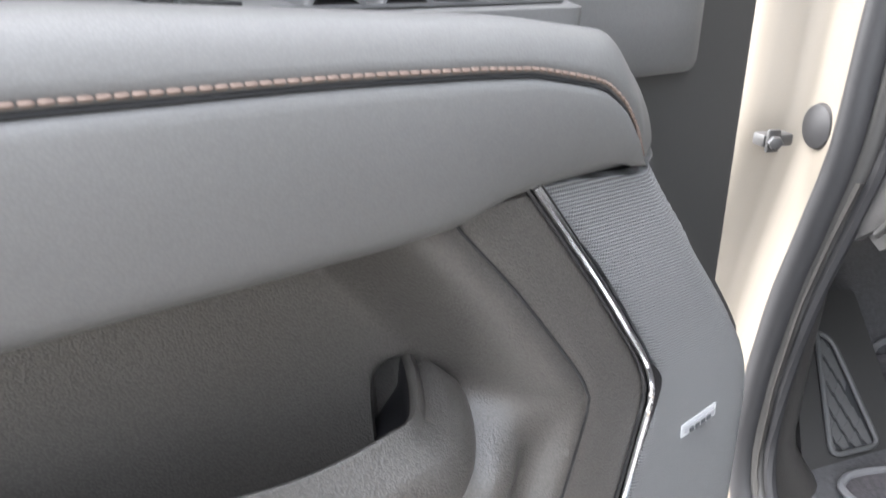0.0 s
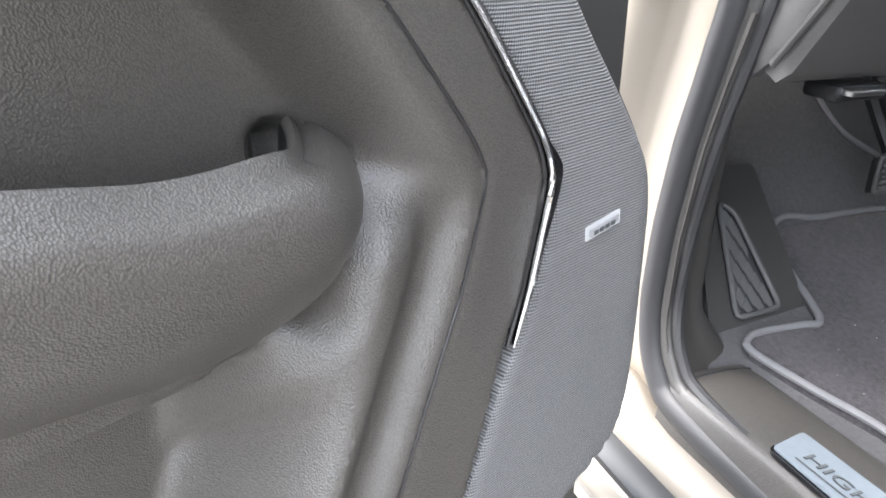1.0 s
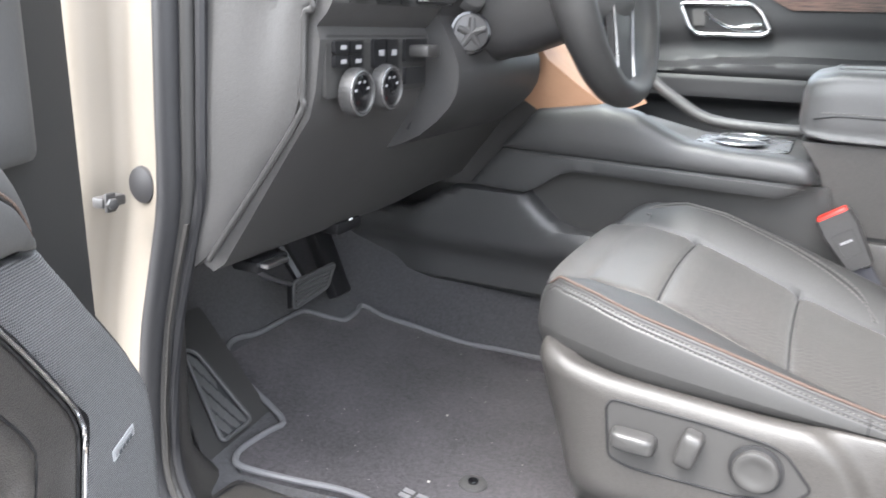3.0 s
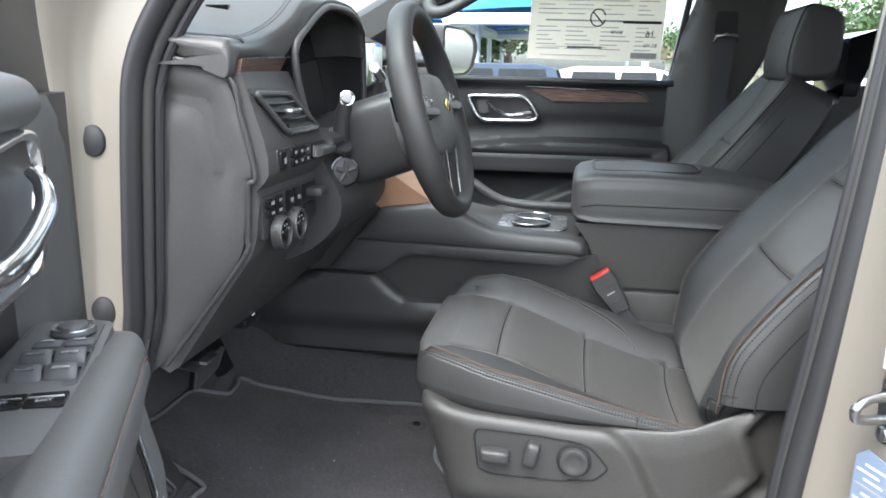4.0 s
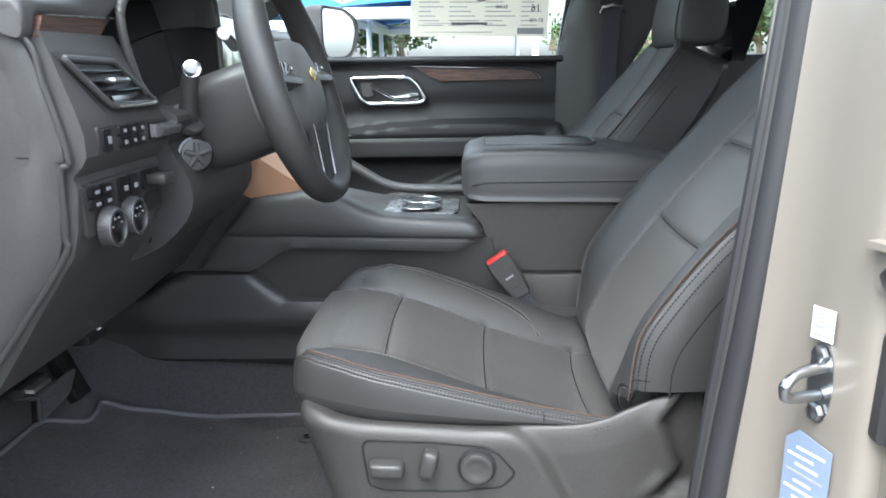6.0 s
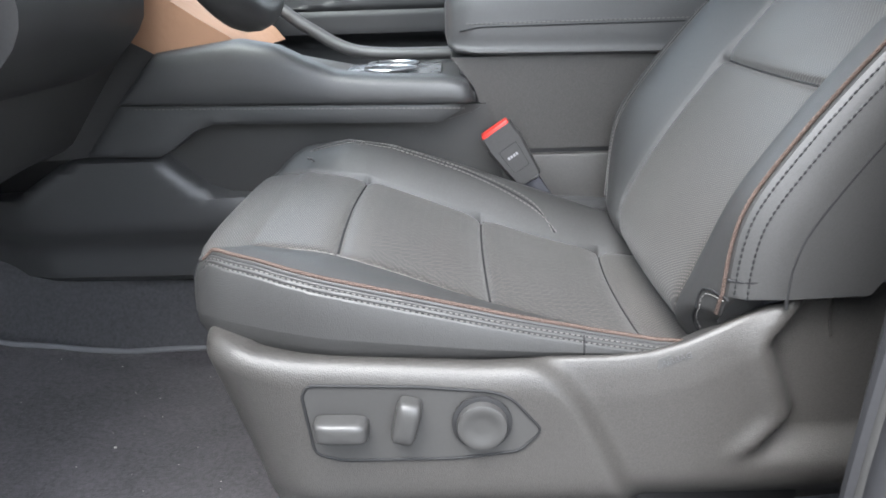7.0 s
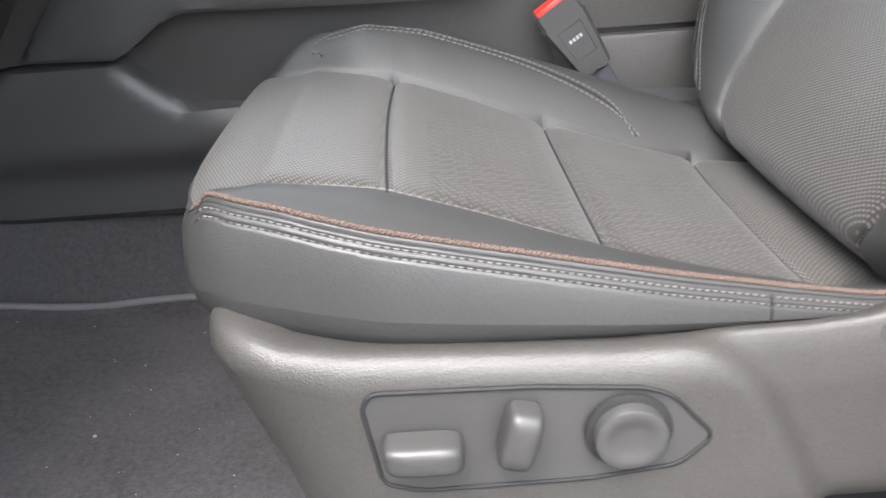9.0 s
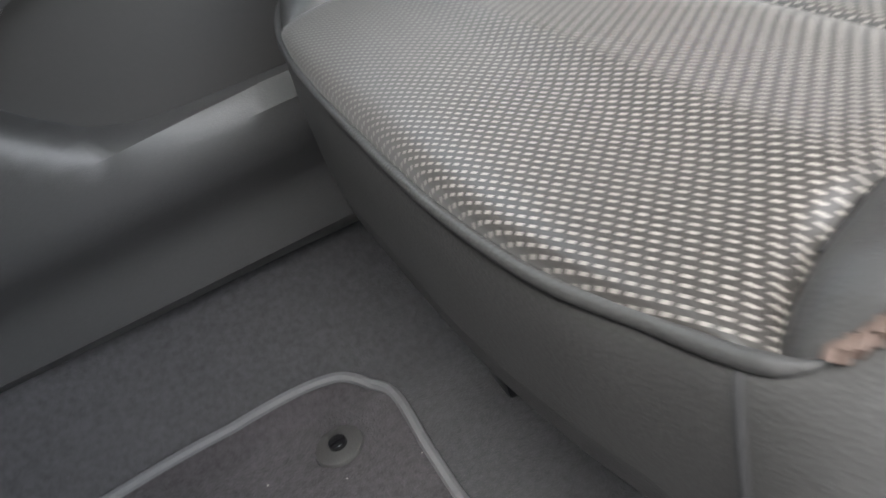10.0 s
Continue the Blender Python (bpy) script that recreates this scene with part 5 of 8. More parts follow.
# centre stack with protective film
part("centre_panel", box((-0.60, 0.66, 1.12), (-0.50, 1.00, 1.46), 0.01), GLOSS_BLACK, dash)
part("film_panel", panel([(-0.47, 1.095), (-0.30, 1.112), (-0.315, 1.132), (-0.36, 1.160), (-0.41, 1.195), (-0.46, 1.26), (-0.56, 1.27), (-0.56, 1.10)], face_y(0.668), 0, None, 0.004, 0.28), BRONZE, dash, "tan protective film on the centre panel")
part("passenger_face", loft([[(x - 0.06, y, z) for x, z in UPPER] for y in (1.0, 1.3, 1.60)]), PLASTIC_DASH, dash)
part("passenger_wood", panel([(1.02, 1.385), (1.58, 1.385), (1.58, 1.405), (1.02, 1.405)], face_x(-0.500), 0, None, 0.001, 0.01), WOOD, dash)
# small things hanging under the knee panel
foot_lamp = thing("footwell_light", (-0.561, 0.305, 0.983), "small footwell light under the knee panel, drawn as a white disc", "port")
part("socket", box((-0.580, 0.27, 0.968), (-0.552, 0.33, 0.984), 0.003), PLASTIC_BLACK, foot_lamp)
# the lit footwell light is only a white painted disc, it gives no light
part("lamp_disc", disc((-0.556, 0.305, 0.9815), (0.75, 0, -0.5), 0.006, 0.002, 0.0005, 10), WHITE_MARK, foot_lamp)
port = thing("release_lever", (-0.565, 0.14, 0.965), "small bare metal lever bracket under the knee panel", "lever")
part("bracket", box((-0.60, 0.115, 0.955), (-0.560, 0.175, 0.970), 0.004), PLASTIC_BLACK, port)
part("tab", box((-0.566, 0.12, 0.962), (-0.548, 0.16, 0.968), 0.002), SATIN_METAL, port)

# ---- steering wheel and column ----
WHEEL = Vector((-0.262, 0.420, 1.328))
AXIS = Vector((0.963, 0, 0.268)).normalized()
UPW = Vector((-0.268, 0, 0.963)).normalized()
SIDE = Vector((0, 1, 0))


def on_wheel(a, b, c):
    """a to the car's right, b up along the wheel, c towards the driver."""
    return WHEEL + SIDE * a + UPW * b + AXIS * c


wheel = thing("steering_wheel", WHEEL, "black leather steering wheel with gold emblem and satin spokes", "steering wheel")
rings = []
for k in range(72):
    a = 2 * math.pi * k / 72
    R = 0.172
    if math.sin(a) < -0.8:
        R -= 0.006 * (-(math.sin(a) + 0.8) / 0.2)
    grip = 1.0 + 0.12 * math.exp(-((abs(math.cos(a)) - 0.93) / 0.12) ** 2)
    ring = []
    for j in range(14):
        b = 2 * math.pi * j / 14
        rr = R + 0.0165 * grip * math.cos(b)
        ring.append(on_wheel(rr * math.cos(a), rr * math.sin(a), 0.0210 * grip * math.sin(b)))
    rings.append(ring)
bm = loft(rings + [rings[0]], caps=False)
bmesh.ops.remove_doubles(bm, verts=bm.verts[:], dist=1e-5)
part("rim", bm, LEATHER, wheel, "black leather rim", 60)
hub = []
for r, c in ((0.066, -0.055), (0.074, -0.02), (0.072, 0.004), (0.064, 0.016), (0.045, 0.023), (0.004, 0.025)):
    hub.append([on_wheel(r * 1.15 * math.copysign(abs(math.cos(t)) ** 0.8, math.cos(t)), r * math.copysign(abs(math.sin(t)) ** 0.8, math.sin(t)) - 0.006, c) for t in np.linspace(0, 2 * math.pi, 40, endpoint=False)])
part("hub", loft(hub), LEATHER_DOOR, wheel, "padded airbag cover")
for s in (-1, 1):
    sp = [on_wheel(s * 0.060, 0.008, 0.0), on_wheel(s * 0.110, 0.006, 0.004), on_wheel(s * 0.168, 0.010, 0.0)]
    part("spoke", tube(spline([tuple(p) for p in sp], 10), 0.024, 12, flat=0.45), PLASTIC_SMOOTH, wheel)
    part("thumb_switch", box((-0.016, -0.020, 0), (0.016, 0.020, 0.010), 0.004, Matrix.Translation(on_wheel(s * 0.105, 0.010, 0.006)) @ Matrix((SIDE, UPW, AXIS)).transposed().to_4x4()), GLOSS_BLACK, wheel)
    for q in (-0.008, 0.008):
        part("switch_roller", tube([on_wheel(s * 0.100, 0.010 + q, 0.017), on_wheel(s * 0.112, 0.010 + q, 0.017)], 0.005, 10), SATIN_METAL, wheel)
low_rings = []
for q in np.linspace(0, 1, 9):
    b_, w_, c_ = -0.050 - 0.112 * q, 0.050 - 0.022 * q + 0.012 * q * q, 0.012 - 0.014 * q
    low_rings.append([on_wheel(-w_, b_, c_ - 0.008), on_wheel(-w_, b_, c_), on_wheel(-w_ * 0.7, b_, c_ + 0.003), on_wheel(w_ * 0.7, b_, c_ + 0.003), on_wheel(w_, b_, c_), on_wheel(w_, b_, c_ - 0.008)])
low_spoke = part("lower_spoke", loft(low_rings), SHROUD, wheel, "wide dark lower spoke with bright edges")
for s in (-1, 1):
    edge = [on_wheel(s * (0.050 - 0.022 * q + 0.012 * q * q), -0.050 - 0.112 * q, 0.0145 - 0.014 * q) for q in np.linspace(0, 1, 12)]
    part("bright_edge", tube(edge, [0.0013 + 0.0008 * q for q in np.linspace(0, 1, 12)], 8), SATIN_METAL, low_spoke)
emblem = part("emblem", box((-0.020, -0.005, 0), (0.020, 0.005, 0.003), 0.001, Matrix.Translation(on_wheel(0, 0.008, 0.0245)) @ Matrix((SIDE, UPW, AXIS)).transposed().to_4x4()), GOLD, wheel, "gold emblem")
part("emblem_bar", box((-0.008, -0.010, 0), (0.009, 0.010, 0.003), 0.001, Matrix.Translation(on_wheel(0, 0.008, 0.0245)) @ Matrix((SIDE, UPW, AXIS)).transposed().to_4x4()), GOLD, emblem)
column = thing("steering_column", WHEEL - AXIS * 0.10, "dark plastic steering column shroud with stalks", "steering column")
rings = []
for c, w, t, b in ((-0.045, 0.060, 0.050, 0.075), (-0.055, 0.068, 0.055, 0.085), (-0.12, 0.066, 0.052, 0.090), (-0.19, 0.058, 0.045, 0.085), (-0.26, 0.055, 0.04, 0.08)):
    rings.append([on_wheel(w * math.copysign(abs(math.cos(q)) ** 0.6, math.cos(q)), (t if math.sin(q) > 0 else b) * math.copysign(abs(math.sin(q)) ** 0.6, math.sin(q)), c) for q in np.linspace(0, 2 * math.pi, 40, endpoint=False)])
part("shroud", loft(rings), SHROUD, column)
part("paddle", box((-0.010, -0.020, 0), (0.010, 0.022, 0.006), 0.003, Matrix.Translation(on_wheel(-0.072, 0.02, -0.05)) @ Matrix((SIDE, UPW, AXIS)).transposed().to_4x4()), GLOSS_BLACK, column)
stalk = part("stalk", tube([(-0.405, 0.342, 1.285), (-0.395, 0.330, 1.33), (-0.386, 0.322, 1.352)], [0.014, 0.0125, 0.0115], 16), SHROUD, column, "indicator stalk with bright ring")
part("stalk_ring", disc((-0.386, 0.322, 1.352), (0.25, -0.88, 0.35), 0.0130, 0.005, 0.002, 24), CHROME, stalk)
part("stalk_cap", disc((-0.3848, 0.3178, 1.3537), (0.25, -0.88, 0.35), 0.0090, 0.003, 0.001, 24), GREY_MARK, stalk)
part("stalk_boot", disc((-0.412, 0.345, 1.28), (0.75, -0.3, 0.6), 0.026, 0.012, 0.006, 28), PLASTIC_DASH, column)
part("gear_lever", tube(spline([(-0.36, 0.44, 1.385), (-0.36, 0.40, 1.40), (-0.355, 0.375, 1.402)], 8), 0.009, 10), SATIN_METAL, column)

# ---- footwell: pedals, rest, mat ----
pedal = thing("brake_pedal", (-0.71, 0.44, 0.72), "black ribbed rubber brake pedal on a steel arm", "pedal")
quad = [Vector((-0.700, 0.365, 0.848)), Vector((-0.700, 0.480, 0.850)), Vector((-0.722, 0.490, 0.800)), Vector((-0.722, 0.392, 0.790))]
nrm = Vector((0.9, -0.1, 0.42)).normalized()


def on_pedal(a, b, h):
    top = quad[0].lerp(quad[1], a)
    low = quad[3].lerp(quad[2], a)
    return top.lerp(low, b) + nrm * h


pad = part("pad", panel(rounded([(0, 0), (1, 0), (1, 1), (0, 1)], 0.12), on_pedal, 0, None, 0.0, 0.014), PLASTIC_BLACK, pedal)
for k in range(6):
    part("rib", tube([on_pedal(0.07, 0.11 + 0.156 * k, 0.001), on_pedal(0.93, 0.11 + 0.156 * k, 0.001)], 0.0028, 8), RUBBER_LIGHT, pad)
part("pad_rim", tube([on_pedal(a, b, 0.001) for a, b in rounded([(0, 0), (1, 0), (1, 1), (0, 1)], 0.12)], 0.0030, 8, True), RUBBER_LIGHT, pad)
part("arm", tube(spline([(-0.735, 0.43, 0.83), (-0.80, 0.425, 0.93), (-0.84, 0.42, 1.05)], 10), 0.011, 8), PLASTIC_BLACK, pedal)
rod = thing("pedal_cable", (-0.70, 0.28, 0.90), "thin pale steel rod beside the brake pedal", "rod")
part("rod", tube(spline([(-0.69, 0.226, 0.945), (-0.69, 0.231, 0.932), (-0.69, 0.252, 0.910), (-0.69, 0.286, 0.883), (-0.69, 0.345, 0.853)], 24), 0.0034, 8), SATIN_METAL, rod)
gas = thing("accelerator_pedal", (-0.74, 0.53, 0.74), "dark plastic accelerator pedal", "pedal")
part("pad", box((-0.012, -0.024, -0.075), (0.012, 0.024, 0.075), 0.006, Matrix.Translation((-0.755, 0.535, 0.838)) @ Euler((0.0, radians(-24), 0)).to_matrix().to_4x4()), PLASTIC_BLACK, gas)
rest = thing("foot_rest", (-0.72, 0.20, 0.68), "dark plastic foot rest with diamond ribs", "foot rest")


def on_rest(u, w, h):
    """u across, w up the slope from the floor."""
    return Vector((-0.672 - 0.68 * w + 0.68 * h, 0.155 + u + 0.30 * w, 0.672 + 0.73 * w + 0.70 * h))


part("plate", panel(rounded([(-0.03, -0.03), (0.125, -0.03), (0.06, 0.20), (-0.03, 0.20)], 0.01), lambda u, w, h: on_rest(u, w, h), 0, None, 0.003, 0.03), PLASTIC_SMOOTH, rest)
grip_poly = [(0.005, 0.004), (0.070, 0.008), (0.018, 0.135), (-0.004, 0.150)]
part("grip_pad", panel(rounded(grip_poly, 0.012), lambda u, w, h: on_rest(u, w, h + 0.001), 0, None, 0.002, 0.004), RUBBER_GREY, rest, "grey rubber grip with diamond pads")
part("grip_rim", tube([on_rest(u, w, 0.004) for u, w in rounded(grip_poly, 0.012)], 0.0032, 8, True), RUBBER_LIGHT, rest)
inner = rounded(grip_poly, 0.012)
for i in range(9):
    for j in range(4):
        u0, w0 = 0.006 + 0.0175 * j + 0.00875 * (i % 2), 0.014 + 0.0145 * i
        lozenge = [(u0 - 0.0075, w0 + 0.003), (u0, w0 - 0.0125), (u0 + 0.0075, w0 - 0.003), (u0, w0 + 0.0125)]
        lozenge = [(min(u, 0.068 - 0.40 * max(w - 0.008, 0) - 0.004), min(w, 0.140)) for u, w in lozenge]
        lozenge = [(max(u, 0.0035 - 0.05 * w), max(w, 0.0085)) for u, w in lozenge]
        size = abs(sum(lozenge[k - 1][0] * lozenge[k][1] - lozenge[k][0] * lozenge[k - 1][1] for k in range(4))) / 2
        if size > 6e-5:
            part("grip_lozenge", panel(lozenge, lambda u, w, h: on_rest(u, w, h + 0.0028), 0, None, 0.0012, 0.003), RUBBER_LIGHT, rest)

mat_t = thing("floor_mat", (-0.5, 0.42, 0.63), "dark pile floor mat with bound edge and embroidered lettering", "floor mat")
MAT = [(-0.215, 0.190), (-0.30, 0.188), (-0.43, 0.196), (-0.49, 0.193), (-0.56, 0.165), (-0.622, 0.142), (-0.640, 0.152), (-0.644, 0.175), (-0.640, 0.225), (-0.636, 0.248), (-0.648, 0.260), (-0.665, 0.266), (-0.797, 0.314), (-0.799, 0.415), (-0.795, 0.500),
       (-0.785, 0.522), (-0.738, 0.545), (-0.728, 0.560), (-0.730, 0.600), (-0.736, 0.620), (-0.722, 0.628), (-0.689, 0.626), (-0.632, 0.642), (-0.586, 0.650), (-0.537, 0.661), (-0.482, 0.669), (-0.425, 0.674), (-0.367, 0.676), (-0.322, 0.675), (-0.298, 0.670), (-0.281, 0.655), (-0.273, 0.631), (-0.272, 0.563), (-0.266, 0.497), (-0.240, 0.450), (-0.20, 0.40), (-0.185, 0.32), (-0.19, 0.25)]


def mat_z(x, y):
    s = max(0, -0.40 - x)
    return max(0.632 + 0.13 * s + 0.25 * s * s + 0.05 * (y - 0.3), floor_z(x, y) + 0.009)


part("top_layer", panel(MAT, lambda u, w, h: (u, w, mat_z(u, w) + h), 0.02, None, 0.003, 0.016), MAT_PILE, mat_t)
part("binding", tube([(x, y, mat_z(x, y) + 0.0005) for x, y in spline(MAT, 300, True)], 0.0046, 8, True), MAT_EDGE, mat_t, "grey bound edge")
for x, y in ((-0.352, 0.303), (-0.330, 0.617)):
    hook = part("retainer", disc((x, y, mat_z(x, y)), (0, 0, 1), 0.020, 0.004, 0.003, 32), PLASTIC_DASH, mat_t, "round black mat retainer")
    part("retainer_pin", disc((x, y, mat_z(x, y) + 0.004), (0, 0, 1), 0.0075, 0.004, 0.002, 20), GLOSS_BLACK, hook)
# brand wordmark as plain slanted bars along the outer edge of the mat
for k in range(9):
    x0 = -0.428 + 0.0205 * k
    for bar in range(2):
        b = [(x0 - 0.0012 * bar, 0.2475 - 0.0110 * bar), (x0 + 0.015 - 0.0012 * bar, 0.2475 - 0.0110 * bar), (x0 + 0.0143 - 0.0012 * bar, 0.2410 - 0.0110 * bar), (x0 - 0.0007 - 0.0012 * bar, 0.2410 - 0.0110 * bar)]
        part("embroidery", panel(b, lambda u, w, h: (u, w, mat_z(u, w) + 0.0022 + h), 0, None, 0, 0.002), THREAD_SILVER, mat_t)

# small pale crumbs lying on the mat
rng = random.Random(11)
bm = bmesh.new()
for k in range(50):
    x, y, r = rng.uniform(-0.62, -0.26), rng.uniform(0.20, 0.62), rng.uniform(0.0004, 0.0009)
    if k < 2:
        r = 0.0022
    bmesh.ops.create_icosphere(bm, subdivisions=1, radius=r, matrix=Matrix.Translation((x, y, mat_z(x, y) + 0.0014)) @ Matrix.Diagonal((rng.uniform(0.7, 1.6), rng.uniform(0.6, 1.2), 0.6, 1)))
tagged(part("crumbs", bm, CONCRETE), "tiny pale crumbs scattered over the floor mat", "crumbs", kind="stuff")

# ---- front seats ----
SEAT_MID = 0.412
CENTRE_Z = [(-0.26, 0.955), (-0.24, 0.967), (-0.20, 0.975), (-0.13, 0.963), (-0.06, 0.937), (0.012, 0.908), (0.085, 0.882), (0.158, 0.860), (0.25, 0.845), (0.29, 0.838)]
NEAR_Z = [(-0.24, 0.972), (-0.225, 0.984), (-0.20, 0.982), (-0.18, 0.980), (-0.15, 0.974), (-0.10, 0.963), (-0.05, 0.951), (0.0, 0.938), (0.05, 0.924), (0.10, 0.911), (0.15, 0.899), (0.25, 0.885)]
FAR_Z = [(-0.24, 0.972), (-0.202, 0.996), (-0.155, 1.003), (-0.099, 0.994), (-0.007, 0.964), (0.086, 0.930), (0.161, 0.902), (0.25, 0.872)]
Y2, Y3 = 0.548, 0.632


def nose_x(y):
    return -0.258 + 0.036 * (abs(y - SEAT_MID) / 0.215) ** 4


NEAR_SEAM = [(-0.240, 0.228), (-0.235, 0.233), (-0.229, 0.240), (-0.220, 0.247), (-0.197, 0.253), (-0.160, 0.259), (-0.120, 0.262), (0.25, 0.264)]
CORD_Y = [(-0.240, 0.228), (-0.225, 0.216), (-0.20, 0.200), (-0.15, 0.182), (-0.10, 0.176), (0.0, 0.178), (0.08, 0.187), (0.16, 0.195), (0.25, 0.200)]
SEAMS_X = (-0.131, 0.012, 0.158)


def seam_bend(xs, y):
    return 0.010 * ((y - SEAT_MID) / 0.14) ** 2 * (1 if xs > 0.1 else 0.3)


def cushion_z(x, y):
    y1 = along(NEAR_SEAM, x)
    y0 = min(along(CORD_Y, x), y1 - 0.002)
    zc = along(CENTRE_Z, x) + 0.004 * math.cos((y - SEAT_MID) / 0.14 * math.pi / 2)
    if y1 - 0.004 < y < Y2 + 0.004:
        for xs in SEAMS_X:
            d = x - xs - seam_bend(xs, y)
            zc -= 0.0050 * math.exp(-((d / 0.0028) ** 2)) + 0.004 * math.exp(-((d / 0.011) ** 2))
    if y < y1:
        f = (y1 - y) / (y1 - y0)
        zn = along(NEAR_Z, x)
        z = zc * (1 - f) + zn * f + 0.005 * math.sin(f * math.pi) * min((y1 - y0) / 0.03, 1)
    elif y > Y2:
        f = (y - Y2) / (Y3 - Y2)
        zf = along(FAR_Z, x)
        z = zc + (zf - zc) * math.sin(min(f / 0.62, 1) * math.pi / 2) - 0.022 * max(f - 0.62, 0) ** 2 / 0.1444
    else:
        z = zc
    for ys in (y1, Y2):
        z -= 0.0035 * math.exp(-((y - ys) / 0.0024) ** 2) + 0.002 * math.exp(-((y - ys) / 0.008) ** 2)
    return z


def piping_z(y):
    return 0.9675 - 0.010 * (1 - min(abs(y - SEAT_MID) / 0.184, 1.1) ** 2)


XS = sorted(list(np.linspace(0.285, -0.195, 86)) + [xs + d for xs in SEAMS_X for d in np.arange(-0.007, 0.0165, 0.0012)], reverse=True)


def cushion_sheet(ys):
    rings = []
    for y in ys:
        n = nose_x(y)
        ring = [(x, y, cushion_z(x, y)) for x in XS] + [(x, y, cushion_z(x, y)) for x in np.linspace(-0.2, n + 0.045, 4)]
        zt = cushion_z(n + 0.045, y)
        for dx, dz in ((0.034, 0.0005), (0.024, 0.003), (0.015, 0.008), (0.008, 0.014), (0.003, 0.021), (0.0005, 0.028)):
            ring.append((n + dx, y, zt - (zt - piping_z(y)) * dz / 0.028))
        rings.append(ring)
    return loft(rings, caps=False, closed=False)


def crowd(a, b, n, at):
    """Even places from a to b, with more of them close to one end."""
    return sorted(set(list(np.linspace(a, b, n)) + [at + (b - a if at == a else a - b) / abs(b - a) * d for d in (0.001, 0.002, 0.0035, 0.005, 0.007)]))


seat = thing("front_seat", (0.05, SEAT_MID, 0.63), "black leather driver's seat with woven insert and brown piping", "car seat", "front seats")
# the insert reaches out to the curved near seam, which swings to the front corner
rings = []
for f in np.linspace(0, 1, 60) ** 1.15:
    ring = []
    for x in XS + list(np.linspace(-0.2, -0.215, 4)):
        y1 = along(NEAR_SEAM, x)
        ring.append((x, y1 + (Y2 - y1) * f, cushion_z(x, y1 + (Y2 - y1) * f)))
    y1 = 0.229 + (Y2 - 0.229) * f
    n = nose_x(y1)
    x0, ye = -0.215, along(NEAR_SEAM, -0.215)
    za = cushion_z(x0, ye + (Y2 - ye) * f)
    zb = piping_z(y1)
    for h in (0.25, 0.45, 0.62, 0.76, 0.87, 0.95, 1.0):
        yy = ye + (Y2 - ye) * f
        x = x0 + (n - x0) * math.sin(h * math.pi / 2)
        ring.append((x, yy + (y1 - yy) * h, zb + (za - zb) * math.sqrt(max(1 - h * h, 0)) ** 1.0))
    rings.append(ring)
insert_edge = rings[0]
part("cushion", loft(rings, caps=False, closed=False), WEAVE, seat, "woven dark cushion insert with chevron pattern", 70)
part("cushion_bolster", cushion_sheet(crowd(Y2, Y3, 20, Y2)), LEATHER, seat, "black leather cushion bolster", 70)
# thin dark seam lines in the creases
for xs in SEAMS_X:
    ys = np.linspace(0.266, Y2 - 0.002, 40)
    part("seam", tube([(xs + seam_bend(xs, y), y, cushion_z(xs + seam_bend(xs, y), y) + 0.0004) for y in ys], 0.0014, 6), SEAM_BLACK, seat)
part("seam", tube([(x, Y2, cushion_z(x, Y2) + 0.0003) for x in np.linspace(-0.205, 0.24, 70)], 0.0009, 6), SEAM_BLACK, seat)
part("seam", tube([(x, along(NEAR_SEAM, x), cushion_z(x, along(NEAR_SEAM, x)) + 0.0002) for x in np.linspace(-0.215, 0.24, 70)], 0.0007, 6), SEAM_BLACK, seat)

# leather skirt below the piping: its top line and the line of its fullest girth
front_ys = list(np.linspace(Y3, 0.285, 9))
TOP_RUN = [(nose_x(y), y) for y in front_ys] + [(-0.2465, 0.255), (-0.2395, 0.2285), (-0.225, 0.216), (-0.20, 0.200), (-0.15, 0.182), (-0.10, 0.176), (0.0, 0.178), (0.08, 0.187), (0.16, 0.195), (0.25, 0.200)]
GIRTH = [(nose_x(y) - 0.005, y) for y in front_ys] + [(-0.2530, 0.250), (-0.2475, 0.220), (-0.232, 0.203), (-0.205, 0.188), (-0.155, 0.172), (-0.105, 0.166), (0.0, 0.168), (0.08, 0.177), (0.16, 0.186), (0.25, 0.192)]
NR = 210
top_run, girth = spline(TOP_RUN, NR), spline(GIRTH, NR)
rings, top_line = [], []
corner = int(10 / 18 * (NR - 1))
GROOVES = (0.0036, 0.0076, 0.0125)


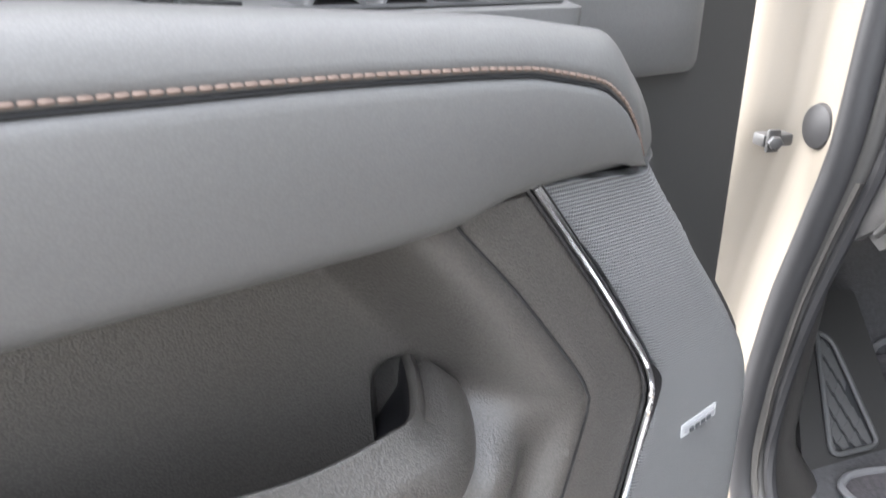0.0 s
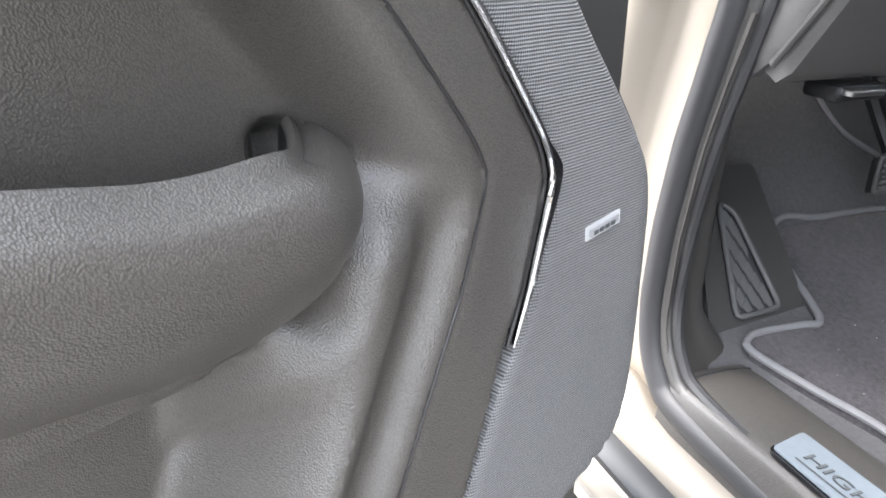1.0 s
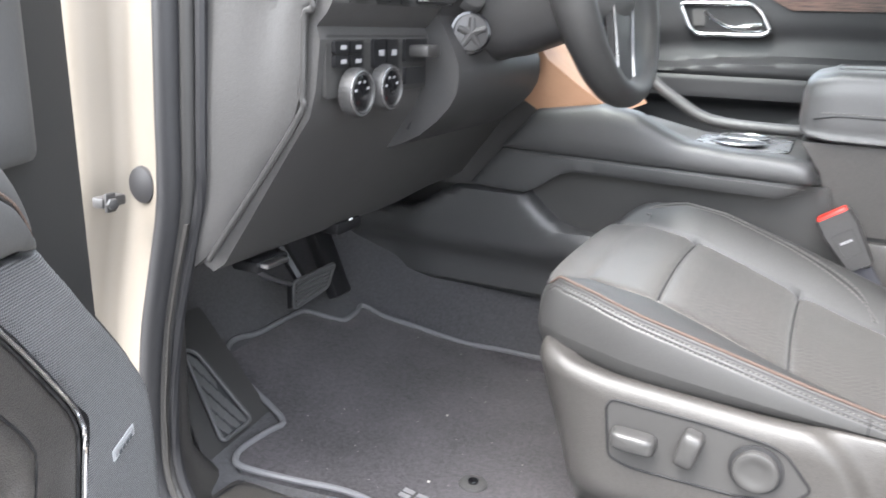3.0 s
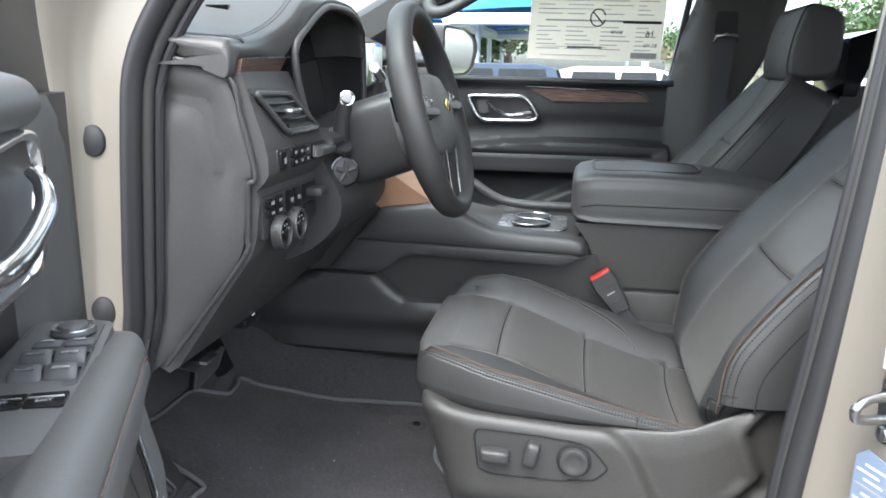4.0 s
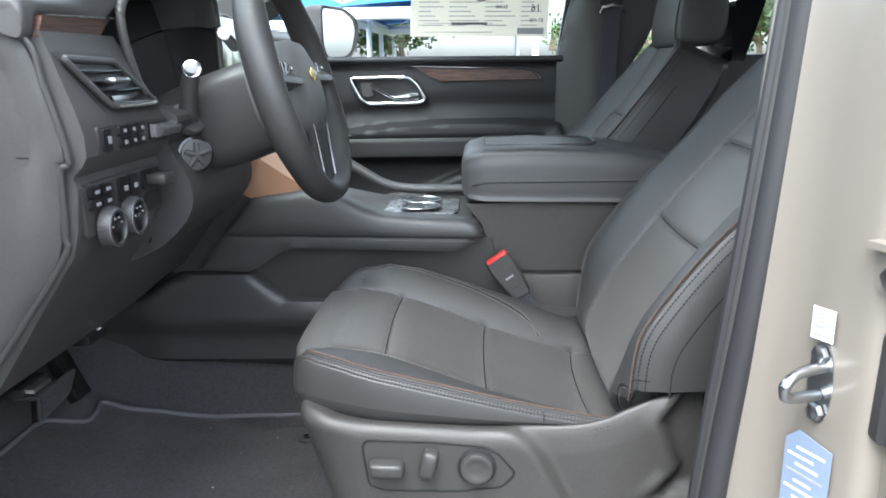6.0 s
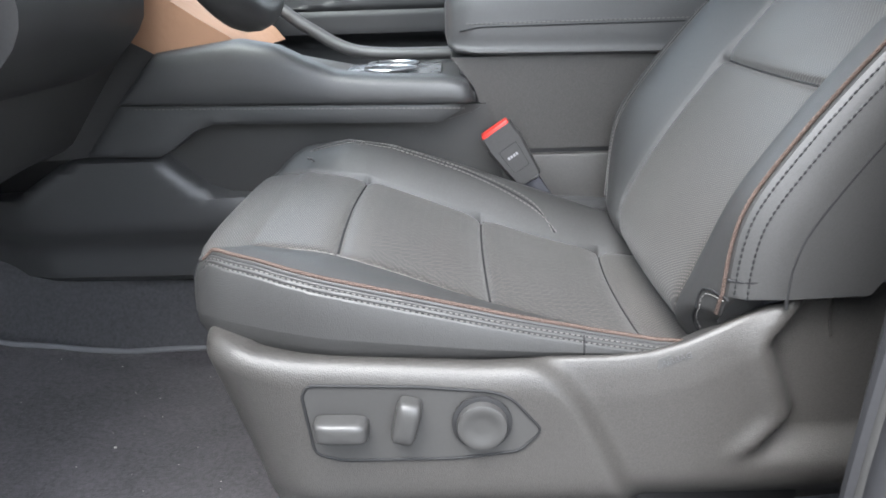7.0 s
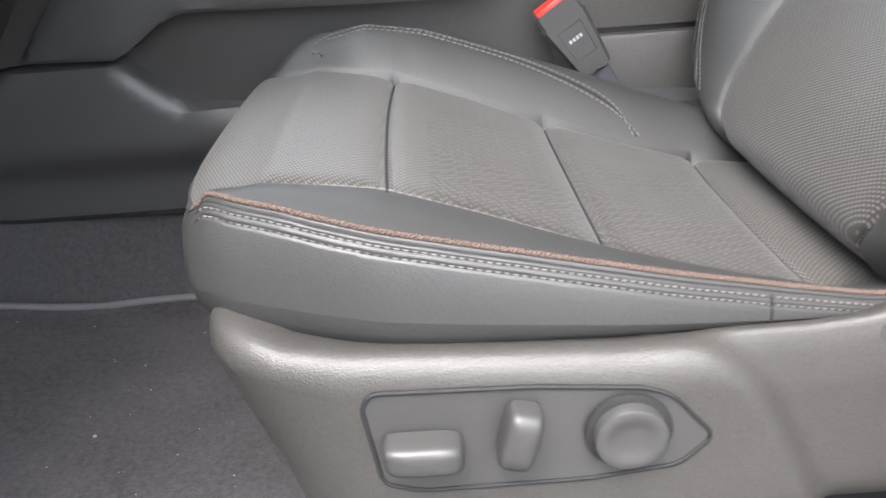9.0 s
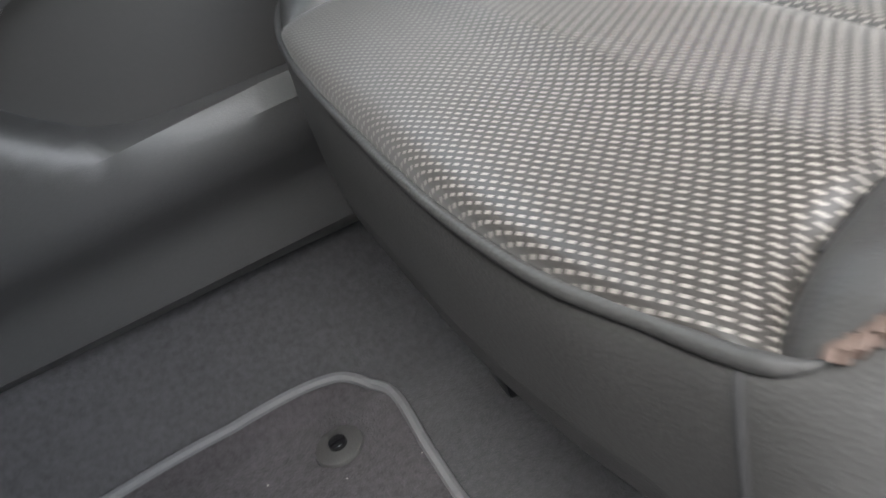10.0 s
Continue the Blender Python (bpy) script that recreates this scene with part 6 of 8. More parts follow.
def skirt_point(k, arc):
    """Place on the skirt at a distance from its top line, measured over the surface."""
    (x, y), (gx, gy) = top_run[k], girth[k]
    side = bumpstep(9.2, 11.5, k * 18 / (NR - 1))
    zf = piping_z(y)
    zt = zf * (1 - side) + along(NEAR_Z, x) * side
    low_front = min(max(0.876 - 0.2 * (y - 0.282), 0.80), 0.880)
    low = low_front + (0.882 - low_front) * side
    reach = math.hypot(gx - x, gy - y)
    b = (0.45 + 0.1 * side) * (zt - low)
    ring, total, last = [], 0.0, None
    for j in range(73):
        q = j / 72 * math.pi / 2
        p = (reach * math.sin(q), b * (1 - math.cos(q)))
        if last:
            total += math.hypot(p[0] - last[0], p[1] - last[1])
        if total >= arc:
            break
        last = p
    ox, oz = (gx - x) / max(reach, 1e-6), (gy - y) / max(reach, 1e-6)
    nq = (math.sin(q) * b, -math.cos(q) * reach)
    ln = math.hypot(*nq) + 1e-9
    sink = sum(0.0015 * math.exp(-(((arc - g) / 0.0010) ** 2)) for g in GROOVES) * bumpstep(10.4, 11.2, k * 18 / (NR - 1))
    d, h = p[0] - nq[0] / ln * sink, p[1] + nq[1] / ln * sink * -1
    return (x + ox * d, y + oz * d, zt - h), side, low, zt


ARCS = [0.0, 0.001, 0.002] + list(np.arange(0.003, 0.0172, 0.0007)) + [0.019, 0.023, 0.028, 0.034, 0.041, 0.049, 0.058, 0.2]
for k in range(NR):
    ring = [skirt_point(k, a)[0] for a in ARCS]
    (x, y), (gx, gy) = top_run[k], girth[k]
    _, side, low, zt = skirt_point(k, 0.0)
    zg = ring[-1][2]
    inward = Vector((x - gx, y - gy, 0)).normalized()
    for f, o in ((0.25, 0.002), (0.5, 0.008), (0.72, 0.017), (0.88, 0.026), (1.0, 0.036)):
        o = o * (0.85 + 0.15 * side)
        ring.append((gx + inward.x * o, gy + inward.y * o, zg + (low - zg) * f))
    ring.append((gx + inward.x * 0.08, gy + inward.y * 0.08, low - 0.02))
    rings.append(ring)
    top_line.append(skirt_point(k, 0.0)[0])
skirt_rings = rings
part("cushion_skirt", loft(rings, caps=False, closed=False), LEATHER, seat, "black leather front and side of the cushion", 60)
part("piping", tube([(x - 0.0008, y, z + 0.0006) for x, y, z in top_line[:corner + 5]], [0.0020 * min(1, (corner + 5 - k) / 6) for k in range(corner + 5)], 10), LEATHER, seat, "black leather piping")


def cord(pts, r, pitch, mat, parent, label="", name="side_piping"):
    """A twisted cord of two strands along a line."""
    p = np.array(pts, float)
    seg = np.r_[0, np.cumsum(np.linalg.norm(np.diff(p, axis=0), axis=1))]
    n = int(seg[-1] / 0.0010)
    mid = np.array([[np.interp(d, seg, p[:, k]) for k in range(3)] for d in np.linspace(0, seg[-1], n)])
    bm = bmesh.new()
    for turn in (0, math.pi):
        line = []
        for i in range(n):
            d = Vector(mid[min(i + 1, n - 1)] - mid[max(i - 1, 0)]).normalized()
            s = d.cross(Vector((0.13, 0.21, 0.97))).normalized()
            u = s.cross(d)
            q = turn + i * 0.0010 / pitch * 2 * math.pi
            line.append(Vector(mid[i]) + s * (r * 0.55 * math.cos(q)) + u * (r * 0.55 * math.sin(q)))
        tube_into(bm, line, r * 0.62, 9)
    return part(name, bm, mat, parent, label)


# near bolster between the edge of the insert and the cord, running out to nothing at the front corner
cord_line = np.array(top_line[corner - 2:])
rings = []
for x, y, z in insert_edge:
    oy, oz = np.interp(x, cord_line[:, 0], cord_line[:, 1]), np.interp(x, cord_line[:, 0], cord_line[:, 2])
    wide = max(y - oy, 0.0002)
    dent = sum(0.0050 * math.exp(-(((x - xs - seam_bend(xs, y)) / 0.0028) ** 2)) + 0.004 * math.exp(-(((x - xs - seam_bend(xs, y)) / 0.011) ** 2)) for xs in SEAMS_X)
    crease = 0.0050 * min(wide / 0.02, 1)
    ring = []
    for f in (0, 0.1, 0.22, 0.36, 0.5, 0.64, 0.76, 0.85, 0.91, 0.95, 0.98, 1.0):
        lift = dent * f * (1 - f ** 12) + crease * (1 - math.exp(-(((1 - f) * wide / 0.0035) ** 2))) * f + 0.005 * min(wide / 0.03, 1) * math.sin(f * math.pi)
        ring.append((x, oy + wide * f, oz + (z - oz) * f + lift))
    rings.append(ring)
part("cushion_bolster", loft(rings, caps=False, closed=False), LEATHER, seat, "black leather cushion bolster", 70)
cord([(x, y, z + 0.0012) for x, y, z in top_line[corner + 3:]], 0.0018, 0.0050, STITCH, seat, "brown twisted cord piping")
part("seam", tube([skirt_point(k, 0.0036)[0] for k in range(corner + 8, NR - 4)], 0.0008, 6), SEAM_BLACK, seat)
for arc in (0.0076, 0.0125):
    run = [Vector(skirt_point(k, arc)[0]) for k in range(corner + 9, NR - 6)]
    part("seam", tube(run, 0.0006, 6), SEAM_BLACK, seat)
    stitches([p + Vector((0, -0.0002, 0.0003)) for p in run], STITCH_GREY, seat, 0.0050, 0.0032, 0.0006, "stitching")
kk = corner - 4
part("corner_seam", tube([Vector(q) + Vector((-0.0004, -0.0004, 0)) for q in skirt_rings[kk][2:-1]], 0.0008, 6), SEAM_BLACK, seat)
kk = min(range(corner + 10, NR), key=lambda k: abs(top_run[k][0] - 0.085))
part("corner_seam", tube([Vector(q) + Vector((0, -0.0003, 0)) for q in skirt_rings[kk][8:-3]], 0.0009, 6), SEAM_BLACK, seat)
stitches([(x, along(NEAR_SEAM, x) - 0.007, cushion_z(x, along(NEAR_SEAM, x) - 0.007) + 0.0006) for x in np.linspace(-0.17, 0.15, 60)], STITCH_GREY, seat, 0.0060, 0.0045, 0.0008, "stitching")
for off in (0.0, 0.0065):
    run = [(-0.196, 0.558 + off, 0), (-0.206 - off, 0.574, 0), (-0.185, 0.590 - off, 0), (-0.12, 0.596 - off, 0), (0.0, 0.590 - off, 0), (0.08, 0.576 - off, 0), (0.108 + off, 0.554, 0)]
    stitches([(x, y, cushion_z(x, y) + 0.0007) for x, y, _ in spline(run, 70)], STITCH_GREY, seat, 0.0060, 0.0046, 0.0008, "stitching")
run = [(-0.196, 0.5613, 0), (-0.2092, 0.574, 0), (-0.185, 0.5867, 0), (-0.12, 0.5927, 0), (0.0, 0.5867, 0), (0.08, 0.5727, 0), (0.1112, 0.554, 0)]
part("seam", tube([(x, y, cushion_z(x, y) + 0.0001) for x, y, _ in spline(run, 70)], 0.0010, 6), SEAM_BLACK, seat)
cord([(x, 0.622, cushion_z(x, 0.622) + 0.001) for x in np.linspace(-0.215, 0.24, 60)], 0.0020, 0.006, STITCH, seat, "brown twisted cord piping")
rings = []
for x in np.linspace(-0.21, 0.25, 24):
    z = cushion_z(x, Y3)
    rings.append([(x, Y3, z), (x, Y3 + 0.006, z - 0.02), (x, Y3 + 0.006, 0.86), (x, Y3 - 0.02, 0.80)])
part("cushion_side", loft(rings, caps=False, closed=False), LEATHER, seat)

# plastic side shield with the power switches

def shield_relief(u, w):
    ridge = along([(0.73, 0.140), (0.80, 0.111), (0.825, 0.099), (0.857, 0.083), (0.88, 0.066), (0.893, 0.048), (0.902, 0.022), (0.910, -0.03)], w)
    h = -0.014 * bumpstep(-0.006, 0.014, u - ridge)
    back = along([(0.80, 0.225), (0.84, 0.258), (0.86, 0.251), (0.905, 0.233), (0.945, 0.262)], w)
    h -= 0.020 * bumpstep(0.0, 0.016, u - back) * bumpstep(0.79, 0.82, w)
    h += 0.006 * math.exp(-(((u - back + 0.008) / 0.010) ** 2)) * bumpstep(0.79, 0.82, w) * bumpstep(0.96, 0.93, w)
    h -= 0.05 * bumpstep(0.80, 0.72, w) ** 2
    return h


TOP = [(-0.245, 0.920), (-0.225, 0.919), (-0.206, 0.916), (-0.19, 0.912), (-0.17, 0.909), (-0.15, 0.906), (-0.10, 0.903), (-0.05, 0.900), (0.0, 0.897), (0.05, 0.897), (0.11, 0.898), (0.142, 0.901), (0.170, 0.909), (0.208, 0.927), (0.236, 0.940), (0.262, 0.946), (0.30, 0.951), (0.38, 0.952)]
plan = spline([(-0.170, 0.30), (-0.205, 0.285), (-0.226, 0.258), (-0.236, 0.225), (-0.235, 0.198), (-0.224, 0.174), (-0.200, 0.157), (-0.165, 0.151), (-0.10, 0.150), (0.0, 0.150), (0.10, 0.150), (0.20, 0.150), (0.30, 0.152), (0.38, 0.160)], 200)
SHOULDER = ((0.070, -0.0140), (0.055, -0.0100), (0.042, -0.0065), (0.031, -0.0038), (0.023, -0.0020), (0.016, -0.0010), (0.0115, -0.0014), (0.0080, -0.0032), (0.0045, -0.0068), (0.0020, -0.0115), (0.0005, -0.0180))
rings = []
for k, (x, y) in enumerate(plan):
    d = plan[min(k + 1, 199)] - plan[max(k - 1, 0)]
    d /= np.linalg.norm(d)
    inn = np.array([-d[1], d[0]])
    front = bumpstep(-0.14, -0.235, x)
    zt = along(TOP, max(x, -0.2365))
    wide = 1 + 0.9 * bumpstep(0.03, 0.13, x) - 0.25 * front
    ring = []
    for j, (o, dz) in enumerate(SHOULDER):
        z = zt + dz * wide
        sink = shield_relief(x, z) * (1 - front) * bumpstep(0, len(SHOULDER) - 1, j)
        p = np.array([x, y]) + inn * (o * (1 - 0.25 * front) - sink)
        ring.append((p[0], p[1], z))
    for z in np.linspace(ring[-1][2] - 0.005, 0.72, 36):
        lean = front * 0.30 * max(0.90 - z, 0)
        p = np.array([x, y]) + inn * (lean - shield_relief(x, z) * (1 - front))
        ring.append((p[0], p[1], z))
    rings.append(ring)
shield = part("side_shield", loft(rings, caps=False, closed=False), PLASTIC, seat, "dark grained plastic side shield", 60)
SW = rounded([(-0.146, 0.878), (-0.140, 0.887), (-0.052, 0.884), (0.010, 0.878), (0.026, 0.871), (0.051, 0.841), (0.032, 0.822), (-0.02, 0.816), (-0.117, 0.816), (-0.139, 0.823)], 0.007)
part("switch_panel", panel(SW, face_y(0.1475), 0, None, 0.002, 0.008), PLASTIC_SMOOTH, shield, "satin switch panel")
part("gap", tube([(u, 0.1492, w) for u, w in SW], 0.0014, 6, True), SEAM_BLACK, shield)
rings = []
for k, (s, d) in enumerate(((1.0, 0.0), (1.0, 0.008), (0.985, 0.0115), (0.95, 0.0140), (0.88, 0.0160), (0.74, 0.0176), (0.5, 0.0186), (0.1, 0.019))):
    rings.append([(-0.114 + 0.0225 * s * math.copysign(abs(math.cos(a)) ** 0.45, math.cos(a)), 0.148 - d, 0.8505 + 0.0100 * s * math.copysign(abs(math.sin(a)) ** 0.45, math.sin(a)) - 0.05 * 0.0235 * s * math.cos(a)) for a in np.linspace(0, 2 * math.pi, 40, endpoint=False)])
part("seat_switch", loft(rings), PLASTIC_SMOOTH, shield, "horizontal seat switch", 70)
rings = []
tilt = radians(-14)
for k, (s, d) in enumerate(((1.0, 0.0), (1.0, 0.008), (0.985, 0.0108), (0.95, 0.0130), (0.88, 0.0150), (0.74, 0.0166), (0.5, 0.0176), (0.1, 0.018))):
    ring = []
    for a in np.linspace(0, 2 * math.pi, 40, endpoint=False):
        p, q = 0.0105 * s * math.copysign(abs(math.cos(a)) ** 0.45, math.cos(a)), 0.0195 * s * math.copysign(abs(math.sin(a)) ** 0.45, math.sin(a))
        ring.append((-0.0605 + p * math.cos(tilt) - q * math.sin(tilt) * 1.0, 0.148 - d, 0.8570 + p * math.sin(tilt) + q * math.cos(tilt)))
    rings.append(ring)
part("recline_switch", loft(rings), PLASTIC_SMOOTH, shield, "upright seat switch", 70)
part("lumbar_gap", disc((0.001, 0.1478, 0.851), (0, -1, 0), 0.0246, 0.0032, 0.0005, 48), SEAM_BLACK, shield)
rings = []
for r, d in ((0.0208, 0.0), (0.0208, 0.0085), (0.0200, 0.0103), (0.0182, 0.0110), (0.0150, 0.0108), (0.0118, 0.0100), (0.0090, 0.0092), (0.0055, 0.0089), (0.001, 0.0089)):
    rings.append([(0.001 + r * math.cos(a), 0.148 - d, 0.851 + r * math.sin(a)) for a in np.linspace(0, 2 * math.pi, 48, endpoint=False)])
part("lumbar_knob", loft(rings), PLASTIC_SMOOTH, shield, "round lumbar pad")
tag_at = lambda u, w, h: (u, 0.1655 - h + 0.25 * (w - 0.889), w)
part("airbag_tag", panel(rounded([(0.147, 0.886), (0.178, 0.896), (0.176, 0.904), (0.147, 0.894)], 0.002), tag_at, 0, None, 0.0006, 0.006), PLASTIC_SMOOTH, shield, "small raised airbag tag")
bm = text_mesh("AIRBAG", 0.0075, 0.0002)
bmesh.ops.transform(bm, matrix=Matrix.Translation((0.162, 0.1652, 0.8950)) @ Euler((radians(90), radians(-18), 0)).to_matrix().to_4x4(), verts=bm.verts[:])
part("lettering", bm, SWITCH_GREY, shield)

# backrest
SPINE = [(0.240, 0.848), (0.198, 0.886), (0.206, 0.932), (0.248, 1.005), (0.315, 1.095), (0.375, 1.168), (0.437, 1.238), (0.490, 1.312), (0.525, 1.375), (0.540, 1.405)]
EDGE = [(0.232, 0.872), (0.203, 0.915), (0.200, 0.950), (0.208, 1.012), (0.240, 1.066), (0.295, 1.135), (0.358, 1.200), (0.430, 1.288), (0.490, 1.358), (0.522, 1.398)]
spine, rim_line = spline(SPINE, 90), spline(EDGE, 90)
half_w = [(0.0, 0.215), (0.05, 0.235), (0.12, 0.243), (0.3, 0.244), (0.55, 0.242), (0.75, 0.225), (0.92, 0.185), (1.0, 0.135)]


def back_point(s, f, extra=0.0):
    """Point of the backrest at share s of its height and f from -1 (outer side) to 1, extra metres proud of its face."""
    k = min(max((8 * s + 1) / 9, 0), 1) * 89
    i = min(int(k), 88)
    p = spine[i] + (spine[i + 1] - spine[i]) * (k - i)
    e = rim_line[i] + (rim_line[i + 1] - rim_line[i]) * (k - i)
    t = spine[min(i + 2, 89)] - spine[max(i - 1, 0)]
    t /= np.linalg.norm(t)
    n = np.array([-t[1], t[0]])
    a = abs(f)
    q = p + (e - p) * (bumpstep(0.58, 1.02, a) ** 0.8)
    lift = extra + 0.008 * (1 - min(a, 1) ** 2) + 0.012 * math.sin(min(max((a - 0.6) / 0.4, 0), 1) * math.pi)
    lift -= 0.0045 * math.exp(-((a - 0.60) / 0.011) ** 2) + 0.003 * math.exp(-((a - 0.60) / 0.035) ** 2)
    if a < 0.62:
        for ss in (0.372, 0.59):
            lift -= 0.0045 * math.exp(-((s - ss - 0.012 * f * f) / 0.0045) ** 2) + 0.003 * math.exp(-((s - ss - 0.012 * f * f) / 0.015) ** 2)
    q = q + n * lift
    return (q[0], SEAT_MID + f * along(half_w, s), q[1])


BACK_S = sorted(list(np.linspace(-0.125, 1.0, 110)) + [c + d for c in (0.372, 0.59) for d in np.arange(-0.009, 0.0175, 0.002)])


def back_sheet(fs):
    return loft([[back_point(s, f) for s in BACK_S] for f in fs], caps=False, closed=False)


FINE = [0.006, 0.012, 0.020, 0.03]
part("backrest", back_sheet(sorted(list(np.linspace(-0.6, 0.6, 40)) + [q * (0.6 - d) for d in FINE for q in (-1, 1)])), WEAVE, seat, "woven dark backrest insert with cross seams", 70)
part("back_bolster", back_sheet(sorted(list(np.linspace(-1.0, -0.6, 22)) + [-0.6 - d for d in FINE])), LEATHER, seat, "black leather backrest bolster", 70)
part("back_bolster", back_sheet(sorted(list(np.linspace(0.6, 1.0, 22)) + [0.6 + d for d in FINE])), LEATHER, seat, "black leather backrest bolster", 70)
for ss in (0.372, 0.59):
    part("seam", tube([back_point(ss + 0.012 * f * f, f, 0.0004) for f in np.linspace(-0.59, 0.59, 40)], 0.0011, 6), SEAM_BLACK, seat)
for f in (-0.6, 0.6):
    part("seam", tube([back_point(s, f, 0.0003) for s in np.linspace(-0.05, 0.98, 90)], 0.0009, 6), SEAM_BLACK, seat)
for side in (-1, 1):
    rings = []
    for s in np.linspace(-0.125, 1.0, 56):
        e = 0.10 + 0.03 * math.sin(s * math.pi)
        rings.append([back_point(s, side), back_point(s, side * 1.025, -0.010), back_point(s, side * 1.04, -0.045), back_point(s, side * 1.02, -e), back_point(s, side * 0.90, -e - 0.015)])
    if side < 0:
        # the outer side ends in a level lower edge above the side shield
        rings = [ring[:1] + [(p[0], p[1], max(p[2], 0.948)) for p in ring[1:]] for ring in rings]
    part("back_side", loft(rings, caps=False, closed=False), LEATHER, seat, "black leather backrest side", 60)
    pipe = [back_point(s, side * 0.985, 0.002) for s in np.linspace(0.05, 0.97, 80)]
    cord(pipe, 0.0017, 0.005, STITCH if side < 0 else LEATHER, seat)
    part("seam", tube([back_point(s, side * (0.972 if side < 0 else 0.912 - 0.16 * bumpstep(0.22, 0.04, s)), 0.0002) for s in np.linspace(0.05, 0.93, 80)], 0.0010, 6), SEAM_BLACK, seat)
    for d in (() if side < 0 else (0.935, 0.890)):
        stitches([back_point(s, side * (d - (0.16 * bumpstep(0.22, 0.04, s) if side > 0 else 0)), 0.0012) for s in np.linspace(0.05, 0.9, 90)], STITCH_GREY, seat, 0.0052, 0.0038, 0.0006, "stitching")
    if side < 0:
        for f, e in ((1.012, -0.0040), (1.0275, -0.0140)):
            stitches([back_point(s, -f - 0.002, e) for s in np.linspace(0.125, 0.93, 90)], SEAM_BLACK, seat, 0.0052, 0.0034, 0.0009, "stitching")
    part("side_seam", tube([back_point(s, side * 1.035, -0.050 + 0.01 * s) for s in np.linspace(0.15 if side < 0 else 0.08, 0.8, 40)], 0.0016, 6), SEAM_BLACK, seat)
rings = [[back_point(s, f, -0.125 + 0.02 * f * f) for s in np.linspace(0, 1, 40)] for f in np.linspace(-0.95, 0.95, 12)]
part("back_shell", loft(rings, caps=False, closed=False), PLASTIC, seat)
# corner patch at the foot of the outer bolster
patch = [(-0.06, -0.875), (0.0, -0.885), (0.05, -0.885), (0.088, -0.880), (0.106, -0.895), (0.112, -0.93), (0.113, -0.985), (0.113, -1.02)]
part("patch_seam", tube([back_point(a, f, 0.0008) for a, f in spline(patch, 50)], 0.0011, 6), SEAM_BLACK, seat)
stitches([back_point(a - 0.010, f - 0.022, 0.0014) for a, f in spline(patch[:-1], 50)], STITCH_GREY, seat, 0.0052, 0.0038, 0.0006, "stitching")
low_seam = [back_point(0.113, -1.0, 0.001), back_point(0.108, -1.03, -0.015), back_point(0.09, -1.036, -0.05), back_point(0.07, -1.03, -0.10)]
part("side_seam", tube([(p[0], p[1], max(p[2], 0.962)) for p in spline(low_seam, 30)], 0.0014, 6), SEAM_BLACK, seat)
# headrest: a squared cushion that sits close on the backrest
HEAD = [(0.520, 1.385), (0.508, 1.405), (0.507, 1.435), (0.515, 1.490), (0.530, 1.543), (0.541, 1.558), (0.556, 1.563), (0.600, 1.553), (0.622, 1.535), (0.628, 1.500), (0.627, 1.430), (0.615, 1.398), (0.590, 1.386)]
head_prof = spline(HEAD, 44, True)
hc = head_prof.mean(axis=0)
rings = []
for f, k in ((-1.0, 0.80), (-0.985, 0.90), (-0.95, 0.965), (-0.88, 1.0), (-0.4, 1.0), (0, 1.0), (0.4, 1.0), (0.88, 1.0), (0.95, 0.965), (0.985, 0.90), (1.0, 0.80)):
    rings.append([(hc[0] + (x - hc[0]) * k, SEAT_MID + 0.135 * f, hc[1] + (z - hc[1]) * k) for x, z in head_prof])
head = part("headrest", loft(rings), LEATHER, seat, "black leather squared headrest", 50)
part("headrest_seam", tube([(hc[0] + (x - hc[0]) * 0.985 - 0.0005, SEAT_MID - 0.1285, hc[1] + (z - hc[1]) * 0.985) for x, z in spline(HEAD[:8], 30)], 0.0012, 6), SEAM_BLACK, head)
for a in (-0.06, 0.06):
    part("post", tube([(0.545, SEAT_MID + a, 1.33), (0.56, SEAT_MID + a, 1.40)], 0.007, 10), SATIN_METAL, head)
for k in range(4):
    part("crest_mark", box((0.517 + 0.0015 * k, SEAT_MID - 0.020 + 0.010 * k, 1.500), (0.5205 + 0.0015 * k, SEAT_MID - 0.013 + 0.010 * k, 1.504)), STITCH, head)
# screen on the back of the seat
part("seatback_screen", loft([[(0.640, y, 1.485), (0.700, y, 1.505), (0.712, y, 1.498), (0.690, y, 1.42), (0.668, y, 1.35), (0.640, y, 1.35)] for y in (SEAT_MID - 0.13, SEAT_MID + 0.13)]), GLOSS_BLACK, seat, "glossy dark screen on the seat back")
# seat base and rail
part("base", box((-0.12, 0.20, 0.66), (0.30, 0.62, 0.815), 0.02), PLASTIC_BLACK, seat)
for y in (0.205, 0.60):
    part("rail", box((-0.20, y - 0.018, 0.635), (0.34, y + 0.018, 0.668), 0.005), PLASTIC_BLACK, seat)
part("rail_tip", box((-0.235, 0.190, 0.640), (-0.195, 0.222, 0.700), 0.005), SATIN_METAL, seat)

m2 = Matrix.Translation((-0.045, 0.835, 0.0)) @ Matrix.Translation(seat.location)
other = copy_thing(seat, m2)
tagged(other, "black leather passenger seat with woven insert", "car seat", "front seats")

